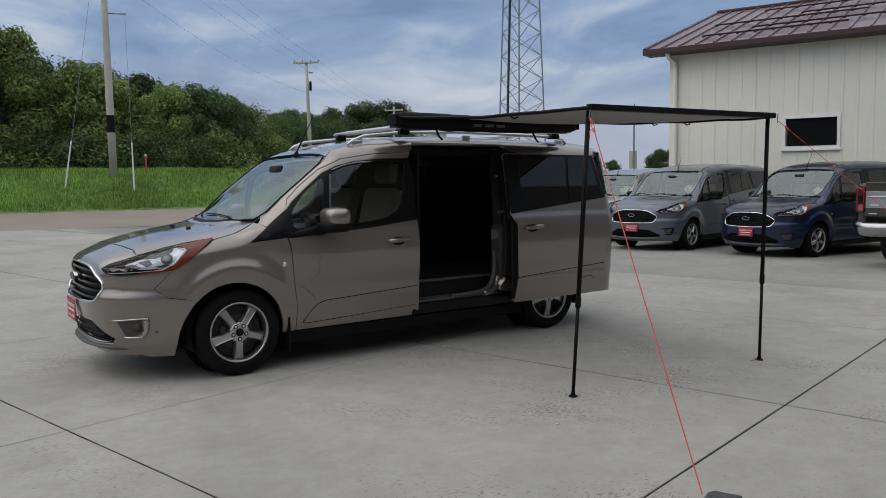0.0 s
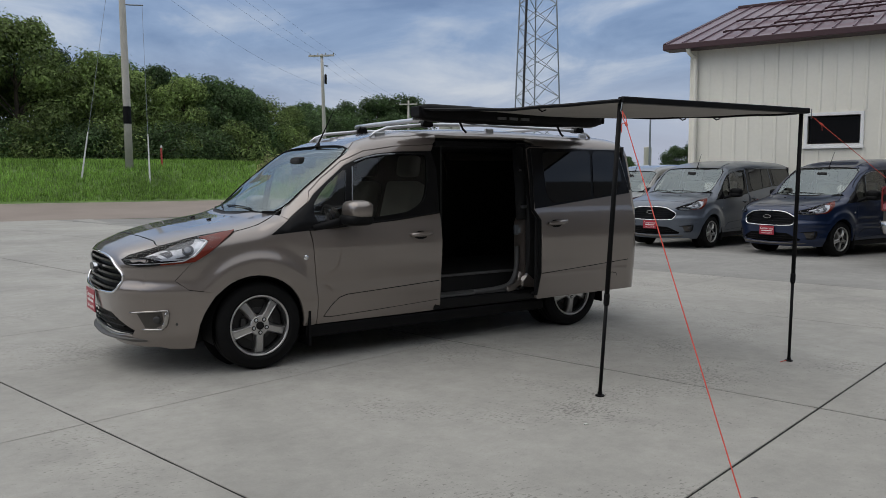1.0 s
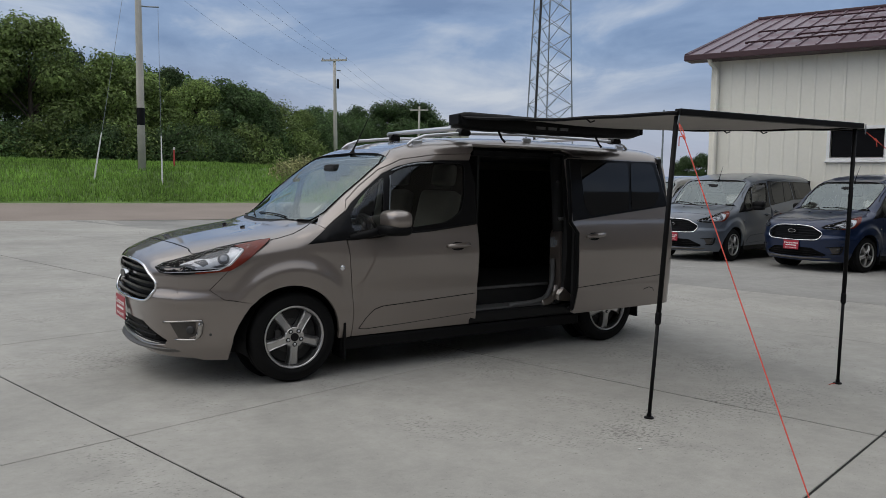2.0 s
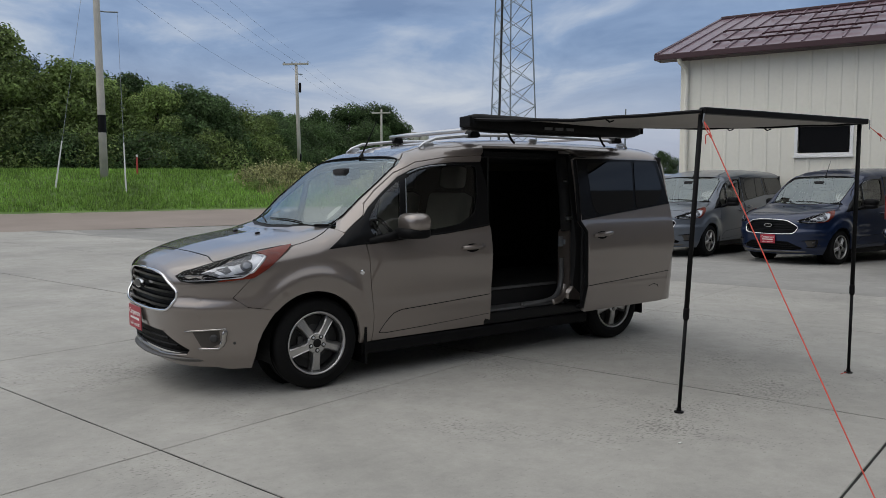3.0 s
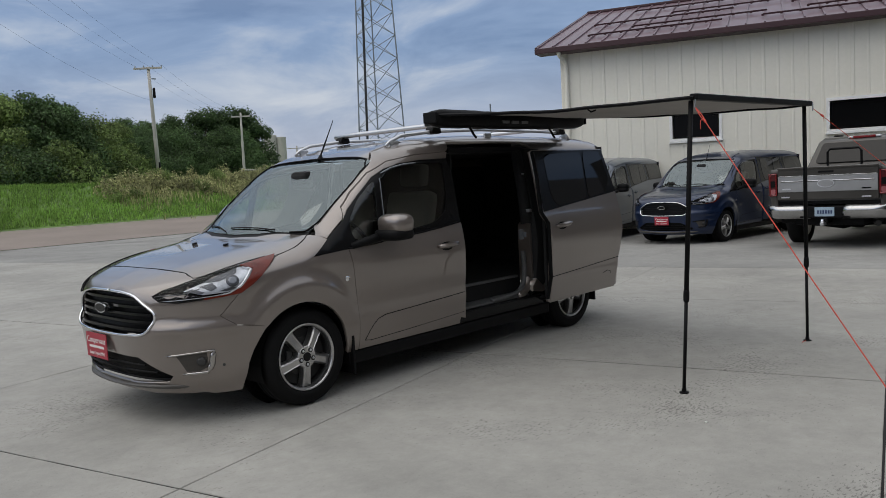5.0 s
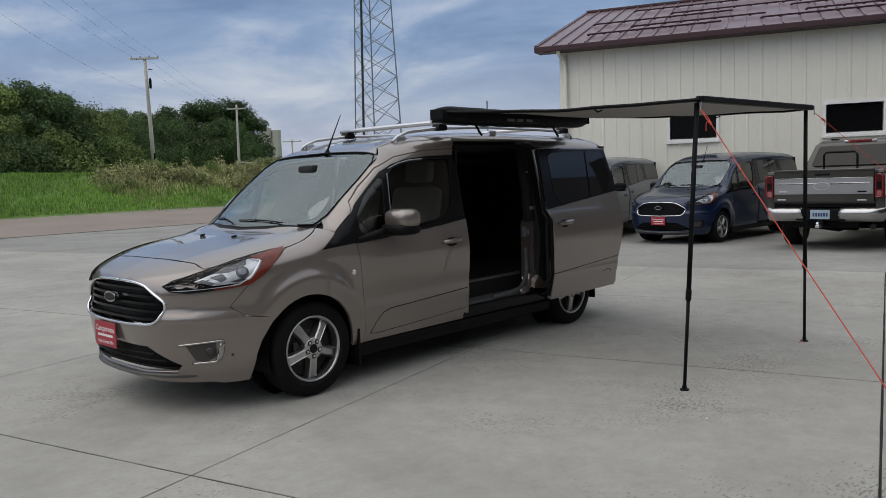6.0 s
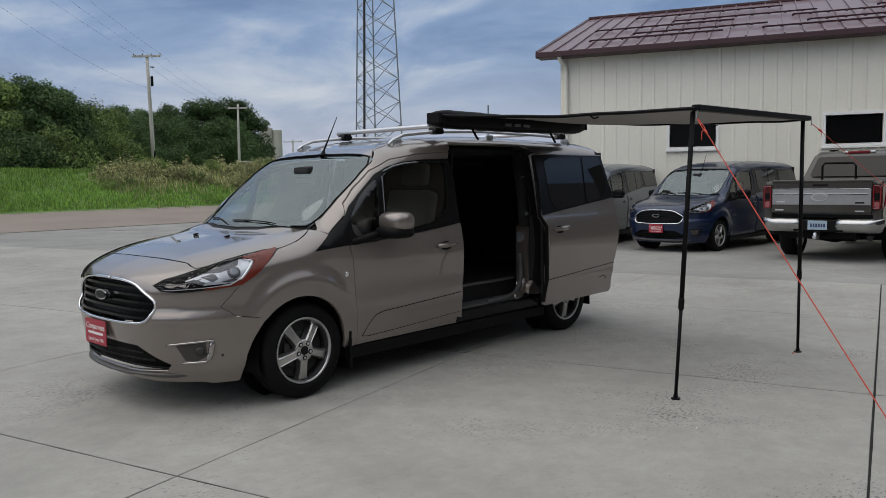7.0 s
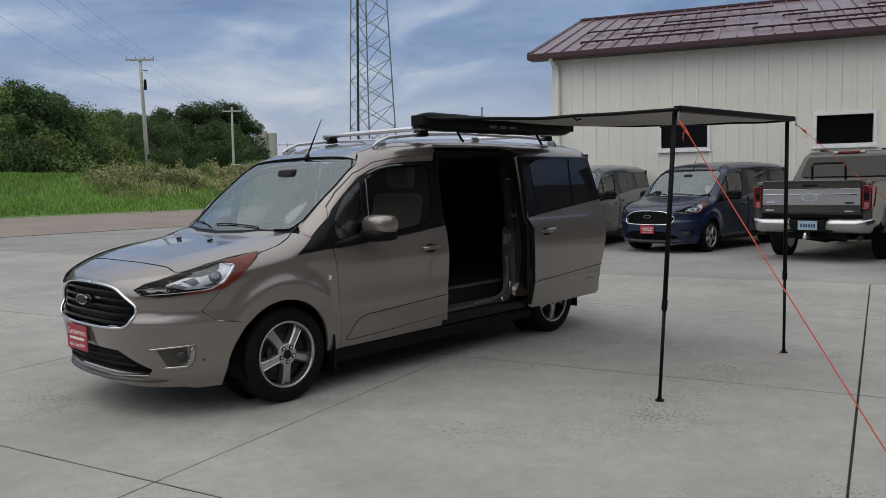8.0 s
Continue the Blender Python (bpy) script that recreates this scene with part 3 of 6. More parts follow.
left_pole = utility_pole((6.78, 34.1, 1.97), (6.70, 34.15, 13.3), 0.18, 0.132, "pale wooden pole with a black wrapped band on the bank", band=True)
bm = tube([(-0.15, 0, 7.66), (0.3, 0, 7.66), (0.86, -0.15, 7.68)], 0.032, 8)
part("bracket_arm", bm, STEEL, left_pole, "grey steel bracket")
ARM = (0.71, -0.70, 0)
second_pole = utility_pole((25.64, 51.9, 2.75), (25.46, 51.85, 11.1), 0.155, 0.11, "wooden power pole with a crossarm on the bank", (ARM, 1.05, 0.12, 4))
part("band", lathe([(0.168, 0.55), (0.168, 1.25)], "z", 14), BLACK, second_pole, "black wrap")
part("transformer_box", lathe([(0.09, 6.05), (0.10, 6.1), (0.10, 6.7), (0.07, 6.8)], "z", 12), BLACK, second_pole, "dark fuse box").location = (0.07, -0.17, 0)
part("switch", box((-0.05, -0.24, 7.42), (0.28, -0.16, 7.5)), STEEL, second_pole)
third_pole = utility_pole((43.25, 68.0, 2.2), (43.4, 68.1, 9.72), 0.145, 0.10, "distant wooden power pole with a crossarm", (ARM, 1.0, 0.4, 3))
fourth_pole = utility_pole((79.3, 107.9, 1.0), (79.4, 108.0, 8.8), 0.17, 0.12, "distant wooden power pole with a crossarm", (ARM, 1.6, 0.4, 3))


def wire(name, a, b, sag, r, label):
    a, b = Vector(a), Vector(b)
    pts = [a.lerp(b, i / 14) - Vector((0, 0, sag * 4 * (i / 14) * (1 - i / 14))) for i in range(15)]
    return tagged(part(name, tube(pts, r, 5), CABLE), label, "cable", "overhead wires")


ARMV = Vector(ARM).normalized()
for k in (-1.07, 0.0, 1.07):
    a = Vector((25.46, 51.85, 11.2)) + ARMV * k * 0.92
    wire("power_line", a, Vector((6.6, 34.1, 14.9)) + ARMV * k * 1.2, 0.5, 0.0048, "thin black overhead power line")
    wire("power_line", a, Vector((43.4, 68.1, 9.5)) + ARMV * k * 0.9, 0.7, 0.0045, "thin black overhead power line")
wire("power_line", (25.5, 51.8, 8.6), (6.7, 34.1, 11.6), 0.7, 0.0048, "thin black overhead power line")
wire("power_line", (6.7, 34.1, 13.0), (-20, 15.8, 14.0), 0.6, 0.0045, "thin black overhead power line")
for foot, top, guard_top in [((4.34, 32.5, 1.6), (6.45, 34.0, 12.7), 0.19), ((7.18, 31.9, 1.7), (7.58, 33.9, 9.65), 0.27)]:
    foot, top = Vector(foot), Vector(top)
    foot.z = ground_height(foot.x, foot.y)
    g = thing("guy_wire", "thin steel guy wire with a white plastic guard", "guy wire", Matrix.Translation(foot), "guy wires of the pole")
    part("strand", tube([(0, 0, -0.1), top - foot], 0.009, 5), STEEL, g)
    part("guard", tube([(0, 0, 0), (top - foot) * guard_top], [0.042, 0.028], 8), WHITEPLASTIC, g, "white plastic guard")
mk = ground_height(8.46, 34.7)
marker = thing("marker_post", "red and white utility marker post in the grass", "marker post", Matrix.Translation((8.46, 34.7, mk)))
part("post", tube([(0, 0, -0.2), (0, 0, 0.88)], 0.045, 10), material("faded_red_plastic", (0.42, 0.06, 0.05), rough=0.6), marker)
part("cap", tube([(0, 0, 0.88), (0, 0, 0.97), (0, 0, 1.0)], [0.05, 0.05, 0.02], 10), WHITEPLASTIC, marker, "white cap")

# lattice mast: three legs, crossing braces, a cable run on one leg
mast = thing("radio_mast", "grey three-legged steel lattice radio mast", "radio mast", Matrix.Translation((35.75, 37.85, 0.6)) @ Matrix.Rotation(radians(-36), 4, "Z"))
MAST_TOP = 40.0


def leg_at(i, z):
    w = 3.5 * (1 - z / 48.0) / math.sqrt(3)
    a = radians((208, 332, 90)[i])
    return Vector((w * math.cos(a), w * math.sin(a), z))


for i in range(3):
    part("leg", tube([leg_at(i, 0), leg_at(i, MAST_TOP)], 0.05, 8), STEEL, mast)
    bm = bmesh.new()
    z, flip = 0.0, 0
    while z < MAST_TOP - 1.4:
        h = 1.62
        a, b = leg_at(i, z), leg_at((i + 1) % 3, z)
        c, d = leg_at(i, z + h), leg_at((i + 1) % 3, z + h)
        add_tube(bm, [a, d], 0.026, 5)
        add_tube(bm, [b, c], 0.026, 5)
        z += h
    part("bracing", bm, STEEL, mast, "crossed steel braces")
part("cable_run", tube([leg_at(0, 0) + Vector((0.62, 0.02, 0)), leg_at(0, MAST_TOP) + Vector((0.2, 0.02, 0))], 0.085, 8), CABLE, mast, "thick black cable run")

flagpole = thing("flagpole", "tall thin grey pole beyond the parked vans", "pole", Matrix.Translation((40.6, 31.5, 0)))
part("shaft", tube([(0, 0, 0), (0.1, 0.05, 6.7)], [0.085, 0.05], 10), STEEL, flagpole)
for at, r, h, lab in [((184.6, 159.9), 1.15, 10.2, "pale ribbed farm silo in the distance"), ((182.9, 267.5), 2.5, 23.3, "pale concrete grain silo in the distance"), ((186.4, 265.0), 1.9, 22.4, "pale concrete grain silo in the distance"), ((180.5, 269.2), 1.4, 19.5, "pale concrete grain silo in the distance")]:
    s = thing("silo", lab, "silo", Matrix.Translation((*at, 0)), "distant silos")
    part("body", lathe([(r, 0), (r, h)], "z", 24), SILO, s, smooth=False)
    part("cap", lathe([(r * 1.01, h), (r * 0.98, h + 0.12), (r * 0.5, h + 0.3), (0.1, h + 0.35)], "z", 24), SILO, s)


# ---- trees ----
def tree_mesh(name, seed, height, spread, leaves, size, low=0.1):
    """A crown of many small leaf clumps on limbs; returns trunk and crown meshes."""
    rnd = random.Random(seed)
    bm = bmesh.new()
    trunk_top = height * 0.55
    add_tube(bm, [(0, 0, -0.5), (0.1, 0.05, trunk_top * 0.5), (-0.1, 0.1, trunk_top), (0.1, 0.0, height * 0.85)], [height * 0.022, height * 0.017, height * 0.012, 0.03], 8)
    blobs = []
    for i in range(26):
        a, h = rnd.uniform(0, 2 * math.pi), rnd.uniform(low, 0.95)
        reach = spread * (0.35 + 0.65 * math.sin(math.pi * min(1, (h + 0.12) ** 0.9))) * rnd.uniform(0.35, 0.95)
        c = Vector((reach * math.cos(a), reach * math.sin(a), h * height))
        blobs.append((c, rnd.uniform(0.16, 0.30) * spread + 0.35))
        if i % 2 == 0:
            z0 = max(0.15 * height, c.z - reach * 0.8)
            add_tube(bm, [(0, 0, z0), (c.x * 0.5, c.y * 0.5, (z0 + c.z) / 2 + 0.2), tuple(c)], [0.07, 0.05, 0.02], 5)
    trunk = bpy.data.meshes.new(name + "_trunk")
    bm.to_mesh(trunk)
    bm.free()
    trunk.materials.append(BARK)
    verts, faces = [], []
    for i in range(leaves):
        c, r = blobs[rnd.randrange(len(blobs))]
        d = Vector((rnd.gauss(0, 1), rnd.gauss(0, 1), rnd.gauss(0, 1))).normalized()
        p = c + Vector((d.x, d.y, d.z * 0.8)) * r * (rnd.uniform(0.35, 1.0) ** 0.5 + (rnd.random() ** 6) * 0.45)
        if p.z < 0.15:
            continue
        n = (d + Vector((rnd.uniform(-0.7, 0.7), rnd.uniform(-0.7, 0.7), rnd.uniform(-0.2, 0.9)))).normalized()
        u = n.orthogonal().normalized()
        u.rotate(Matrix.Rotation(rnd.uniform(0, 6.28), 3, n))
        w = n.cross(u)
        s = size * rnd.uniform(0.6, 1.35)
        b = len(verts)
        tip = p + u * s * 0.9 - n * s * 0.25
        verts += [tuple(p - u * s * 0.9 - n * s * 0.2), tuple(p + w * s * 0.5), tuple(tip), tuple(p - w * s * 0.5)]
        faces.append((b, b + 1, b + 2, b + 3))
    crown = bpy.data.meshes.new(name + "_crown")
    crown.from_pydata(verts, [], faces)
    return trunk, crown


TREES = [tree_mesh("tall", 1, 10.0, 4.2, 17000, 0.155), tree_mesh("round", 2, 7.5, 4.0, 15000, 0.145), tree_mesh("slim", 3, 8.5, 3.0, 13000, 0.135), tree_mesh("bushy", 4, 5.0, 3.8, 14000, 0.125, 0.02)]
SHRUB = tree_mesh("low", 7, 2.2, 2.0, 5000, 0.10, 0.0)
rnd = random.Random(11)
WEEDLEAF = translucent(material("pale_weed_leaves", (0.23, 0.235, 0.105), rough=0.85, vary=0.4, scale=0.6, fine=4, each=0.15))


def nearer(x, y):
    """Places on the bank, drawn in towards the lot."""
    return -2.6 + (x + 2.6) * 0.9, -5.8 + (y + 5.8) * 0.9


def tree(x, y, kind, scale, mat, label, name="tree", group="trees on the bank", dz=0.0):
    trunk, crown = kind
    t = thing(name, label, "tree" if name == "tree" else "shrub", Matrix.Translation((x, y, ground_height(x, y) - 0.1 + dz)) @ Matrix.Rotation(rnd.uniform(0, 6.28), 4, "Z") @ Matrix.Diagonal((scale * rnd.uniform(0.95, 1.1), scale * rnd.uniform(0.95, 1.1), scale, 1)), group)
    for nm, me, mt in (("trunk", trunk, BARK), ("crown", crown, mat)):
        if not me.materials:
            me.materials.append(mt)
        o = new(nm, me)
        o.parent = t
        o.material_slots[0].link = "OBJECT"
        o.material_slots[0].material = mt
    return t


DEEPGREEN, PALEGREEN = "dense dark green broadleaf tree on the bank", "dense lighter green broadleaf tree on the bank"
for x, y, k, s, light in [(-9, 50, 0, 1.0, 1), (-4.0, 51, 1, 1.25, 1), (0.2, 51.5, 0, 0.95, 0), (3.6, 49.3, 0, 0.92, 1), (8.9, 50.0, 1, 0.92, 1), (12.4, 53.0, 2, 0.80, 0), (14.2, 50.4, 1, 0.78, 1), (17.0, 50.6, 1, 0.80, 0), (19.0, 51.6, 1, 0.73, 0), (20.6, 52.6, 3, 0.92, 1),
                          (5.8, 56.5, 1, 1.05, 0), (10.5, 57, 1, 1.05, 0), (16, 57, 1, 0.9, 0), (20.5, 58, 1, 0.82, 0), (26.2, 60, 2, 0.60, 1), (24.6, 57.5, 3, 0.62, 1), (28.4, 63, 1, 0.62, 0), (31.5, 68, 2, 0.62, 0), (34.5, 73, 1, 0.6, 0), (22.8, 60, 1, 0.66, 0)]:
    tree(*nearer(x, y), TREES[k], s * 0.9, LEAFLIGHT if light else LEAF, PALEGREEN if light else DEEPGREEN)
for x, y, k, s, light in [(38.5, 86, 1, 0.88, 0), (42.3, 87, 1, 0.98, 0), (46, 87, 1, 1.1, 0), (49.6, 86, 0, 1.03, 0), (53.0, 86.5, 0, 1.13, 0), (55.0, 84.7, 2, 1.3, 0), (51.5, 82, 1, 1.0, 0), (52.4, 83.5, 1, 0.95, 0), (45.3, 75, 1, 0.82, 0), (38, 78, 3, 1.0, 0), (41.5, 79, 3, 1.1, 0), (53.0, 83.5, 3, 1.0, 0)]:
    tree(x, y, TREES[k], s, LEAFLIGHT if light else LEAF, "green tree in the far row", group="far trees")
for x, y, s in [(40, 110, 1.1), (50, 112, 1.15), (58, 110, 1.2), (65, 106, 1.2), (30, 100, 0.9)]:
    tree(x, y, TREES[0], s, LEAF, "tall dark tree in the distance", group="far trees")
for x, y, s in [(107.4, 96.2, 0.62), (105.0, 98.0, 0.5), (74.6, 57.7, 0.62), (76.2, 56.2, 0.66), (128, 108, 0.45), (134, 106, 0.42)]:
    tree(x, y, TREES[1], s, LEAF, "distant dark tree beyond the lot", group="distant trees")
for i in range(20):
    x = -9 + i * 1.45 + rnd.uniform(-0.4, 0.4)
    tree(*nearer(x, 46.6 + rnd.uniform(-0.6, 0.8) + max(0, x - 14) * 0.28), SHRUB, rnd.uniform(0.68, 1.12), LEAF if i % 3 else LEAFLIGHT, "low green shrub at the wood's edge", "shrub", "shrubs at the wood's edge")


# ---- grass and weeds ----
def tufts(name, count, region, size, mat, label, seed, blades=5):
    r = random.Random(seed)
    verts, faces = [], []
    for i in range(count):
        x, y = region(r)
        z = ground_height(x, y)
        for k in range(blades):
            a, h = r.uniform(0, 6.28), size * r.uniform(0.5, 1.3)
            dx, dy = math.cos(a), math.sin(a)
            px, py = x + r.uniform(-0.12, 0.12), y + r.uniform(-0.12, 0.12)
            w, lean = size * 0.09, h * r.uniform(0.1, 0.6)
            b = len(verts)
            verts += [(px - dy * w, py + dx * w, z - 0.02), (px + dy * w, py - dx * w, z - 0.02), (px + dx * lean, py + dy * lean, z + h)]
            faces.append((b, b + 1, b + 2))
    return tagged(mesh_object(name, verts, faces, mat), label, "grass", kind="stuff")


tufts("grass", 26000, lambda r: (r.uniform(-12, 32), ROAD_END + 0.3 + 11 * r.random() ** 1.2), 0.20, GRASS, "green roadside grass", 21)
def weedy(r):
    x = 15.5 + 22 * r.random() ** 0.9
    return nearer(x, 37.5 + (x - 14) * 0.15 + r.gauss(0, 1.6))
def leafy(name, count, size, height, mat, label, seed, top_only=False):
    """Low leafy growth: small leaves gathered in uneven mounds."""
    r = random.Random(seed)
    mounds = [(*weedy(r), r.uniform(0.35, 1.0), r.uniform(0.35, 1.0) * height) for _ in range(150)]
    verts, faces = [], []
    for i in range(count):
        x, y, w, h = mounds[r.randrange(len(mounds))]
        a, q = r.uniform(0, 6.28), r.random() ** 0.5
        px, py = x + math.cos(a) * q * w, y + math.sin(a) * q * w
        up = h * (1 - q * q) * (r.uniform(0.85, 1.12) if top_only else r.uniform(0.25, 1.0))
        p = Vector((px, py, ground_height(px, py) + up + 0.03))
        n = Vector((r.uniform(-1, 1), r.uniform(-1, 0.3), r.uniform(0.1, 1))).normalized()
        u = n.orthogonal().normalized()
        u.rotate(Matrix.Rotation(r.uniform(0, 6.28), 3, n))
        s = size * r.uniform(0.6, 1.4)
        v = n.cross(u) * s * 0.5
        k = len(verts)
        verts += [tuple(p - u * s), tuple(p + v), tuple(p + u * s), tuple(p - v)]
        faces.append((k, k + 1, k + 2, k + 3))
    return tagged(mesh_object(name, verts, faces, mat), label, "weeds", kind="stuff")


leafy("weeds", 26000, 0.085, 0.85, WEEDLEAF, "scrubby pale green weeds on the bank", 22)
leafy("seed_heads", 9000, 0.05, 0.95, WEED, "pale dry seed heads among the weeds", 22, True)
tufts("dry_grass", 2500, weedy, 0.34, WEED, "thin dry grass among the weeds", 24, 4)
for i in range(9):
    x = 15.0 + i * 2.1 + rnd.uniform(-0.8, 0.8)
    tree(*nearer(x, 38.0 + (x - 14) * 0.15 + rnd.uniform(-1.5, 1.2)), SHRUB, rnd.uniform(0.2, 0.38), LEAFLIGHT, "low scrubby weed clump on the bank", "shrub", "weed clumps")
fence = thing("field_fence", "low grey wooden field fence beyond the weeds", "fence")
for i in range(6):
    x, y = 38.0 + i * 1.7, 60.0 - i * 1.2
    part("post", box((x - 0.06, y - 0.06, ground_height(x, y) - 0.2), (x + 0.06, y + 0.06, ground_height(x, y) + 1.0)), POLEWOOD, fence)
a, b = Vector((38, 60, ground_height(38, 60) + 0.85)), Vector((46.5, 54, ground_height(46.5, 54) + 0.85))
part("rail", tube([a, b], 0.06, 6), POLEWOOD, fence)


# ---- vans: one body shape, cut into panels ----
def spline(pts):
    """Smooth curve (monotone cubic) through (a, b) pairs."""
    xs, ys = [p[0] for p in pts], [p[1] for p in pts]
    n = len(xs)
    d = [(ys[i + 1] - ys[i]) / (xs[i + 1] - xs[i]) for i in range(n - 1)]
    m = [d[0]] + [0.0 if d[i - 1] * d[i] <= 0 else 2 * d[i - 1] * d[i] / (d[i - 1] + d[i]) for i in range(1, n - 1)] + [d[-1]]

    def f(v):
        if v <= xs[0]:
            return ys[0]
        if v >= xs[-1]:
            return ys[-1]
        i = max(k for k in range(n - 1) if xs[k] <= v)
        h = xs[i + 1] - xs[i]
        s = (v - xs[i]) / h
        return ((2 * s**3 - 3 * s**2 + 1) * ys[i] + (s**3 - 2 * s**2 + s) * h * m[i]
                + (-2 * s**3 + 3 * s**2) * ys[i + 1] + (s**3 - s**2) * h * m[i + 1])
    return f


SIDE = spline([(0.15, 0.83), (0.25, 0.865), (0.33, 0.885), (0.46, 0.895), (0.52, 0.905), (0.75, 0.915), (0.92, 0.916), (1.04, 0.905), (1.12, 0.885), (1.6, 0.775), (1.75, 0.735), (1.9, 0.69)])
NOSE = spline([(0.1, -0.8), (0.22, -0.86), (0.30, -0.915), (0.45, -0.938), (0.595, -0.952), (0.635, -0.947), (0.685, -0.926), (0.76, -0.926), (0.85, -0.915), (0.95, -0.87), (1.1, -0.8)])
TOP = spline([(-0.97, 0.82), (-0.9, 0.87), (-0.8, 0.925), (-0.68, 0.965), (-0.4, 1.03), (0.0, 1.095), (0.17, 1.125), (0.5, 1.385), (0.86, 1.655), (1.0, 1.715), (1.3, 1.785), (1.6, 1.815), (2.2, 1.835), (3.0, 1.825), (3.6, 1.81), (3.8, 1.795), (3.92, 1.765), (3.99, 1.70)])
FALL = spline([(-0.95, 0.10), (-0.7, 0.18), (0.1, 0.2), (0.4, 0.26), (0.9, 0.26), (1.3, 0.25), (1.7, 0.22)])
POWER = spline([(-0.7, 3.2), (0.0, 3.7), (0.2, 6.0), (0.85, 6.0), (1.4, 3.9)])
GLASS_LINE = spline([(-0.1, 1.0), (0.0, 1.088), (0.05, 1.117), (0.12, 1.165), (0.3, 1.288), (0.5, 1.412), (0.7, 1.545), (0.86, 1.655)])
TAIL = 3.98


def half_width(x, z):
    """Half the body's width at a length x behind the front axle and a height z."""
    top = TOP(x)
    if z >= top:
        return 0.0
    w = SIDE(z)
    if x < 0:
        nose = NOSE(z)
        if x <= nose:
            return 0.0
        w *= (1 - (x / nose) ** 3.0) ** (1 / 3.0)
    if x > 3.4:
        if x >= TAIL:
            return 0.0
        w *= (1 - ((x - 3.4) / (TAIL - 3.4)) ** 9) ** (1 / 9)
    low = top - FALL(x)
    if z > low:
        m = POWER(x)
        w *= (1 - ((z - low) / (top - low)) ** m) ** (1 / m)
    for c in (-0.02, 3.063):
        r = math.hypot(x - c, (z - 0.325) * 0.97)
        if r < 0.58 and z > 0.25:
            s = max(0.0, min(1.0, (0.585 - r) / 0.125))
            s = s * s / 0.7 if s < 0.7 else 1 - (1 - s) ** 2 / 0.3
            w += 0.032 * s * (ramp(x, 2.79, 2.87) if c > 1 else 1 - 0.7 * ramp(x, 0.12, 0.40)) * min(1.0, (z - 0.25) / 0.1) * (1.0 if x > -0.3 else max(0.0, 1 + (x + 0.3) / 0.22))
    # the bumper's ledge, sharp below and soft above, runs back to the front wheel arch
    if x < -0.2 and 0.45 < z < 0.80:
        d = z - 0.605
        w += 0.016 * ramp(-x, 0.3, 0.6) * math.exp(-(d / (0.055 if d > 0 else 0.028)) ** 2)
    # a faint hollow below the waist and a rounded shoulder over it
    if 0.3 < x < 3.6:
        k = min(1.0, (x - 0.3) / 0.35, (3.6 - x) / 0.2)
        w -= 0.010 * k * math.exp(-((z - 0.60) / 0.07) ** 2) - 0.006 * k * math.exp(-((z - 0.86) / 0.09) ** 2)
    return w


def top_height(x, y):
    """Height of the upper body surface over (x, y)."""
    lo, hi = 0.9 if x > -0.6 else 0.7, TOP(x)
    y = abs(y)
    for _ in range(26):
        mid = (lo + hi) / 2
        lo, hi = (mid, hi) if half_width(x, mid) > y else (lo, mid)
    # the windscreen's foot bows forward towards the middle
    if -0.1 < x < 0.8 and y < 0.66:
        lo += max(0.0, GLASS_LINE(x) - TOP(x)) * (1 - (y / 0.66) ** 2)
    return lo


def nose_at(y, z):
    """How far forward the nose reaches at (y, z)."""
    lo, hi = -1.0, 0.3
    y = abs(y)
    for _ in range(26):
        mid = (lo + hi) / 2
        lo, hi = (lo, mid) if half_width(mid, z) > y else (mid, hi)
    return hi


def surface(view, a, b):
    if view == "side":
        return Vector((a, -half_width(a, b), b))
    if view == "front":
        return Vector((nose_at(a, b), a, b))
    return Vector((a, b, top_height(a, b)))


def surface_normal(p):
    x, z, e = p.x, p.z, 0.006
    z = min(z, TOP(x) - 0.004)
    wx = (half_width(x + e, z) - half_width(x - e, z)) / (2 * e)
    wz = (half_width(x, z + e) - half_width(x, z - e)) / (2 * e)
    s = 1.0 if p.y > 0 else -1.0
    if abs(p.y) < 0.02:
        s = p.y / 0.02
    return Vector((-wx, s, -wz)).normalized()


def top_normal(p):
    """Normal of the upper surface; near the edge of the body the side's normal."""
    e = 0.008
    if abs(p.y) > 0.6 or not -0.1 < p.x < 0.8:
        return surface_normal(p)
    gx = (top_height(p.x + e, p.y) - top_height(p.x - e, p.y)) / (2 * e)
    gy = (top_height(p.x, p.y + e) - top_height(p.x, p.y - e)) / (2 * e)
    return Vector((-gx, -gy, 1)).normalized()


def chaikin(pts, rounds=2, closed=True):
    for _ in range(rounds):
        out = []
        n = len(pts)
        for i in range(n if closed else n - 1):
            a, b = Vector(pts[i]), Vector(pts[(i + 1) % n])
            out += [a * 0.75 + b * 0.25, a * 0.25 + b * 0.75]
        if not closed:
            out = [Vector(pts[0])] + out + [Vector(pts[-1])]
        pts = [tuple(p) for p in out]
    return pts


def rounded(pts, r):
    """The outline with its corners rounded to about the radius r."""
    out, n = [], len(pts)
    for i in range(n):
        a, b, c = Vector(pts[i - 1]), Vector(pts[i]), Vector(pts[(i + 1) % n])
        ka, kc = min(r, (a - b).length * 0.45), min(r, (c - b).length * 0.45)
        p, q = b + (a - b).normalized() * ka, b + (c - b).normalized() * kc
        out += [tuple(p), tuple(p * 0.25 + b * 0.5 + q * 0.25), tuple(q)]
    return out


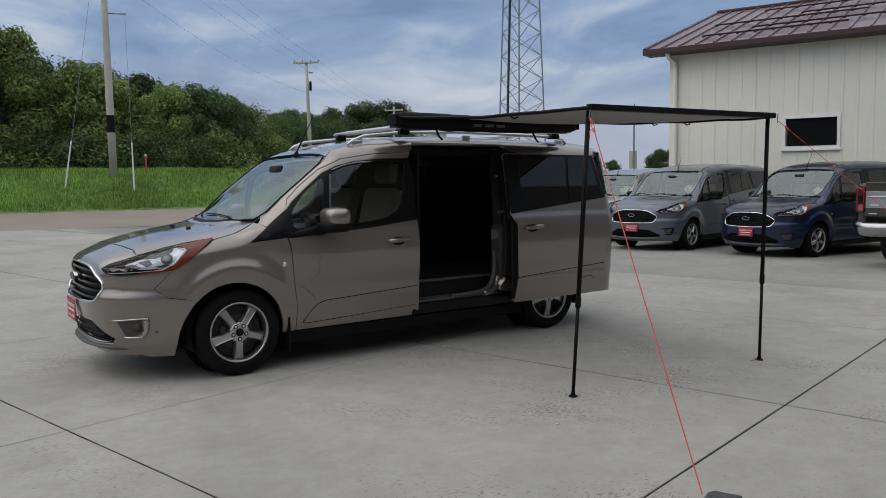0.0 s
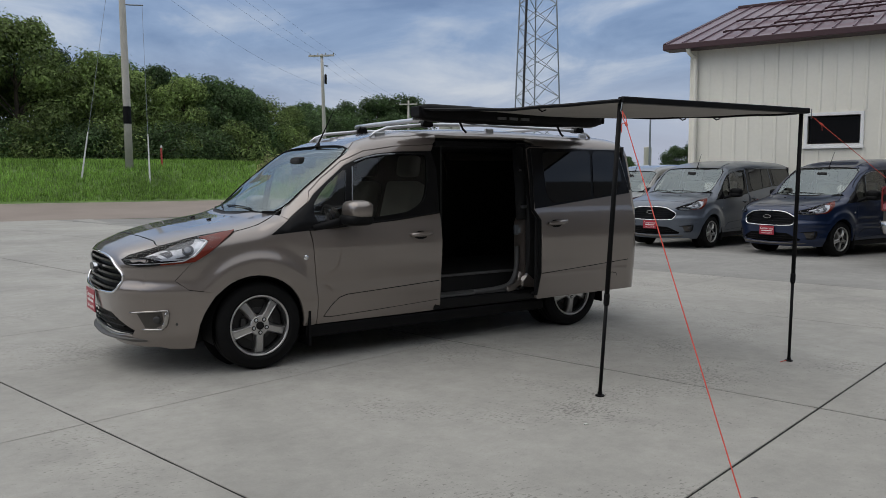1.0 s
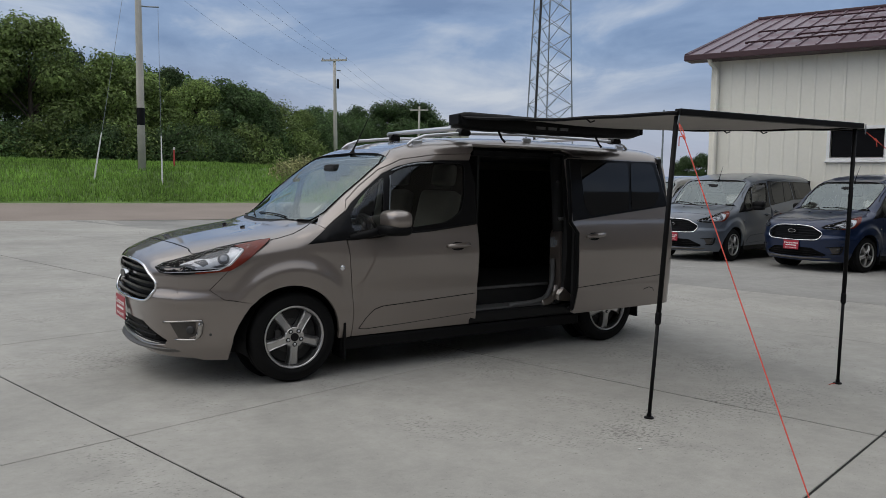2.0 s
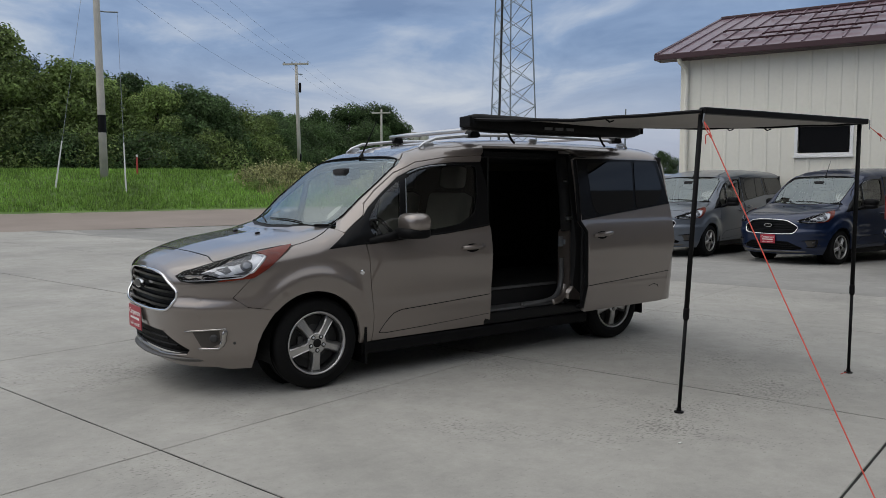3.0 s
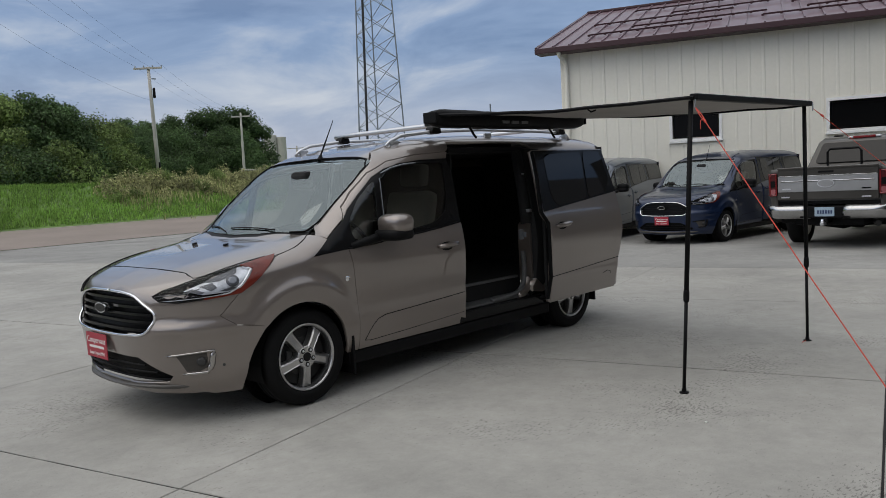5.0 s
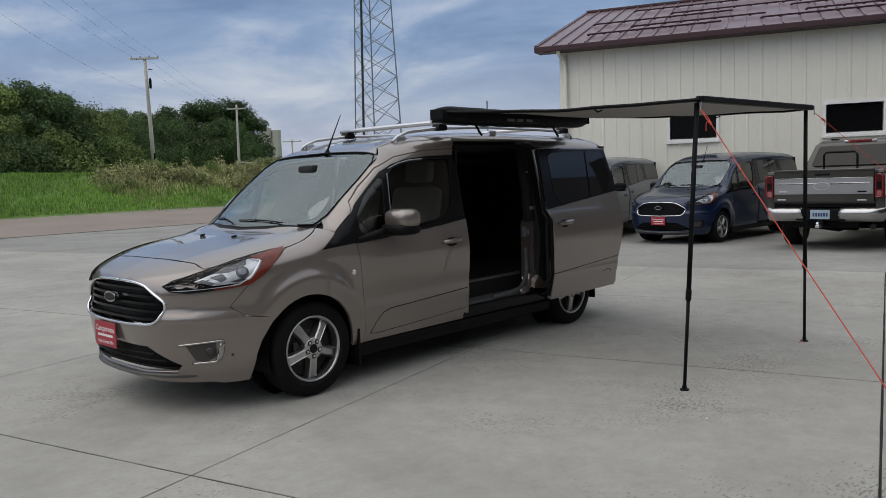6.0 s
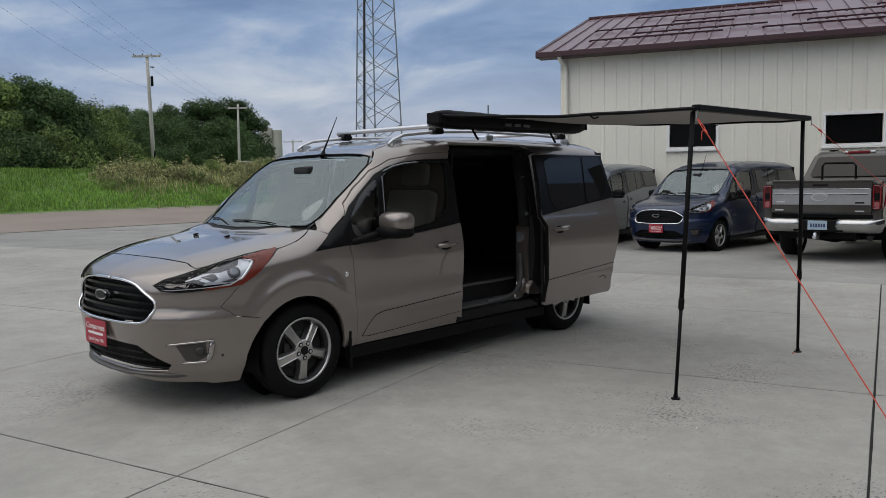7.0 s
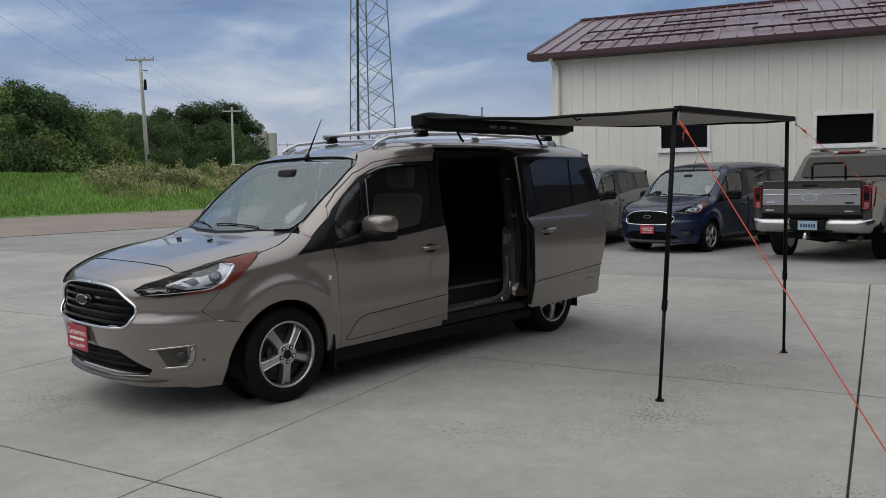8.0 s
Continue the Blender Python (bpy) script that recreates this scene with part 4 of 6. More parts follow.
def dense(loop, step):
    out = []
    for i, p in enumerate(loop):
        q = loop[(i + 1) % len(loop)]
        k = max(1, int(math.ceil(math.dist(p, q) / step)))
        out += [(p[0] + (q[0] - p[0]) * j / k, p[1] + (q[1] - p[1]) * j / k) for j in range(k)]
    return out


def inside(p, loop):
    hit = False
    n = len(loop)
    for i in range(n):
        (ax, ay), (bx, by) = loop[i], loop[(i + 1) % n]
        if (ay > p[1]) != (by > p[1]) and p[0] < (bx - ax) * (p[1] - ay) / (by - ay) + ax:
            hit = not hit
    return hit


PANELS = {}
LAMPDARK = material("dark_lamp_housing", (0.004, 0.004, 0.0045), rough=0.7, spec=0.1, vary=0.3, fine=80)
LAMPWHITE = material("pale_light_guide", (0.6, 0.62, 0.65), rough=0.25, metal=0.5, vary=0.1)
LAMPGREY = material("lamp_reflector", (0.50, 0.52, 0.56), rough=0.3, metal=0.6, vary=0.35, scale=16, fine=60, bump=0.3)
LAMPMID = material("grey_lamp_plastic", (0.10, 0.105, 0.115), rough=0.3, metal=0.6, vary=0.2)
LAMPBALL = material("projector_glass", (0.16, 0.17, 0.19), rough=0.12, metal=0.7, vary=0.2)
# body colour with the shade of the fog lamp recess put into it
FOGSHADE = material("body_paint_in_shade", (0.05, 0.045, 0.04), rough=0.4, vary=0.2, spec=0.4)
BEZEL = material("dull_chrome_bezel", (0.40, 0.385, 0.37), rough=0.22, metal=0.95, vary=0.08)
DARKSTEEL = material("dull_brake_steel", (0.06, 0.06, 0.06), rough=0.5, metal=0.7, vary=0.2)
LETTERS = {}


def panel(name, outline, view, mat, parent, holes=(), lift=0.0, thick=0.02, step=0.05, mirror=False, label="", shift=(0, 0, 0)):
    """A sheet of the body: an outline drawn in a view, laid on the body's surface and given returned edges."""
    key = (name, view, lift, thick, mirror, tuple(outline), tuple(tuple(h) for h in holes), shift)
    if key not in PANELS:
        from mathutils.geometry import delaunay_2d_cdt
        loops = [dense(list(l), step * 0.6) for l in (outline, *holes)]
        pts, edges = [], []
        for l in loops:
            b = len(pts)
            pts += l
            edges += [(b + i, b + (i + 1) % len(l)) for i in range(len(l))]
        us, vs = [p[0] for p in loops[0]], [p[1] for p in loops[0]]
        rim = list(pts)
        u = min(us) + step / 2
        while u < max(us):
            v = min(vs) + step / 2
            while v < max(vs):
                if inside((u, v), loops[0]) and not any(inside((u, v), h) for h in loops[1:]) and min((q[0] - u) ** 2 + (q[1] - v) ** 2 for q in rim) > (step * 0.45) ** 2:
                    pts.append((u, v))
                v += step
            u += step
        co, _, tris, _, _, _ = delaunay_2d_cdt([Vector(p) for p in pts], edges, [], 0, 1e-6)
        keep = []
        for t in tris:
            c = (sum(co[i][0] for i in t) / 3, sum(co[i][1] for i in t) / 3)
            if inside(c, loops[0]) and not any(inside(c, h) for h in loops[1:]):
                keep.append(tuple(t))
        p3 = [surface(view, c[0], c[1]) for c in co]
        n3 = [top_normal(p) if view == "top" else surface_normal(p) for p in p3]
        verts = [p + n * lift for p, n in zip(p3, n3)]
        norms = list(n3)
        faces = []
        for a, b, c in keep:
            n = (verts[b] - verts[a]).cross(verts[c] - verts[a])
            faces.append((a, b, c) if n.dot(n3[a] + n3[b] + n3[c]) > 0 else (a, c, b))
        count = {}
        for f in faces:
            for i in range(3):
                count[(f[i], f[(i + 1) % 3])] = 1
        for (a, b) in list(count):
            if (b, a) not in count:
                k = len(verts)
                inn = [verts[i] - n3[i] * thick for i in (a, b)]
                out = (verts[b] - verts[a]).cross(n3[a]).normalized()
                verts += [verts[a].copy(), verts[b].copy(), inn[1], inn[0]]
                norms += [(out + n3[a] * 0.8).normalized(), (out + n3[b] * 0.8).normalized(), out, out]
                faces.append((k + 1, k, k + 3, k + 2))
        verts = [v + Vector(shift) for v in verts]
        if mirror:
            verts = [Vector((v.x, -v.y, v.z)) for v in verts]
            norms = [Vector((v.x, -v.y, v.z)) for v in norms]
            faces = [f[::-1] for f in faces]
        me = bpy.data.meshes.new(name)
        me.from_pydata(verts, [], faces)
        me.materials.append(mat)
        me.polygons.foreach_set("use_smooth", [True] * len(me.polygons))
        me.normals_split_custom_set_from_vertices(norms)
        PANELS[key] = me
    ob = new(name, PANELS[key])
    ob.parent = parent
    ob.material_slots[0].link = "OBJECT"
    ob.material_slots[0].material = mat
    return tagged(ob, label)


def on_body(view, pts, lift=0.0, per=6):
    """Points laid on the body's surface along a drawn line."""
    out = []
    for i in range(len(pts) - 1):
        for j in range(per):
            s = j / per
            q = surface(view, pts[i][0] * (1 - s) + pts[i + 1][0] * s, pts[i][1] * (1 - s) + pts[i + 1][1] * s)
            out.append(q + surface_normal(q) * lift)
    q = surface(view, *pts[-1])
    out.append(q + surface_normal(q) * lift)
    return out


def flip(pts):
    return [Vector((p.x, -p.y, p.z)) for p in pts]


def front_arch(a0, a1, n=18):
    """The front wheel opening, a little wider towards the bumper."""
    out = []
    for i in range(n + 1):
        a = a0 + (a1 - a0) * i / n
        r = 0.372 + 0.017 * ramp(a, 60, 137)
        out.append((-0.03 + r * math.cos(radians(a)), 0.325 + r * math.sin(radians(a))))
    return out


def arch(cx, a0, a1, r=0.362, n=16):
    return [(cx + r * math.cos(radians(a0 + (a1 - a0) * i / n)), 0.325 + r * math.sin(radians(a0 + (a1 - a0) * i / n))) for i in range(n + 1)]


def shared(name, make, mat, parent, label="", smooth=False, cache={}):
    """A part whose mesh is made once and used by every van."""
    if name not in cache:
        ob = part(name.split("/")[-1], make(), mat, parent, label, smooth)
        cache[name] = ob.data
    else:
        ob = tagged(new(name.split("/")[-1], cache[name]), label)
        ob.parent = parent
    ob.material_slots[0].link = "OBJECT"
    ob.material_slots[0].material = mat
    return ob


# outlines, drawn from the side as (length, height)
DOOR_EDGE = [(0.392, 1.0), (0.41, 0.9), (0.425, 0.7), (0.45, 0.46), (0.437, 0.29)]
HOOD_EDGE = [(-0.655, 0.685), (-0.43, 0.785), (-0.15, 0.825), (0.02, 0.80), (0.12, 0.765), (0.185, 0.715)]
GAP = [(0.402, 1.212), (0.44, 1.29), (0.55, 1.385), (0.73, 1.52), (0.92, 1.602), (1.21, 1.645), (1.585, 1.668)]
DLO_TOP = [(0.235, 1.088), (0.40, 1.205), (0.455, 1.27), (0.585, 1.375), (0.74, 1.492), (0.87, 1.548), (1.02, 1.583), (1.27, 1.607), (1.555, 1.615)]
BELT = [(0.09, 0.985), (0.385, 1.004), (0.66, 1.02), (1.15, 1.058), (1.562, 1.105)]
DITCH = 0.56
SLIDE = (0.87, -0.165, 0.0)


def wheel(parent, x, y, steer=0.0):
    w = new("wheel")
    w.parent = parent
    w.location = (x, y, 0.325)
    s = 1 if y > 0 else -1
    w.rotation_euler = (0, 0, steer + (math.pi if s > 0 else 0))
    shared("wheel/tyre", lambda: lathe([(0.205, 0.085), (0.225, 0.10), (0.29, 0.105), (0.312, 0.09), (0.322, 0.065), (0.3255, 0.03), (0.3215, 0.027), (0.3215, 0.021), (0.3255, 0.018), (0.3255, -0.018), (0.3215, -0.021), (0.3215, -0.027), (0.3255, -0.03), (0.322, -0.065), (0.312, -0.09), (0.29, -0.105), (0.262, -0.103), (0.258, -0.106), (0.235, -0.10), (0.212, -0.085)], "y", 64, True), RUBBER, w, smooth=True)
    shared("wheel/rim", lambda: lathe([(0.203, -0.076), (0.208, -0.088), (0.2115, -0.097), (0.218, -0.100), (0.223, -0.099), (0.2255, -0.090), (0.215, -0.08)], "y", 56, True), ALLOY, w, smooth=True)
    # barrel and well are coloured near black for the shade behind the spokes
    shared("wheel/rim_barrel", lambda: lathe([(0.205, 0.085), (0.196, 0.08), (0.196, -0.04), (0.204, -0.078), (0.211, -0.078)], "y", 48, True), RIMSHADE, w, "inside of the rim with shade in its colour", True)
    shared("wheel/well", lambda: lathe([(0.188, -0.02), (0.188, 0.0), (0.05, 0.01), (0.05, -0.015)], "y", 40), RIMSHADE, w, "wheel well disc with shade in its colour")
    shared("wheel/brake_disc", lambda: lathe([(0.125, -0.021), (0.125, -0.026), (0.06, -0.026), (0.06, -0.021)], "y", 40, True), DARKSTEEL, w)

    def spokes():
        bm = bmesh.new()
        for k in range(5):
            m = Matrix.Rotation(radians(90 + 72 * k), 4, "Y")
            rows = []
            for r, w0 in ((0.045, 0.032), (0.075, 0.029), (0.12, 0.028), (0.165, 0.031), (0.195, 0.036), (0.212, 0.048)):
                y = -0.095 + 0.022 * ((r - 0.045) / 0.15) ** 2
                # a shallow valley between two raised ridges, chamfered outwards
                section = ((-1.22, 0.055), (-1.0, 0.010), (-0.74, 0.0), (-0.60, 0.0045), (0.60, 0.0045), (0.74, 0.0), (1.0, 0.010), (1.22, 0.055))
                rows.append([bm.verts.new(m @ Vector((r, y + d, w0 * k2))) for k2, d in section])
            for p, q in zip(rows, rows[1:]):
                for j in range(7):
                    bm.faces.new((p[j], q[j], q[j + 1], p[j + 1]))
        return bm
    shared("wheel/spokes", spokes, ALLOY, w, "five machined alloy spokes")
    shared("wheel/hub", lambda: lathe([(0.074, -0.035), (0.074, -0.088), (0.068, -0.0935), (0.034, -0.092)], "y", 30), ALLOY, w, smooth=False)
    shared("wheel/hub_cap", lambda: lathe([(0.030, -0.08), (0.030, -0.096), (0.025, -0.099)], "y", 24), GLOSS, w, "black centre cap")
    for k in range(5):
        a = radians(126 + 72 * k)
        at = (0.051 * math.cos(a), 0, 0.051 * math.sin(a))
        # raised dark disc draws the shade of each nut hole
        shared("wheel/lug_hole", lambda: lathe([(0.0165, -0.09), (0.0165, -0.0955), (0.0105, -0.0955)], "y", 16), RIMSHADE, w, "dark disc drawn as the shade in a nut hole").location = at
        shared("wheel/lug_nut", lambda: lathe([(0.0095, -0.085), (0.0095, -0.099), (0.006, -0.101)], "y", 6), SATIN, w).location = at
    shared("wheel/caliper", lambda: box((-0.13, -0.05, -0.055), (-0.085, -0.028, 0.055), 0.01), DARKSTEEL, w, "dull brake caliper")
    return w


def seat(parent, x, y):
    s = new("seat")
    s.parent = parent
    s.location = (x, y, 0)
    shared("seat/cushion", lambda: box((-0.25, -0.25, 0.62), (0.25, 0.25, 0.80), 0.06), CLOTH, s, smooth=True)
    shared("seat/backrest", lambda: box((-0.07, -0.25, 0.0), (0.07, 0.25, 0.62), 0.06, Matrix.Translation((0.22, 0, 0.76)) @ Matrix.Rotation(radians(14), 4, "Y")), CLOTH, s, smooth=True)
    shared("seat/headrest", lambda: box((-0.05, -0.14, 0.0), (0.05, 0.14, 0.19), 0.045, Matrix.Translation((0.38, 0, 1.40)) @ Matrix.Rotation(radians(8), 4, "Y")), CLOTH, s, smooth=True)
    shared("seat/base", lambda: box((-0.22, -0.22, 0.5), (0.22, 0.22, 0.63), 0.02), LINING, s)


def van(name, label, color, m, is_open=False, rails=True, group=""):
    v = thing(name, label, "van", m, group)
    P = lambda nm, out, view, mat, parent=None, **k: panel(nm, out, view, mat, parent or v, **k)
    bodywork = color

    # nose
    ring = [(0.0, 0.852), (0.22, 0.848), (0.37, 0.828), (0.535, 0.735), (0.54, 0.70), (0.515, 0.625), (0.46, 0.592), (0.2, 0.582), (0.0, 0.58)]
    grille_hole = ring + [(-a, b) for a, b in ring[-2:0:-1]]
    low = [(0.0, 0.452), (0.38, 0.446), (0.61, 0.335), (0.575, 0.296), (0.3, 0.268), (0.0, 0.262)]
    low_hole = low + [(-a, b) for a, b in low[-2:0:-1]]
    hood_front = [(-0.672, 0.0), (-0.668, 0.25), (-0.66, 0.45), (-0.645, 0.56), (-0.655, 0.62)]
    edge = [(y, top_height(x - 0.006, y)) for x, y in hood_front] + [(0.685, 0.925), (0.706, 0.9), (0.706, 0.215), (0.4, 0.205), (0.0, 0.2)]
    fascia = edge + [(-a, b) for a, b in edge[-2:0:-1]]
    bumper = P("bumper", fascia, "front", bodywork, holes=(grille_hole, low_hole), step=0.06, lift=0.0006)
    corner = [(nose_at(0.70, z), z) for z in (0.9, 0.8, 0.7, 0.6, 0.5, 0.4, 0.3, 0.215)] + [(-0.6, 0.2), (-0.455, 0.2), (-0.435, 0.37), (-0.405, 0.45), (-0.372, 0.515), (-0.335, 0.572), (-0.313, 0.592)] + \
             [(-0.40, 0.606), (-0.5, 0.622), (-0.588, 0.69), (-0.535, 0.748), (-0.476, 0.812), (-0.385, 0.872), (-0.28, 0.945), (-0.17, 1.0), (-0.3, 0.99), (-0.43, top_height(-0.43, 0.79)), (-0.65, top_height(-0.65, 0.69))]
    for mir in (False, True):
        P("bumper_corner", corner, "side", bodywork, bumper, mirror=mir, step=0.032)
    P("grille_backing", [(a * 0.99, 0.716 + (b - 0.716) * 0.99) for a, b in grille_hole], "front", BLACK, bumper, lift=-0.045, thick=0.01, step=0.08)
    P("lower_backing", low_hole, "front", BLACK, bumper, lift=-0.04, thick=0.01, step=0.08)
    gr = new("grille")
    gr.parent = v
    shared("grille/chrome_surround", lambda: tube([*on_body("front", rounded(grille_hole, 0.05) + rounded(grille_hole, 0.05)[:1], 0.002, 3)], 0.0095, 8), CHROME, gr, "bright chrome surround", True)
    for k in range(5):
        z = 0.625 + 0.046 * k
        half = 0.50 if z < 0.72 else 0.50 - (z - 0.72) * 1.25

        def slat(z=z, half=half):
            bm = bmesh.new()
            rows = []
            for i in range(17):
                y = half * (i / 8 - 1)
                x = nose_at(y, z)
                rows.append([bm.verts.new((x + d, y, z + h)) for d, h in ((0.008, 0.004), (0.006, -0.012), (0.035, -0.014), (0.035, 0.006))])
            for a, b in zip(rows, rows[1:]):
                for j in range(4):
                    bm.faces.new((a[j], a[(j + 1) % 4], b[(j + 1) % 4], b[j]))
            bm.faces.new(rows[0])
            bm.faces.new(rows[-1][::-1])
            return bm
        shared("grille%d/slat" % k, slat, GLOSS, gr)

    def oval(rx, rz, d0, d1, n=32):
        return prism([(rx * math.cos(2 * math.pi * i / n), 0.742 + rz * math.sin(2 * math.pi * i / n)) for i in range(n)], d0, d1, "x")
    shared("grille/emblem_rim", lambda: oval(0.078, 0.034, -0.965, -0.935), CHROME, gr, "chrome oval emblem")
    shared("grille/emblem", lambda: oval(0.069, 0.027, -0.968, -0.964), GLOSS, gr)
    for k in range(3):
        z = 0.310 + 0.042 * k

        def bar(z=z):
            half = 0.59 - 0.09 * k
            return tube([(nose_at(half * (i / 8 - 1), z) + 0.015, half * (i / 8 - 1), z) for i in range(17)], 0.007, 6)
        shared("lower%d/lower_slat" % k, bar, BLACK, gr)

    def lip():
        bm = bmesh.new()
        rows = []
        for i in range(41):
            y = 0.66 * (i / 20 - 1)
            x, e = nose_at(y, 0.262), 1 - abs(y / 0.66) ** 3
            rows.append([bm.verts.new((x + dx, y, z)) for dx, z in ((0.012, 0.262 + 0.03 * abs(y)), (-0.036 * e - 0.002, 0.254 + 0.03 * abs(y)), (-0.038 * e - 0.002, 0.243 + 0.03 * abs(y)), (0.03, 0.222 + 0.02 * abs(y)))])
        for a, b in zip(rows, rows[1:]):
            for j in range(3):
                bm.faces.new((a[j], a[j + 1], b[j + 1], b[j]))
        return bm
    shared("bumper/chin_lip", lip, material("grey_lip_plastic", (0.075, 0.07, 0.065), rough=0.4, vary=0.1), bumper, "dull grey chin lip", True)
    shared("bumper/under_tray", lambda: box((-0.68, -0.58, 0.222), (-0.38, 0.58, 0.25), 0.01), BLACK, bumper)
    hood = hood_front + HOOD_EDGE + [(0.13, 0.55), (0.05, 0.3), (0.028, 0.0)]
    hood = hood + [(a, -b) for a, b in hood[-2:0:-1]]
    hd = P("hood", hood, "top", bodywork)
    for y in (-0.22, 0.21):
        o = shared("hood/washer_jet", lambda: box((-0.012, -0.014, 0.0), (0.02, 0.014, 0.011), 0.004), BLACK, hd)
        o.location = (-0.15, y, top_height(-0.15, y))
        o.rotation_euler = (0, radians(-12), 0)
    # windscreen and cowl
    screen = [(0.062, 0.0), (0.085, 0.3), (0.155, 0.56), (0.238, 0.69), (0.55, 0.715), (0.835, 0.685), (0.86, 0.45), (0.876, 0.0)]
    screen = screen + [(a, -b) for a, b in screen[-2:0:-1]]
    ws = P("windscreen", screen, "top", SCREEN, thick=0.004, label="greenish clear windscreen")
    ws.visible_shadow = False
    inner = [(0.10, 0.0), (0.122, 0.3), (0.19, 0.55), (0.268, 0.67), (0.55, 0.698), (0.815, 0.67), (0.84, 0.45), (0.855, 0.0)]
    inner = inner + [(a, -b) for a, b in inner[-2:0:-1]]
    P("frit_band", screen, "top", BLACK, ws, holes=(inner,), lift=-0.006, thick=0.003, label="black edge band")
    cowl = [(0.033, 0.0), (0.055, 0.3), (0.134, 0.55), (0.195, 0.712), (0.234, 0.685), (0.151, 0.557), (0.081, 0.3), (0.058, 0.0)]
    cowl = cowl + [(a, -b) for a, b in cowl[-2:0:-1]]
    P("cowl", cowl, "top", BLACK, lift=-0.004)
    for y0, y1, x0, x1 in ((-0.42, 0.12, 0.125, 0.115), (0.16, 0.62, 0.085, 0.235)):
        def wiper(y0=y0, y1=y1, x0=x0, x1=x1):
            pts = [Vector((x0 + (x1 - x0) * i / 8, y0 + (y1 - y0) * i / 8, 0)) for i in range(9)]
            return tube([(p.x, p.y, top_height(p.x, p.y) + 0.010) for p in pts], 0.005, 6)
        shared("wiper%.1f/wiper" % y0, wiper, BLACK, v)
    rim = chaikin([(0.155, 0.56), (0.238, 0.69), (0.55, 0.715), (0.835, 0.685), (0.86, 0.45), (0.876, 0.0)], 1, False)
    for s, nm in ((1, "b"), (-1, "a")):
        shared(nm + "/windscreen_seal", lambda s=s: tube(on_body("top", [(p, s * q) for p, q in rim], 0.001, 5), 0.0065, 6), BLACK, ws, "black rubber seal")
        shared(nm + "/hood_gap", lambda s=s: tube(on_body("top", [(p, s * q) for p, q in chaikin(hood_front + HOOD_EDGE, 1, False)], -0.001, 3), 0.0036, 6), BLACK, hd, "dark gap along the hood's edge")
    shared("ws/rear_view_mirror", lambda: box((0.69, -0.12, 1.43), (0.72, 0.12, 1.49), 0.014), FLOORMAT, ws)
    shared("ws/sensor_pod", lambda: box((0.66, -0.10, 1.475), (0.83, 0.10, 1.57), 0.035), LINING, ws)

    # roof and pillars
    rf = [(0.884, 0.0), (0.868, 0.45), (0.848, 0.64), (0.88, 0.615), (0.93, DITCH), (1.3, DITCH), (2.4, DITCH), (3.4, DITCH), (3.84, DITCH), (3.905, 0.5), (3.915, 0.3), (3.92, 0.0)]
    rf = rf + [(a, -b) for a, b in rf[-2:0:-1]]
    roof = P("roof", rf, "top", bodywork, step=0.08)
    top = [(x, top_height(x, 0.70)) for x in (0.26, 0.34, 0.45, 0.58, 0.7, 0.8)] + [(0.845, top_height(0.845, 0.665)), (0.89, top_height(0.89, 0.625))] + [(x, top_height(x, DITCH + 0.008)) for x in (0.935, 1.1, 1.3, 1.6, 2.0, 2.6, 3.1, 3.4, 3.65, 3.83)]
    tail_edge = [(3.87, 1.72), (3.90, 1.6), (3.915, 1.4), (3.92, 1.1), (3.92, 0.8), (3.915, 0.3)]
    # side frame: pillar foot, pillar, cantrail
    header = [(2.62, 1.75), (1.65, 1.755), (1.615, 1.70)] if is_open else [(2.60, 1.672), (1.66, 1.668), (1.61, 1.668)]
    frame_low = [(3.885, 1.66), (2.72, 1.672)] + header + [(x, z + 0.007) for x, z in GAP[::-1]] + [(0.393, 1.21), (0.238, 1.094)]
    side_frame = top + [(3.87, 1.72)] + frame_low + [(0.205, 1.117), (0.225, 1.13)]
    fender = [(-0.17, 1.004), (-0.1, 1.026), (0.02, top_height(0.02, 0.806)), (0.12, top_height(0.12, 0.772)), (0.19, top_height(0.19, 0.722)), (0.205, 1.112), (0.232, 1.086), (0.086, 0.982)] + BELT[1:2] + DOOR_EDGE[1:] + \
             [(0.38, 0.285)] + front_arch(-6, 136.7) + [(-0.40, 0.6105), (-0.5, 0.6265), (-0.583, 0.69), (-0.5305, 0.748), (-0.472, 0.812), (-0.382, 0.872), (-0.277, 0.945)]
    door = [(a + 0.007, b) for a, b in DOOR_EDGE] + [(1.566, 0.295), (1.567, 0.56), (1.567, 0.92), (1.562, 1.101)] + [(a, b - 0.003) for a, b in BELT[3:0:-1]]
    dlo = BELT + [(1.575, 1.3), (1.585, 1.45)] + DLO_TOP[::-1]
    pane = rounded([(0.80, 1.492), (0.745, 1.075), (1.0, 1.088), (1.26, 1.118), (1.42, 1.2), (1.475, 1.34), (1.505, 1.585), (1.19, 1.588), (0.94, 1.548)], 0.045)
    quarter_pane = rounded([(0.755, 1.478), (0.69, 1.055), (0.45, 1.06), (0.435, 1.19), (0.565, 1.345)], 0.045)
    door_frame = [(a, b) for a, b in GAP] + [(1.56, 1.622)] + [(a, b + 0.003) for a, b in DLO_TOP[:0:-1]]
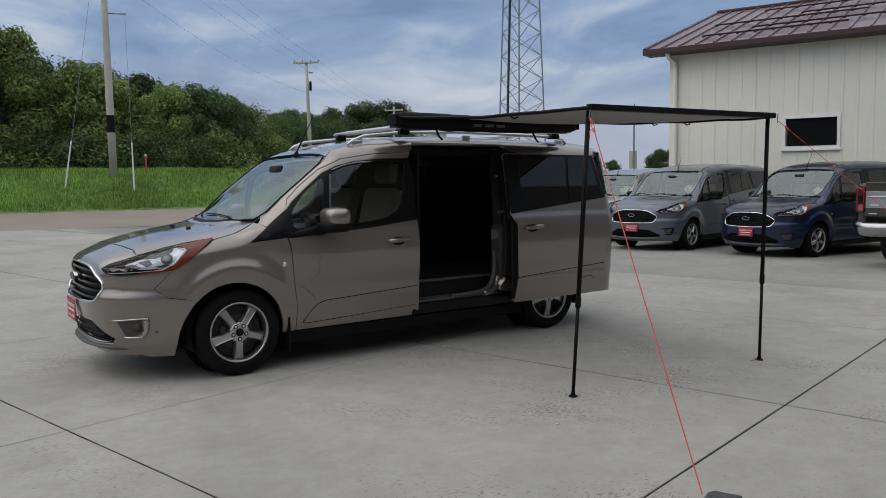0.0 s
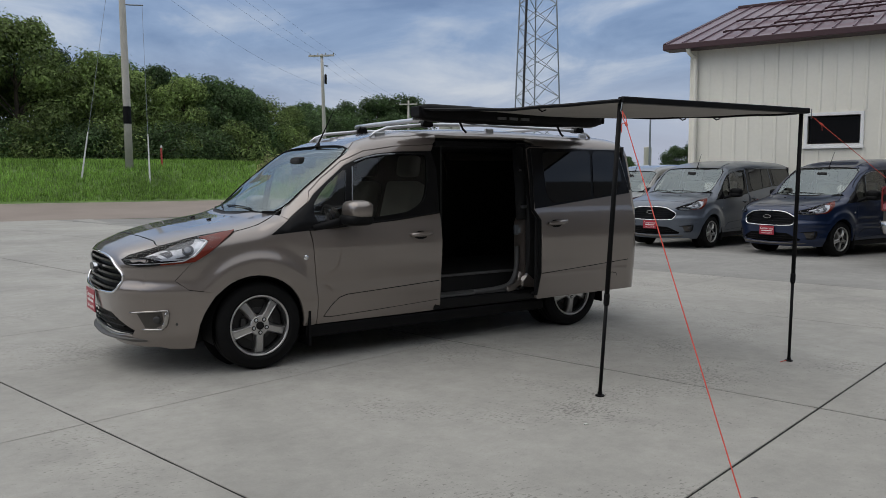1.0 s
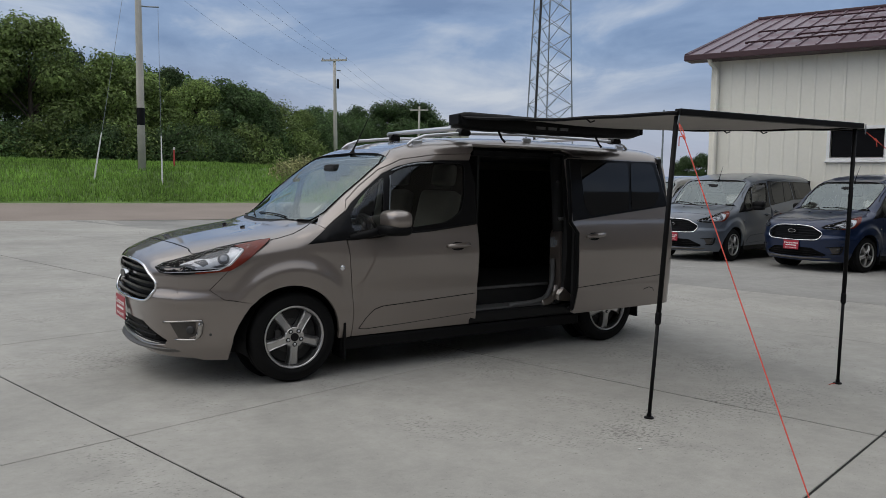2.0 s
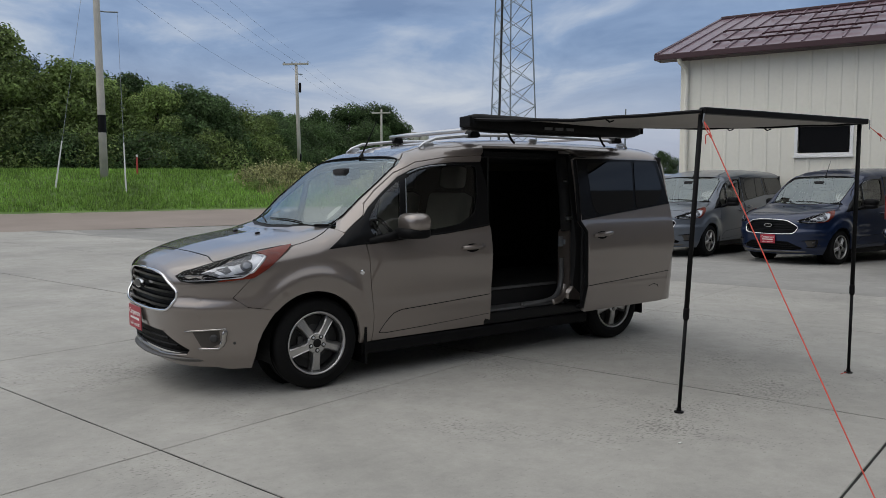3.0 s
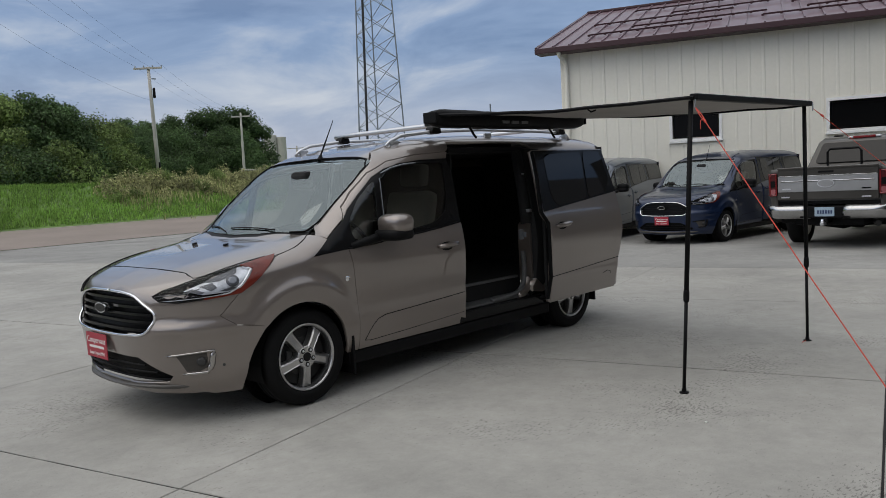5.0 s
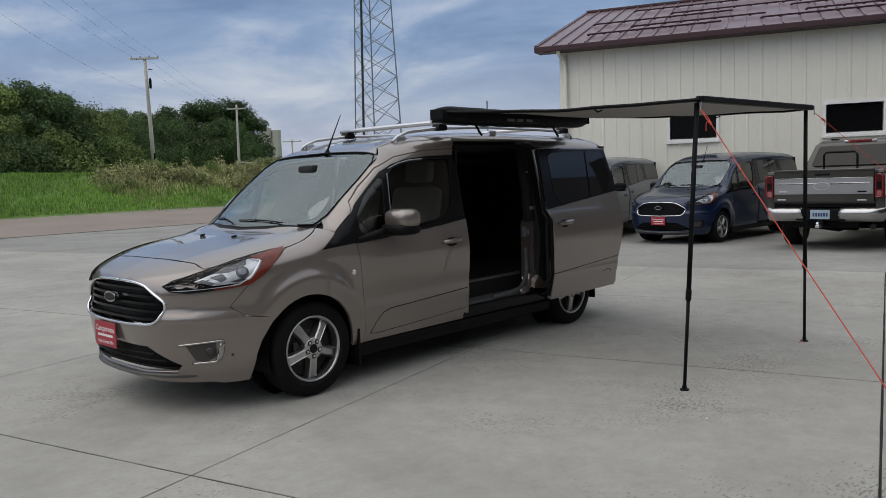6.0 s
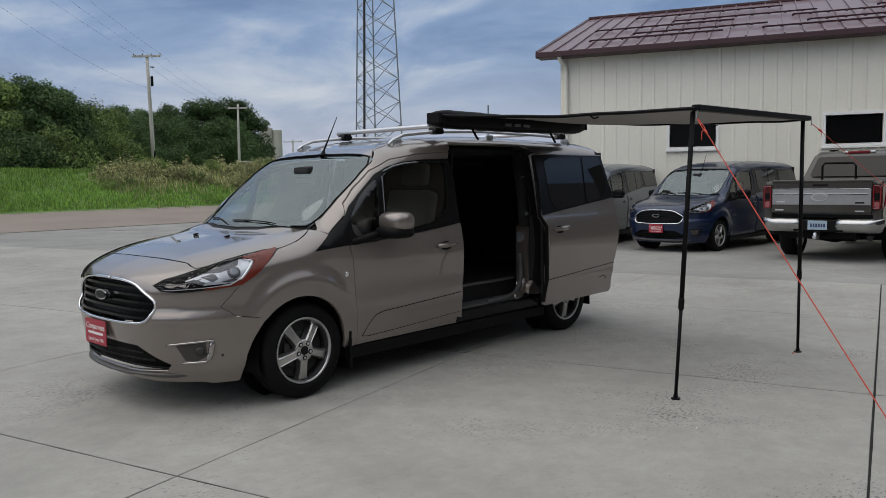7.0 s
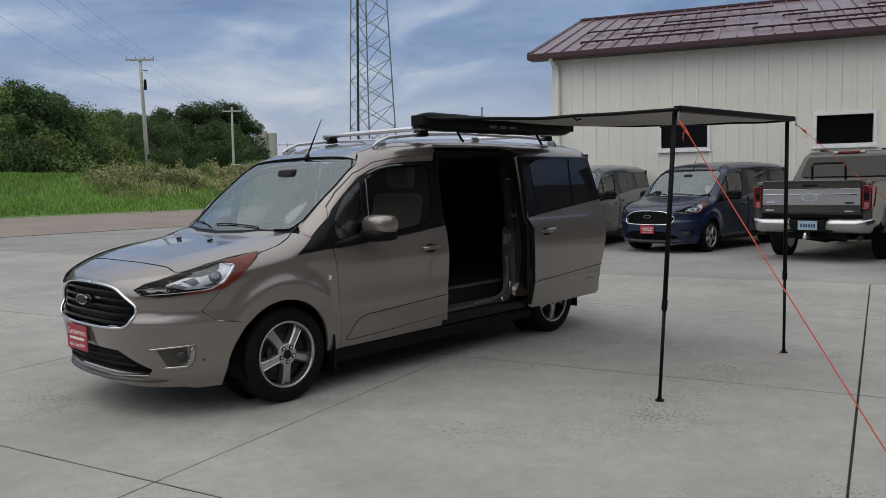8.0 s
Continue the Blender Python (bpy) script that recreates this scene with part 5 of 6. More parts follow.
    quarter = [(2.80, 0.325 + 0.362 * math.sin(math.acos((2.80 - 3.063) / 0.362)))] + arch(3.063, 135, 8)[0:] + [(3.46, 0.30)] + tail_edge[::-1] + [(3.885, 1.66), (2.72, 1.672), (2.60, 1.69), (2.56, 1.6), (2.53, 1.3), (2.515, 1.0), (2.515, 0.62), (2.50, 0.52), (2.46, 0.47), (2.46, 0.42), (2.60, 0.40), (2.69, 0.42)]
    rear_dlo = [(2.83, 1.245), (3.88, 1.27), (3.85, 1.60), (3.80, 1.645), (2.74, 1.65)]
    rear_glass = rounded([(2.92, 1.27), (3.70, 1.29), (3.78, 1.36), (3.73, 1.6), (3.64, 1.625), (2.88, 1.625)], 0.045)
    sdoor = [(1.615, 1.662), (1.6, 1.37), (1.578, 1.115), (1.64, 1.03), (1.65, 0.55), (1.625, 0.325), (2.665, 0.335), (2.72, 0.55), (2.80, 0.9), (2.795, 1.24), (2.71, 1.66)]
    s_dlo = [(1.60, 1.37), (1.585, 1.122), (2.0, 1.165), (2.788, 1.245), (2.735, 1.5), (2.703, 1.65), (1.612, 1.652)]
    s_glass = rounded([(1.745, 1.615), (1.735, 1.26), (1.795, 1.163), (2.27, 1.205), (2.335, 1.635)], 0.045)
    s_glass2 = rounded([(2.365, 1.635), (2.305, 1.208), (2.60, 1.245), (2.71, 1.36), (2.655, 1.635)], 0.045)
    crease = [(1.655, 0.55), (2.1, 0.575), (2.74, 0.615)]
    for mir in (False, True):
        fl = flip if mir else (lambda q: q)
        tag = "r" if mir else "l"
        P("side_frame", side_frame, "side", bodywork, mirror=mir, thick=0.03)
        fd = P("fender", fender, "side", bodywork, mirror=mir, thick=0.03, step=0.015)
        shared(tag + "/repeater", lambda: tube(fl([surface("side", 0.352, 0.805) + Vector((0, k, 0)) for k in (0.004, -0.003, -0.006)]), [0.02, 0.019, 0.012], 16), CHROME, fd, "small round chrome repeater")
        dr = P("front_door", door, "side", bodywork, mirror=mir, thick=0.035)
        P("window_frame", door_frame, "side", bodywork, dr, mirror=mir, thick=0.03)
        P("window_trim", dlo, "side", GLOSS, dr, holes=(pane, quarter_pane), mirror=mir, lift=-0.002, thick=0.03, label="black window surround")
        g1 = P("window", pane, "side", WINDOW, dr, mirror=mir, lift=-0.006, thick=0.003, label="clear side window")
        g2 = P("quarter_window", quarter_pane, "side", WINDOW, dr, mirror=mir, lift=-0.006, thick=0.003)
        shared(tag + "/weather_strip", lambda: tube(fl(on_body("side", pane + pane[:1], 0.001, 2)), 0.0045, 5), BLACK, dr)
        shared(tag + "/belt_strip", lambda: tube(fl(on_body("side", [(a, b + 0.006) for a, b in BELT[1:]], 0.002, 6)), 0.006, 6), BLACK, dr)
        # pale strip that imitates the reflection along the window's upper edge
        shared(tag + "/wind_deflector", lambda: tube(fl(on_body("side", [(0.82, 1.515), (0.93, 1.553), (1.05, 1.575), (1.2, 1.585)], 0.006, 5)), [0.003] + [0.006] * 14 + [0.003], 6), STEEL, dr, "pale strip drawn as the reflection on the glass edge")
        shared(tag + "/pane_channel", lambda: tube(fl(on_body("side", [(0.802, 1.48), (0.775, 1.28), (0.75, 1.09)], 0.003, 5)), 0.005, 6), STEEL, dr, "grey window channel")
        # black lines draw the shade of the two pressed creases
        shared(tag + "/door_crease", lambda: tube(fl(on_body("side", chaikin([(0.5, 0.345), (0.57, 0.43), (0.65, 0.497), (0.84, 0.507), (1.2, 0.526), (1.55, 0.545)], 1, False), -0.001, 4)), 0.0035, 5), BLACK, dr, "dark pressed crease")
        shared(tag + "/lower_crease", lambda: tube(fl(on_body("side", [(0.5, 0.345), (0.56, 0.336), (0.9, 0.35), (1.55, 0.385)], -0.0015, 6)), 0.0028, 5), BLACK, dr, "dark pressed crease")

        def handle(x0, x1, z0, z1):
            a, b = surface("side", x0, z0), surface("side", x1, z1)
            n = Vector((0, -1, 0))
            return fl([a - n * 0.004, a + n * 0.022 + (b - a) * 0.06, a.lerp(b, 0.35) + n * 0.036, a.lerp(b, 0.7) + n * 0.036, b + n * 0.024 - (b - a) * 0.04, b - n * 0.004])
        shared(tag + "/door_handle", lambda: tube(handle(1.26, 1.46, 0.936, 0.945), [0.013, 0.018, 0.0205, 0.0205, 0.018, 0.013], 10), bodywork, dr, smooth=True)
        # flat black oval stands in for the shade in the handle's cup
        P("handle_cup", [(1.36 + 0.07 * math.cos(k * 0.3927), 0.932 + 0.034 * math.sin(k * 0.3927)) for k in range(16)], "side", BLACK, dr, mirror=mir, lift=0.0015, thick=0.004, step=0.04)
        quart = P("rear_quarter", quarter, "side", bodywork, mirror=mir, thick=0.11 if not mir else 0.03)
        P("rear_trim", rear_dlo, "side", GLOSS, quart, mirror=mir, lift=0.004, thick=0.008)
        P("rear_side_window", rear_glass, "side", VANPANE, quart, mirror=mir, lift=0.009, thick=0.006, label="dark privacy glass")
        shift = SLIDE if (is_open and not mir) else (0, 0, 0)
        sd = P("sliding_door", sdoor, "side", bodywork, mirror=mir, thick=0.05, shift=shift, label="slid-open side door" if shift[0] else "")
        P("door_trim", s_dlo, "side", GLOSS, sd, mirror=mir, lift=0.004, thick=0.008, shift=shift)
        P("door_window", s_glass, "side", VANPANE, sd, mirror=mir, lift=0.009, thick=0.006, shift=shift, label="dark privacy glass")
        P("door_window", s_glass2, "side", VANPANE, sd, mirror=mir, lift=0.009, thick=0.006, shift=shift, label="dark privacy glass")
        sh = Vector(shift)
        key = tag + ("o" if is_open else "c")
        # black line draws the shade of the sliding door's crease
        shared(key + "/crease", lambda: tube([p + sh for p in fl(on_body("side", crease, 0.0, 8))], 0.0035, 5), BLACK, sd, "dark pressed crease")
        shared(key + "/fuel_flap_line", lambda: tube([p + sh for p in fl(on_body("side", [(2.46, 0.487), (2.53, 0.505), (2.585, 0.49), (2.60, 0.465)], 0.0, 4))], 0.003, 5), BLACK, sd)
        shared(key + "/door_handle", lambda: tube([p + sh for p in handle(1.72, 1.92, 0.99, 1.005)], [0.013, 0.018, 0.0205, 0.0205, 0.018, 0.013], 10), bodywork, sd, smooth=True)
        # same black oval for the cup's shade on the sliding door
        P("handle_cup", [(1.81 + 0.07 * math.cos(k * 0.3927), 0.988 + 0.034 * math.sin(k * 0.3927)) for k in range(16)], "side", BLACK, sd, mirror=mir, lift=0.0015, thick=0.004, step=0.04, shift=shift)
        # inner face of the door
        if shift[0]:
            shared("inner/door_lining", lambda: box((2.50, -1.02, 0.36), (3.55, -0.985, 1.1), 0.02), LINING, sd)
            shared("inner/door_seal", lambda: tube([(2.475, -1.035, 0.36), (2.505, -1.06, 0.55), (2.50, -1.06, 1.02), (2.445, -1.03, 1.12), (2.465, -0.985, 1.4), (2.48, -0.93, 1.64)], 0.018, 8), BLACK, sd, "black rubber seal")
        # sill, lamps, fog lamps, mirror
        s = 1 if mir else -1
        shared(tag + "/sill", lambda: box((0.36, min(s * 0.80, s * 0.872), 0.19), (2.72, max(s * 0.80, s * 0.872), 0.285), 0.02), BLACK, v, "black plastic sill")
        lamp = chaikin([(-0.862, 0.838), (-0.66, 0.912), (-0.43, 0.977), (-0.148, 1.02), (-0.26, 0.955), (-0.37, 0.875), (-0.46, 0.822), (-0.62, 0.806), (-0.83, 0.784)], 1)
        hl = P("headlamp", lamp, "side", LAMPDARK, mirror=mir, lift=0.003, thick=0.012, step=0.04, label="dark headlamp with chrome reflectors")
        refl = [(-0.74, 0.852), (-0.66, 0.885), (-0.55, 0.925), (-0.42, 0.965), (-0.365, 0.953), (-0.42, 0.89), (-0.465, 0.85), (-0.53, 0.834), (-0.66, 0.826)]
        P("reflector_shade", [(-0.645, 0.892), (-0.55, 0.927), (-0.43, 0.963), (-0.455, 0.935), (-0.56, 0.898)], "side", LAMPMID, hl, mirror=mir, lift=0.0076, thick=0.003, step=0.03)
        P("reflector_step", [(-0.735, 0.849), (-0.70, 0.862), (-0.65, 0.84), (-0.67, 0.83)], "side", LAMPMID, hl, mirror=mir, lift=0.0072, thick=0.003, step=0.03)
        P("reflector", refl, "side", LAMPGREY, hl, mirror=mir, lift=0.006, thick=0.004, step=0.03)
        P("reflector_step", [(-0.665, 0.872), (-0.60, 0.892), (-0.585, 0.862), (-0.62, 0.845)], "side", LAMPMID, hl, mirror=mir, lift=0.0072, thick=0.003, step=0.03)
        P("reflector_step", [(-0.575, 0.845), (-0.545, 0.852), (-0.50, 0.862), (-0.48, 0.852), (-0.54, 0.838)], "side", LAMPMID, hl, mirror=mir, lift=0.0072, thick=0.003, step=0.03)
        shared(tag + "/lamp_bezel", lambda: tube(fl(on_body("side", [(-0.84, 0.797), (-0.66, 0.812), (-0.53, 0.824), (-0.455, 0.862), (-0.365, 0.950), (-0.40, 0.962)], 0.0065, 5)), [0.003] * 9 + [0.006] * 5 + [0.010] * 9 + [0.006] * 3, 6), LAMPWHITE, hl)
        shared(tag + "/lamp_channel", lambda: tube(fl(on_body("side", [(-0.845, 0.828), (-0.74, 0.838), (-0.67, 0.862)], 0.005, 4)), 0.003, 6), LAMPMID, hl)
        q = surface("side", -0.495, 0.896)
        nq = surface_normal(q)
        shared(tag + "/projector_ring", lambda: tube(fl([q + nq * k for k in (0.004, 0.0075)]), [0.040, 0.037], 24), LAMPMID, hl, "grey projector ring", True)
        shared(tag + "/projector", lambda: tube(fl([q + nq * k for k in (0.006, 0.0095, 0.011)]), [0.030, 0.025, 0.012], 20), LAMPBALL, hl, "grey round projector lens", True)
        P("marker_lens", [(-0.40, 0.972), (-0.25, 1.002), (-0.152, 1.018), (-0.265, 0.948), (-0.375, 0.868), (-0.46, 0.818), (-0.66, 0.797), (-0.66, 0.806), (-0.52, 0.822), (-0.43, 0.876), (-0.35, 0.952)], "side", AMBER, hl, mirror=mir, lift=0.0135, thick=0.008, step=0.04, label="red-amber side marker lens")
        # black tube draws the dark gap round the lamp
        shared(tag + "/lamp_gap", lambda: tube(fl(on_body("side", lamp + lamp[:1], 0.009, 2)), 0.0045, 5), BLACK, hl, "black line drawn as the dark gap round the lamp")
        lens = P("lens", lamp, "side", LENS, hl, mirror=mir, lift=0.012, thick=0.008, step=0.04)
        lens.visible_shadow = False
        # recess laid on the surface; its shade is in the colour
        fog = P("fog_lamp_recess", [(-0.80, 0.462), (-0.665, 0.475), (-0.655, 0.385), (-0.70, 0.36), (-0.755, 0.362)], "side", FOGSHADE, mirror=mir, lift=0.004, thick=0.01, step=0.04)
        shared(tag + "/fog_bezel", lambda: tube(fl(on_body("side", [(-0.835, 0.463), (-0.75, 0.476), (-0.63, 0.487), (-0.638, 0.40), (-0.66, 0.352), (-0.77, 0.348)], 0.008, 4)), [0.003] + [0.007] * 8 + [0.019] * 6 + [0.010] * 5 + [0.004], 8), BEZEL if rails else BLACK, fog, "fog lamp bezel", True)
        shared(tag + "/fog_lens", lambda: tube(fl([surface("side", -0.69, 0.42) + surface_normal(surface("side", -0.69, 0.42)) * k for k in (0.0, 0.012, 0.016)]), [0.03, 0.028, 0.016], 18), DARKSTEEL, fog, "round fog lamp", True)
        shared(tag + "/parking_sensor", lambda: tube(fl([surface("side", -0.575, 0.385) + surface_normal(surface("side", -0.575, 0.385)) * k for k in (-0.002, 0.003)]), [0.010, 0.009], 14), DARKSTEEL, bumper)
        mr = new("wing_mirror")
        mr.parent = v
        mm = Matrix.Diagonal((1, -1, 1, 1)) if mir else Matrix.Identity(4)

        def shell(lo, hi, squash):
            bm = bmesh.new()
            bmesh.ops.create_uvsphere(bm, u_segments=28, v_segments=16, radius=1.0)
            for q in bm.verts:
                c = q.co
                e = [math.copysign(abs(t) ** squash, t) for t in c]
                q.co = mm @ Vector([(lo[i] + hi[i]) / 2 + e[i] * (hi[i] - lo[i]) / 2 for i in range(3)])
            return bm
        shared(tag + "/mirror_cap", lambda: shell((0.625, -1.165, 1.078), (0.825, -0.905, 1.228), 0.66), bodywork if rails else BLACK, mr, smooth=True)
        shared(tag + "/mirror_base", lambda: shell((0.61, -1.155, 1.035), (0.828, -0.885, 1.125), 0.6), BLACK, mr, "black lower mirror shell", True)
        shared(tag + "/mirror_arm", lambda: tube([mm @ Vector(q) for q in ((0.42, -0.895, 1.02), (0.55, -0.915, 1.045), (0.66, -0.96, 1.072))], [0.025, 0.03, 0.035], 10), BLACK, mr, smooth=True)
        shared(tag + "/mirror_glass", lambda: box((0.79, min(s * 0.955, s * 1.075), 1.11), (0.8235, max(s * 0.955, s * 1.075), 1.19), 0.004), CHROME, mr)
        flapx = 0.372
        shared(tag + "/mud_flap", lambda: box((flapx, min(s * 0.70, s * 0.905), 0.13), (flapx + 0.02, max(s * 0.70, s * 0.905), 0.40), 0.004), BLACK, v)
        o = shared(tag + "2/mud_flap", lambda: box((3.44, min(s * 0.70, s * 0.885), 0.20), (3.46, max(s * 0.70, s * 0.885), 0.42), 0.004), BLACK, v)
        for cx in (0.0, 3.063):
            shared(tag + "%.0f/wheel_liner" % cx, lambda: lathe_at(cx, s), BLACK, v, "black wheel arch liner")
        wheel(v, 0.0, s * 0.785)
        wheel(v, 3.063, s * 0.785)
        if rails:
            rl = new("roof_rail")
            rl.parent = v
            ys = s * 0.585
            pts = [(a, top_height(a, 0.585) + h) for a, h in ((1.08, 0.004), (1.13, 0.03), (1.24, 0.052), (1.6, 0.058), (2.2, 0.058), (3.0, 0.058), (3.38, 0.056), (3.50, 0.036), (3.55, 0.0))]
            shared(tag + "/rail_bar", lambda: tube([(a, ys, b) for a, b in pts], [0.01, 0.013] + [0.0145] * 5 + [0.013, 0.01], 10), SATIN, rl, smooth=True)
            for fx in (1.17, 2.3, 3.45):
                o = shared(tag + "/rail_foot", lambda: box((-0.045, ys - 0.014, -0.03), (0.045, ys + 0.014, 0.03), 0.01), SATIN, rl)
                o.location = (fx, 0, top_height(fx, 0.585))
    # tail, floor and cabin
    back = [(0.775, 0.3), (0.79, 0.6), (0.80, 0.9), (0.78, 1.1), (0.70, 1.4), (0.63, 1.6), (0.5, 1.72), (0.0, 1.76)]
    back = back + [(-a, b) for a, b in back[-2::-1]]
    shared("tail/tailgate", lambda: prism(back, 3.88, 3.91, "x"), bodywork, v)
    shared("under/floor_pan", lambda: box((-0.4, -0.62, 0.2), (3.6, 0.62, 0.3), 0.02), BLACK, v)
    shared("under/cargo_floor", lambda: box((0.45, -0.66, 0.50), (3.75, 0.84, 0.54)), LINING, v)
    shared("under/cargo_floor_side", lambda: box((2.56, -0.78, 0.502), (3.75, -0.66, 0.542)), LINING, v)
    if is_open:
        # body-coloured sill given black, so its shade is in the colour
        shared("under/sill_plate", lambda: box((1.50, -0.885, 0.292), (2.62, -0.72, 0.385), 0.015), GLOSS, v, "dark door sill")
        shared("under/step", lambda: box((1.56, -0.855, 0.386), (2.50, -0.665, 0.402), 0.006), FLOORMAT, v, "grey ribbed step")
        shared("under/step_riser", lambda: box((1.56, -0.675, 0.40), (2.56, -0.655, 0.545), 0.004), LINING, v)
        shared("under/step_edge", lambda: box((1.56, -0.70, 0.535), (2.50, -0.655, 0.556), 0.006), FLOORMAT, v, "grey step edge")
        shared("under/jamb", lambda: tube(chaikin([(1.95, -0.84, 0.405), (2.26, -0.84, 0.415), (2.39, -0.83, 0.46), (2.45, -0.815, 0.60), (2.455, -0.80, 0.78)], 2, False), 0.022, 10), FLOORMAT, v, "dark grey door jamb trim", True)
        shared("under/jamb_plate", lambda: prism(rounded([(-0.875, 0.52), (-0.735, 0.50), (-0.735, 1.0), (-0.76, 1.04), (-0.87, 1.04)], 0.03), 2.478, 2.498, "x"), bodywork, v, "painted door pillar")
        shared("under/jamb_foot", lambda: tube(chaikin([(2.30, -0.845, 0.40), (2.40, -0.84, 0.415), (2.46, -0.825, 0.46), (2.488, -0.805, 0.54)], 2, False), 0.034, 10), bodywork, v, "painted curve at the pillar's foot", True)
        shared("under/striker", lambda: box((2.466, -0.83, 0.90), (2.48, -0.79, 0.945), 0.004), STEEL, v, "steel door striker")
        shared("under/pillar_trim", lambda: tube([(2.485, -0.83, 1.02), (2.492, -0.80, 1.3), (2.52, -0.72, 1.66)], 0.05, 10), LINING, v, "black upper pillar trim", True)
        # black sheet added to darken the quarter's lit front edge
        P("pillar_cover", [(2.496, 0.54), (2.509, 0.62), (2.509, 1.0), (2.524, 1.3), (2.554, 1.6), (2.594, 1.684), (2.80, 1.675), (2.76, 1.3), (2.74, 1.0), (2.70, 0.55), (2.6, 0.46)], "side", LINING, v, lift=0.004, thick=0.12, label="black sheet added over the pillar's lit edge")
        shared("under/pillar_seal", lambda: tube(chaikin([(2.44, -0.862, 0.40), (2.55, -0.872, 0.44), (2.575, -0.875, 0.60), (2.578, -0.87, 1.0), (2.56, -0.84, 1.15)], 2, False), 0.02, 8), BLACK, v, "black rubber seal", True)
        shared("under/latch", lambda: box((2.455, -0.885, 1.12), (2.50, -0.84, 1.15), 0.006), SATIN, v, "small bright latch")
        shared("under/pillar_button", lambda: box((2.465, -0.835, 1.45), (2.48, -0.81, 1.465), 0.004), SATIN, v)
        shared("under/pillar_bracket", lambda: box((2.44, -0.80, 0.88), (2.49, -0.77, 0.97), 0.008), STEEL, v, "grey bracket")
        shared("under/roller_track", lambda: box((1.62, -0.80, 0.288), (3.3, -0.70, 0.30)), BLACK, v)
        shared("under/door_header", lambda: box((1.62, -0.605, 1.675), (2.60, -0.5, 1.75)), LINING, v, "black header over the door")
        shared("under/upper_track", lambda: box((1.62, -0.74, 1.66), (2.60, -0.66, 1.70), 0.004), BLACK, v)
        shared("under/lower_arm", lambda: tube([(2.45, -0.72, 0.33), (2.6, -0.9, 0.345), (2.62, -1.0, 0.37)], 0.022, 8), BLACK, v)
    shared("under/bulkhead_step", lambda: box((0.44, -0.78, 0.40), (1.50, -0.66, 0.50)), LINING, v)
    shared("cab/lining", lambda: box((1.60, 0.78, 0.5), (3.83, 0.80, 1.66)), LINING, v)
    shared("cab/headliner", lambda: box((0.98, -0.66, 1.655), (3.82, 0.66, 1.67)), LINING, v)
    # three near-black sheets, added to keep light out of the door opening
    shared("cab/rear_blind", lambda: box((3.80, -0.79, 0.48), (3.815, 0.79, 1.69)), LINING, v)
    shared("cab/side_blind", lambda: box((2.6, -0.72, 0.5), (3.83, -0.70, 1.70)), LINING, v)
    shared("cab/bulkhead", lambda: box((1.72, -0.66, 0.54), (1.74, 0.80, 1.655)), LINING, v, "dark sheet added across the cabin")
    shared("cab/dashboard", lambda: box((0.22, -0.70, 0.72), (0.66, 0.70, 1.045), 0.06), LINING, v, smooth=False)
    shared("cab/cluster_hood", lambda: box((0.5, -0.56, 1.03), (0.70, -0.22, 1.10), 0.03), LINING, v)

    def steering():
        bm = bmesh.new()
        mtx = Matrix.Translation((0.86, -0.38, 0.99)) @ Matrix.Rotation(radians(68), 4, "Y")
        add_tube(bm, [mtx @ Vector((0.185 * math.cos(a), 0.185 * math.sin(a), 0)) for a in (2 * math.pi * i / 28 for i in range(29))], 0.016, 8)
        for a in (0.3, 2.84, 4.71):
            add_tube(bm, [mtx @ Vector((0, 0, 0)), mtx @ Vector((0.18 * math.cos(a), 0.18 * math.sin(a), 0))], 0.018, 6)
        return bm
    shared("cab/steering_wheel", steering, LINING, v, smooth=True)
    seat(v, 1.18, -0.38)
    seat(v, 1.18, 0.38)
    # plate on the nose
    pl = shared("plate/sign_plate", lambda: box((-0.968, -0.155, 0.0), (-0.962, 0.155, 0.165), 0.002), SIGNRED, v, "red dealer plate with white lettering")
    pl.location = (0, 0.10 if is_open else 0.0, 0.40)
    fm = Matrix.Translation((-0.9685, 0, 0)) @ Matrix(((0, 0, -1, 0), (-1, 0, 0, 0), (0, 1, 0, 0), (0, 0, 0, 1)))
    for txt, z, size in (("Campervans", 0.117, 0.056), ("Lake Crystal MN", 0.03, 0.033)):
        if txt not in LETTERS:
            LETTERS[txt] = lettering(txt, size, SIGNWHITE, pl, fm.copy()).data
            bpy.context.view_layer.update()
            o = [c for c in pl.children][-1]
        else:
            o = new("lettering", LETTERS[txt])
            o.parent = pl
        o.matrix_basis = Matrix.Translation((0, 0, z)) @ fm
    shared("plate/text_bar", lambda: box((-0.9695, -0.11, 0.066), (-0.9665, 0.11, 0.082)), SIGNWHITE, pl)
    # aerial
    ant = shared("roof/aerial", lambda: tube([(0.87, -0.03, 1.655), (0.885, -0.03, 1.70), (0.97, -0.03, 1.86), (1.03, -0.03, 1.975)], [0.028, 0.008, 0.0045, 0.003], 8), BLACK, v)
    return v


def lathe_at(cx, s):
    bm = lathe([(0.355, s * 0.60), (0.355, s * 0.872)], "y", 40)
    for f in list(bm.faces):
        c = f.calc_center_median()
        if c.z < -0.13 or len(f.verts) > 4 and abs(c.y) > 0.8:
            bm.faces.remove(f)
    for q in [q for q in bm.verts if not q.link_faces]:
        bm.verts.remove(q)
    for q in bm.verts:
        q.co.x += cx
        q.co.z += 0.325
    return bm


# ---- the van that the camera goes round, and the parked ones ----
campervan = van("campervan", "grey-brown metallic campervan with its side door slid open", STONE, Matrix.Identity(4), True)


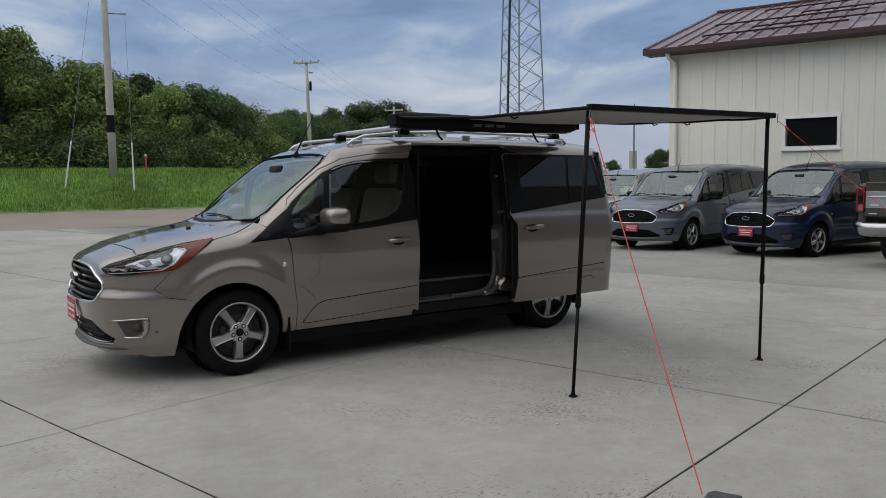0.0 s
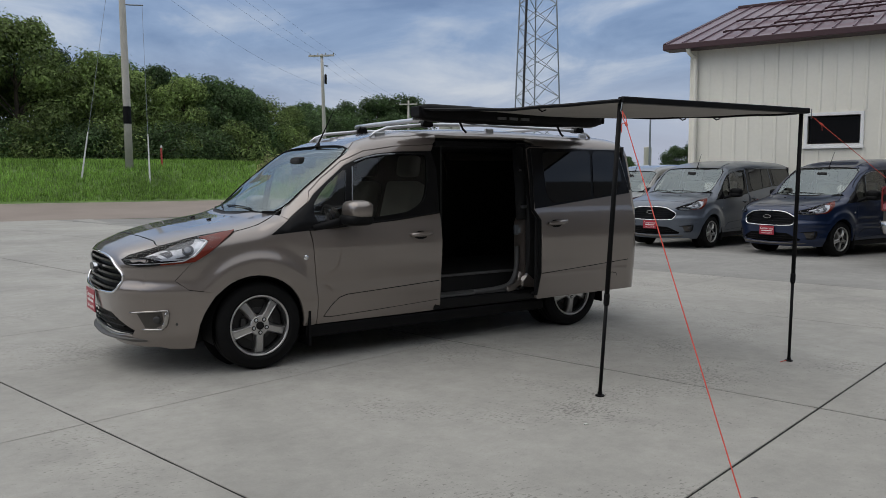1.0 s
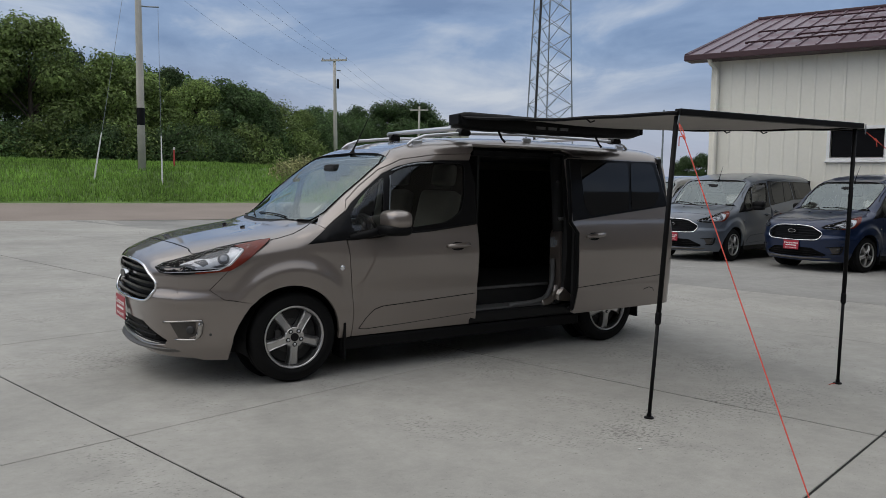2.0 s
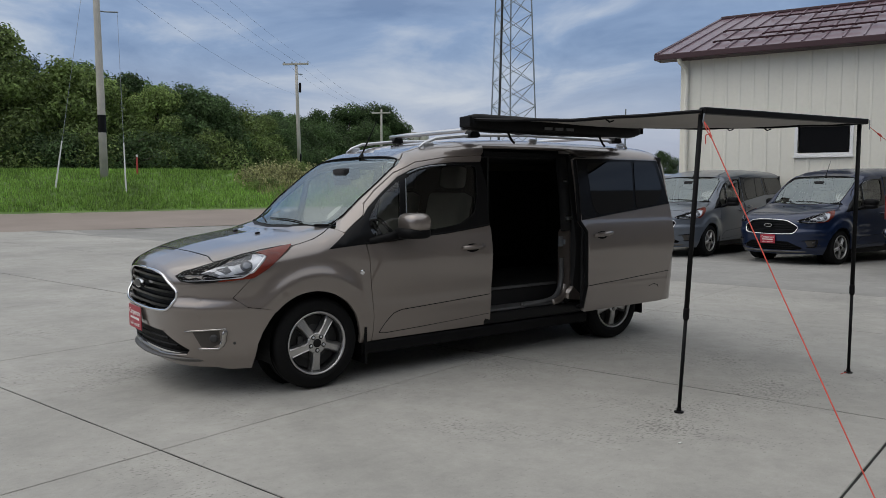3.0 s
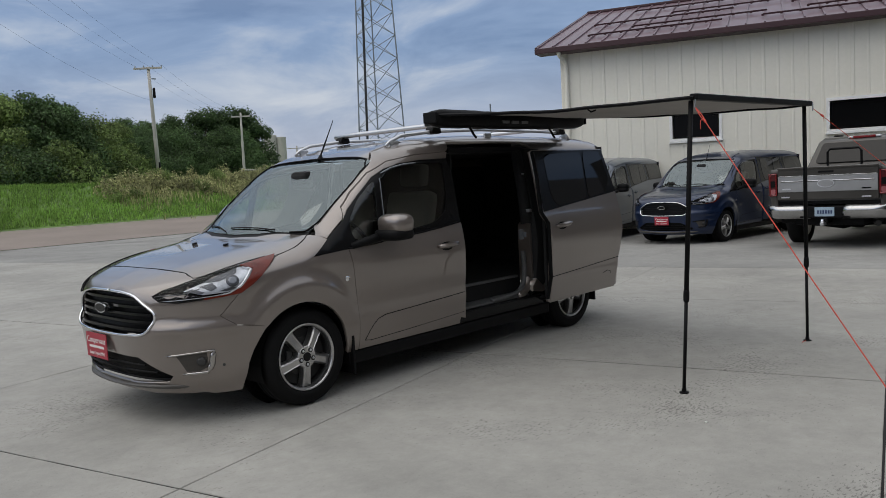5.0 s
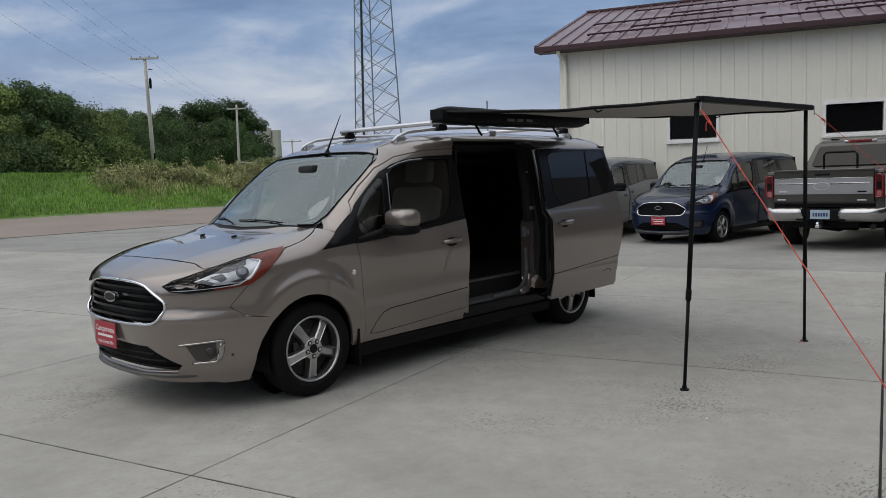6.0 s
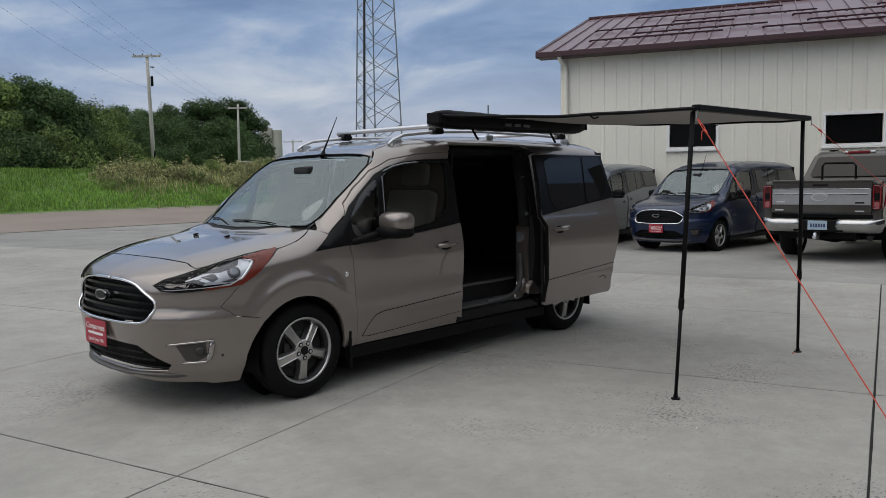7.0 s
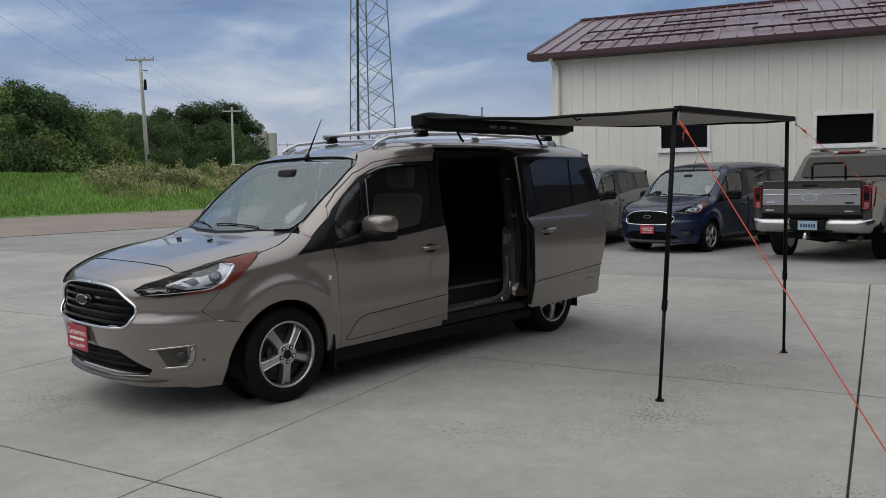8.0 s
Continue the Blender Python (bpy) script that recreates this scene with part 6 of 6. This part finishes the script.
def parked(x, y, turn, z=-0.10):
    """Pose from the middle of the front axle and the turn in degrees."""
    return Matrix.Translation((x, y, z)) @ Matrix.Rotation(radians(turn), 4, "Z")


blue_van = van("parked_van", "dark blue metallic van parked nose out by the building", BLUE, parked(12.23, 2.55, -2.5, -0.085), False, False, "parked vans")
silver_van = van("parked_van", "silver metallic van parked nose out by the building", SILVER, parked(11.64, 5.08, 9.3, -0.07), False, False, "parked vans")
pale_van = van("parked_van", "pale metallic van parked beyond the silver one", PALE, parked(12.9, 8.05, 9, -0.11), False, False, "parked vans")


for x, y in ((26.0, 18.6), (29.5, 17.4)):
    van("parked_van", "white van parked far off beyond the lot", WHITE, parked(x, y, 95, -0.14), False, False, "distant vans")

# ---- roof bars and awning ----
for x in (1.62, 3.38):
    rack = thing("roof_bar", "silver aluminium roof bar with black feet on the van roof", "roof rack", Matrix.Translation((x, 0, 0)), "roof bars")
    part("bar", tube([(0, -0.80, 1.882), (0, -0.79, 1.886), (0, -0.4, 1.892), (0, 0.4, 1.892), (0, 0.68, 1.887), (0, 0.69, 1.884)], [0.012, 0.02, 0.021, 0.021, 0.02, 0.012], 12), SATIN, rack, smooth=True)
    for s in (-1, 1):
        z0 = top_height(x, 0.585) + 0.056
        part("foot", prism(chaikin([(-0.055, z0 - 0.02), (0.055, z0 - 0.02), (0.05, 1.858), (0.028, 1.884), (-0.028, 1.884), (-0.05, 1.858)], 1), s * 0.585 - 0.04, s * 0.585 + 0.04, "y"), BLACK, rack, "black clamp foot")

awning = thing("awning", "rolled-out grey canvas awning with black case and poles", "awning")
CASE_A, CASE_B = Vector((1.42, -0.755, 1.933)), Vector((3.50, -0.755, 1.945))
bm = bmesh.new()
rings = []
for i in range(29):
    s = i / 28
    c = CASE_A.lerp(CASE_B, s)
    k = 1.0 - 0.35 * (abs(2 * s - 1) ** 24)
    ring = []
    for j in range(18):
        a = 2 * math.pi * j / 18
        q = Vector((0, 0.085 * k * math.copysign(abs(math.cos(a)) ** 0.6, math.cos(a)), 0.072 * k * math.copysign(abs(math.sin(a)) ** 0.6, math.sin(a))))
        q *= 1 + 0.11 * noise.noise((s * 16, a * 1.4, 4.0))
        ring.append(bm.verts.new(c + q + Vector((0, 0, -0.012 * math.sin(math.pi * s)))))
    rings.append(ring)
for a, b in zip(rings, rings[1:]):
    for j in range(18):
        bm.faces.new((a[j], a[(j + 1) % 18], b[(j + 1) % 18], b[j]))
bm.faces.new(rings[0])
bm.faces.new(rings[-1][::-1])
case = part("case", bm, PVC, awning, "black rolled PVC cover", True)
for s in (0.0, 1.0):
    c = CASE_A.lerp(CASE_B, s)
    part("end_plate", box((c.x - 0.012, c.y - 0.07, c.z - 0.04), (c.x + 0.012, c.y + 0.07, c.z + 0.045), 0.008), BLACK, case)
part("back_rail", box((1.44, -0.672, 1.87), (3.48, -0.655, 1.95), 0.004), SATIN, case, "aluminium mounting rail")
for k in range(3):
    part("case_label", box((2.20 + 0.13 * k, -0.852, 1.895), (2.29 + 0.13 * k, -0.835, 1.918)), material("grey_print", (0.12, 0.12, 0.125), rough=0.6), case, "faded grey print")
for x in (1.83, 2.93):
    part("strap", tube([(x, -0.80, 1.86), (x + 0.01, -0.83, 1.80), (x + 0.05, -0.82, 1.775)], 0.010, 6), BLACK, awning)
BAR_A, BAR_B = Vector((1.58, -2.87, 1.868)), Vector((3.54, -2.886, 1.886))
R_A, R_B = Vector((1.46, -0.82, 1.955)), Vector((3.46, -0.82, 1.975))
N = 26


def cloth(s, t, dz=0.0):
    """The canvas: s along its width, t from the case to the front bar."""
    p = R_A.lerp(R_B, s).lerp(BAR_A.lerp(BAR_B, s), t)
    sag = 0.055 * math.sin(math.pi * t) * (0.45 + 0.55 * math.sin(math.pi * s)) + 0.012 * noise.noise((s * 3, t * 5, 1.0))
    return (p.x, p.y, p.z - sag + dz)


verts = [cloth(i / N, j / N, z) for z in (0.006, 0.0) for j in range(N + 1) for i in range(N + 1)]
faces = []
M2 = (N + 1) ** 2
for j in range(N):
    for i in range(N):
        a = j * (N + 1) + i
        faces.append((a, a + 1, a + N + 2, a + N + 1))
        faces.append((M2 + a + N + 1, M2 + a + N + 2, M2 + a + 1, M2 + a))
canvas = mesh_object("canvas", verts, faces, FABRIC, awning, "grey canvas", True)
for s in (0.0, 1.0):
    part("hem", tube([Vector(cloth(s, j / 20)) + Vector((0, 0, -0.004)) for j in range(21)], 0.012, 6), BLACK, canvas, "black side hem")
for s, t in ((0.02, 0.62), (0.98, 0.45), (0.97, 0.62)):
    q = Vector(cloth(s, t))
    part("tie_loop", tube([q, q + Vector((0.02, -0.03, -0.03)), q + Vector((0.03, -0.06, -0.02))], 0.006, 5), BLACK, canvas)
part("front_bar", box((0, -0.02, -0.028), ((BAR_B - BAR_A).length, 0.02, 0.024), 0.008, look(BAR_A, BAR_B) @ Matrix.Rotation(radians(90), 4, "Y")), BLACK, awning, "black front bar")
for top, foot in ((BAR_A + Vector((0.025, 0.03, -0.02)), Vector((1.54, -2.772, 0.0))), (BAR_B + Vector((-0.03, 0.03, -0.02)), Vector((3.425, -2.884, 0.0)))):
    pole = new("pole")
    pole.parent = awning
    mid = foot.lerp(top, 0.335)
    part("upper_tube", tube([mid - (top - foot) * 0.01, top], 0.0155, 12), BLACK, pole, smooth=True)
    part("lower_tube", tube([foot + Vector((0, 0, 0.01)), mid], 0.0115, 12), BLACK, pole, smooth=True)
    part("clamp", tube([mid - (top - foot) * 0.018, mid - (top - foot) * 0.012, mid + (top - foot) * 0.018, mid + (top - foot) * 0.024], [0.014, 0.019, 0.019, 0.016], 12), BLACK, pole)
    part("foot_plate", tube([foot, foot + Vector((0, 0, 0.008)), foot + Vector((0, 0, 0.012)), foot + Vector((0, 0, 0.03))], [0.03, 0.03, 0.015, 0.015], 12), BLACK, pole)
    if foot.x > 2:
        part("ground_cord", tube([foot + Vector((-0.012, 0.0, 0.005)), foot + Vector((-0.06, 0.012, 0.004)), foot + Vector((-0.10, 0.006, 0.004))], 0.003, 6), ROPE, pole, "short orange cord at the foot")


def guy_rope(a, b, label, r0=0.0031, tie=0.05):
    a, b = Vector(a), Vector(b)
    r = thing("guy_rope", label, "rope", None, "awning guy ropes")
    knot = a.lerp(b, tie)
    part("cord", tube([knot, a.lerp(b, 0.5) - Vector((0, 0, 0.008)), b], r0, 6), ROPE, r)
    side = (b - a).cross(Vector((0, 0, 1))).normalized()
    for k in (1, -1):
        part("loop", tube(chaikin([a, a.lerp(b, tie * 0.4) + side * 0.007 * k, a.lerp(b, tie * 0.75) + side * 0.009 * k, knot], 2, False), r0 * 0.9, 6), ROPE, r)
    part("knot", tube([knot - (b - a) * 0.008, knot - (b - a) * 0.003, knot + (b - a) * 0.003, knot + (b - a) * 0.008], [0.004, 0.008, 0.008, 0.004], 8), ROPE, r)
    part("tail", tube(chaikin([knot, knot + side * 0.03 + Vector((0, 0, 0.01)), knot + side * 0.035 + Vector((0.01, 0, -0.05))], 2, False), r0 * 0.9, 6), ROPE, r)
    part("hook", tube([a + Vector((0, 0, 0.05)), a + side * 0.008, a - Vector((0, 0, 0.02))], 0.004, 6), STEEL, r)
    return r


guy_rope((1.575, -2.885, 1.80), (0.74, -4.383, 0.06), "taut orange-red cord from awning corner to a stone")
guy_rope((3.57, -2.90, 1.85), (4.7, -4.55, 0.06), "taut orange-red cord from awning corner to a stone", 0.0022, 0.035)
for q, turn in (((0.77, -4.453), 20), ((4.74, -4.62), 70)):
    bm = bmesh.new()
    add_box(bm, (-0.11, -0.06, 0.0), (0.11, 0.06, 0.055), 0.012)
    bmesh.ops.subdivide_edges(bm, edges=list(bm.edges), cuts=2, use_grid_fill=True)
    for w in bm.verts:
        w.co += Vector((1, 1, 1)) * 0.012 * noise.noise(w.co * 14 + Vector((turn, 0, 0))) if w.co.z > 0.01 else Vector()
    s = part("anchor_stone", bm, STONEBLOCK, None, "rough dark grey stone block holding the cord")
    s.matrix_world = Matrix.Translation((*q, 0.0)) @ Matrix.Rotation(radians(turn), 4, "Z")
    tagged(s, category="stone", group="anchor stones")
bit = part("pebble", box((-0.012, -0.006, 0), (0.012, 0.006, 0.006), 0.002), WHITEPLASTIC, None, "small white scrap lying on the concrete")
bit.location = (1.05, -3.15, 0.0)
tagged(bit, category="scrap")


# ---- pickup truck ----
DARKRED = material("dark_red_lens", (0.07, 0.007, 0.009), rough=0.2, vary=0.25, scale=20, coat=0.5)

BUMPERCHROME = material("weathered_chrome", (0.48, 0.48, 0.48), rough=0.2, metal=1.0, vary=0.12, scale=5)
REDPALE = material("pale_red_lens", (0.30, 0.10, 0.11), rough=0.2, vary=0.15, scale=20, coat=0.4)
BRUSHED = material("brushed_silver_panel", (0.36, 0.36, 0.365), rough=0.38, metal=0.9, vary=0.12, scale=3, fine=120)


def pickup(m):
    t = thing("pickup_truck", "dark grey-brown pickup truck with chrome bumper seen from behind", "pickup truck", m)
    W = 0.94
    for s in (-1, 1):
        o = part("bed_side", box((0.02, min(s * 0.80, s * W), 0.62), (2.0, max(s * 0.80, s * W), 1.40), 0.05), TRUCK, t, smooth=False)
        bm = prism(rounded([(0.35, 0.5), (0.85, 0.5), (1.02, 0.92), (1.4, 1.03), (1.8, 0.92), (1.95, 0.5)], 0.08), s * 0.90, s * 0.995, "y")
        part("wheel_flare", bm, TRUCK, t)
        lamp = part("tail_lamp", prism(rounded([(s * 0.805, 0.94), (s * 0.935, 0.92), (s * 0.945, 1.30), (s * 0.90, 1.335), (s * 0.805, 1.335)], 0.03), -0.03, 0.14, "x"), DARKRED, t, "dark red tail lamp with a brighter red border")
        part("lamp_border", tube([(-0.033, s * p, q) for p, q in ((0.82, 0.95), (0.82, 1.315), (0.89, 1.32), (0.925, 1.28), (0.925, 1.1), (0.91, 0.945), (0.82, 0.95))], 0.011, 6), RED, lamp, "bright red light band")
        part("lamp_centre", prism(rounded([(s * 0.835, 1.09), (s * 0.91, 1.085), (s * 0.91, 1.20), (s * 0.835, 1.20)], 0.02), -0.034, 0.0, "x"), GLOSS, lamp)
        part("lamp_clear", prism(rounded([(s * 0.835, 0.965), (s * 0.905, 0.955), (s * 0.91, 1.05), (s * 0.835, 1.06)], 0.02), -0.034, 0.0, "x"), REDPALE, lamp, "paler reversing lamp")
        side = part("lamp_side", prism(rounded([(-0.02, 0.935), (0.10, 0.95), (0.19, 1.12), (0.25, 1.32), (-0.02, 1.335)], 0.03), s * 0.925, s * 0.953, "y"), DARKRED, lamp, "red side of the tail lamp")
        part("lamp_side_band", tube([(p, s * 0.956, q) for p, q in ((0.0, 0.955), (0.09, 0.965), (0.17, 1.12), (0.22, 1.305), (0.0, 1.315))], 0.010, 6), RED, side)
        rows, bm = [], bmesh.new()
        for i in range(9):
            y = 0.27 + 0.665 * i / 8
            curl = 0.16 * max(0.0, (y - 0.72) / 0.22) ** 2
            rows.append([bm.verts.new((x + curl, s * (y + sl), z)) for x, sl, z in ((-0.02, 0.05, 0.82), (-0.12, 0.05, 0.812), (-0.165, 0.035, 0.765), (-0.16, 0.02, 0.70), (-0.125, 0.0, 0.625), (-0.06, -0.02, 0.585), (0.02, -0.02, 0.58))])
        for a, b in zip(rows, rows[1:]):
            for i in range(6):
                bm.faces.new((a[i], a[i + 1], b[i + 1], b[i]))
        bm.faces.new(rows[0])
        bm.faces.new(rows[-1][::-1])
        part("bumper_end", bm, BUMPERCHROME, t, "chrome bumper end", True).location = (0, 0, -0.045)
        for x in (1.32, 4.97):
            w = new("wheel")
            w.parent = t
            w.location = (x, s * 0.86, 0.40)
            part("tyre", lathe([(0.25, -0.13), (0.36, -0.14), (0.395, -0.115), (0.402, -0.05), (0.402, 0.05), (0.395, 0.115), (0.36, 0.14), (0.25, 0.13)], "y", 36, True), RUBBER, w, smooth=True)
            part("rim", lathe([(0.25, -0.12), (0.22, -0.05), (0.05, -0.02), (0.05, 0.02), (0.22, 0.05), (0.25, 0.12)], "y", 24), ALLOY, w)
        part("mud_flap", box((1.80, min(s * 0.70, s * 0.98), 0.28), (1.83, max(s * 0.70, s * 0.98), 0.60), 0.01), BLACK, t)
        part("splash_guard", box((0.6, min(s * 0.72, s * 0.96), 0.42), (0.62, max(s * 0.72, s * 0.96), 0.70), 0.01), BLACK, t)
    g = part("tailgate", box((-0.03, -0.795, 0.86), (0.05, 0.795, 1.41), 0.02), TRUCK, t)
    part("silver_panel", box((-0.042, -0.785, 1.0), (-0.028, 0.785, 1.265), 0.006), BRUSHED, g, "brushed silver tailgate panel")
    part("panel_rib", box((-0.052, -0.74, 1.165), (-0.04, 0.74, 1.19), 0.005), CHROME, g)
    part("upper_rib", box((-0.05, -0.77, 1.262), (-0.038, 0.77, 1.275), 0.003), CHROME, g)
    part("spoiler_lip", box((-0.05, -0.79, 1.385), (0.07, 0.79, 1.42), 0.012), TRUCK, g)
    part("tailgate_handle", box((-0.042, -0.12, 1.315), (-0.028, 0.12, 1.35), 0.005), GLOSS, g)
    em = prism([(0.135 * math.cos(2 * math.pi * i / 32), 1.135 + 0.070 * math.sin(2 * math.pi * i / 32)) for i in range(32)], -0.056, -0.04, "x")
    e = part("emblem", em, SATIN, g, "silver oval emblem")
    part("emblem_face", prism([(0.118 * math.cos(2 * math.pi * i / 32), 1.135 + 0.056 * math.sin(2 * math.pi * i / 32)) for i in range(32)], -0.058, -0.05, "x"), BRUSHED, e)
    for y, z in ((0.64, 1.05), (-0.62, 1.04), (-0.62, 0.90), (0.66, 0.91)):
        part("badge_bar", box((-0.047, y - 0.07, z - 0.012), (-0.034, y + 0.07, z + 0.012), 0.003), GLOSS if z > 1 and y < 0 else SATIN, g)
    part("bumper_step", box((-0.13, -0.40, 0.60), (0.1, 0.40, 0.80), 0.02), BLACK, t, "black plastic bumper step").location = (0, 0, -0.045)
    pl = part("number_plate", box((-0.142, -0.155, 0.63), (-0.131, 0.155, 0.785), 0.003), PLATEBLUE, t, "pale blue and white number plate")
    pl.location = (0, 0, -0.045)
    for k in range(6):
        part("plate_bar", box((-0.146, -0.125 + 0.042 * k, 0.675), (-0.1425, -0.097 + 0.042 * k, 0.735)), MARK, pl)
    part("hitch_receiver", box((-0.16, -0.05, 0.47), (0.3, 0.05, 0.56), 0.01), BLACK, t)
    part("tow_ball", lathe([(0.02, 0.46), (0.02, 0.50), (0.032, 0.53), (0.025, 0.56), (0.008, 0.57)], "z", 14), CHROME, t).location = (-0.24, 0.0, -0.02)
    part("hitch_bar", box((-0.28, -0.03, 0.44), (-0.1, 0.03, 0.49), 0.006), SATIN, t)
    part("chassis", box((0.1, -0.55, 0.42), (5.4, 0.55, 0.66), 0.03), BLACK, t)
    part("axle", tube([(1.32, -0.75, 0.40), (1.32, -0.1, 0.40), (1.32, 0.1, 0.40), (1.32, 0.75, 0.40)], [0.06, 0.08, 0.14, 0.06], 12), BLACK, t)
    part("spare_wheel", lathe([(0.36, 0.38), (0.38, 0.42), (0.38, 0.50), (0.34, 0.54)], "z", 28), RUBBER, t).location = (0.75, 0.1, 0)
    part("exhaust", tube([(1.9, -0.6, 0.48), (0.5, -0.62, 0.46), (0.25, -0.72, 0.44)], 0.05, 10), DARKSTEEL, t)
    part("bed_floor", box((0.05, -0.8, 0.78), (1.98, 0.8, 0.84)), BLACK, t)
    cab = bmesh.new()
    sections = [(1.98, 0.62, 0.0), (1.98, 1.40, 0.0), (2.18, 1.88, 0.0), (2.4, 1.955, 0.0), (3.6, 1.97, 0.0), (3.95, 1.90, 0.0), (4.5, 1.42, 0.0), (5.85, 1.28, 0.0), (5.95, 0.65, 0.0)]
    rows = []
    for x, z, _ in sections:
        half = 0.98 if z < 1.45 else 0.98 - (z - 1.40) * 0.40
        rows.append((cab.verts.new((x, -half, z)), cab.verts.new((x, half, z))))
    for a, b in zip(rows, rows[1:]):
        cab.faces.new((a[0], a[1], b[1], b[0]))
    cab.faces.new((rows[0][0], rows[-1][0], rows[-1][1], rows[0][1]))
    cab.faces.new([r[0] for r in rows])
    cab.faces.new([r[1] for r in rows][::-1])
    bmesh.ops.bevel(cab, geom=list(cab.edges), offset=0.05, segments=3, profile=0.5, affect="EDGES")
    c = part("cab", cab, TRUCK, t, smooth=True)
    tilt = Matrix.Translation((1.965, 0, 1.44)) @ Matrix.Rotation(math.atan2(0.20, 0.48), 4, "Y")
    part("rear_window", slanted(tilt), VANPANE, c, "dark rear window")
    part("brake_lamp", box((2.22, -0.19, 1.90), (2.30, 0.19, 1.945), 0.01), RED, c, "red high brake lamp")
    for s in (-1, 1):
        part("cargo_lamp", box((2.22, min(s * 0.195, s * 0.28), 1.90), (2.30, max(s * 0.195, s * 0.28), 1.943), 0.01), SATIN, c)
        part("roof_stud", box((2.5, s * 0.55 - 0.06, 1.96), (2.7, s * 0.55 + 0.06, 1.985), 0.01), BLACK, c)
    part("cargo_frame", tube([(0.9, 0.25, 1.0), (0.9, 0.25, 1.66), (0.93, 0.22, 1.71), (0.93, -0.25, 1.71), (0.9, -0.3, 1.66), (0.9, -0.3, 1.0)], 0.02, 8), BLACK, t, "black hoop in the bed")
    return t


def slanted(tilt):
    bm = prism(rounded([(-0.80, 0.03), (0.80, 0.03), (0.69, 0.43), (-0.69, 0.43)], 0.05), -0.012, 0.004, "x")
    for q in bm.verts:
        q.co = tilt @ q.co
    return bm


pickup(Matrix.Translation((10.99, -0.61, -0.09)) @ Matrix.Rotation(radians(1.0), 4, "Z"))
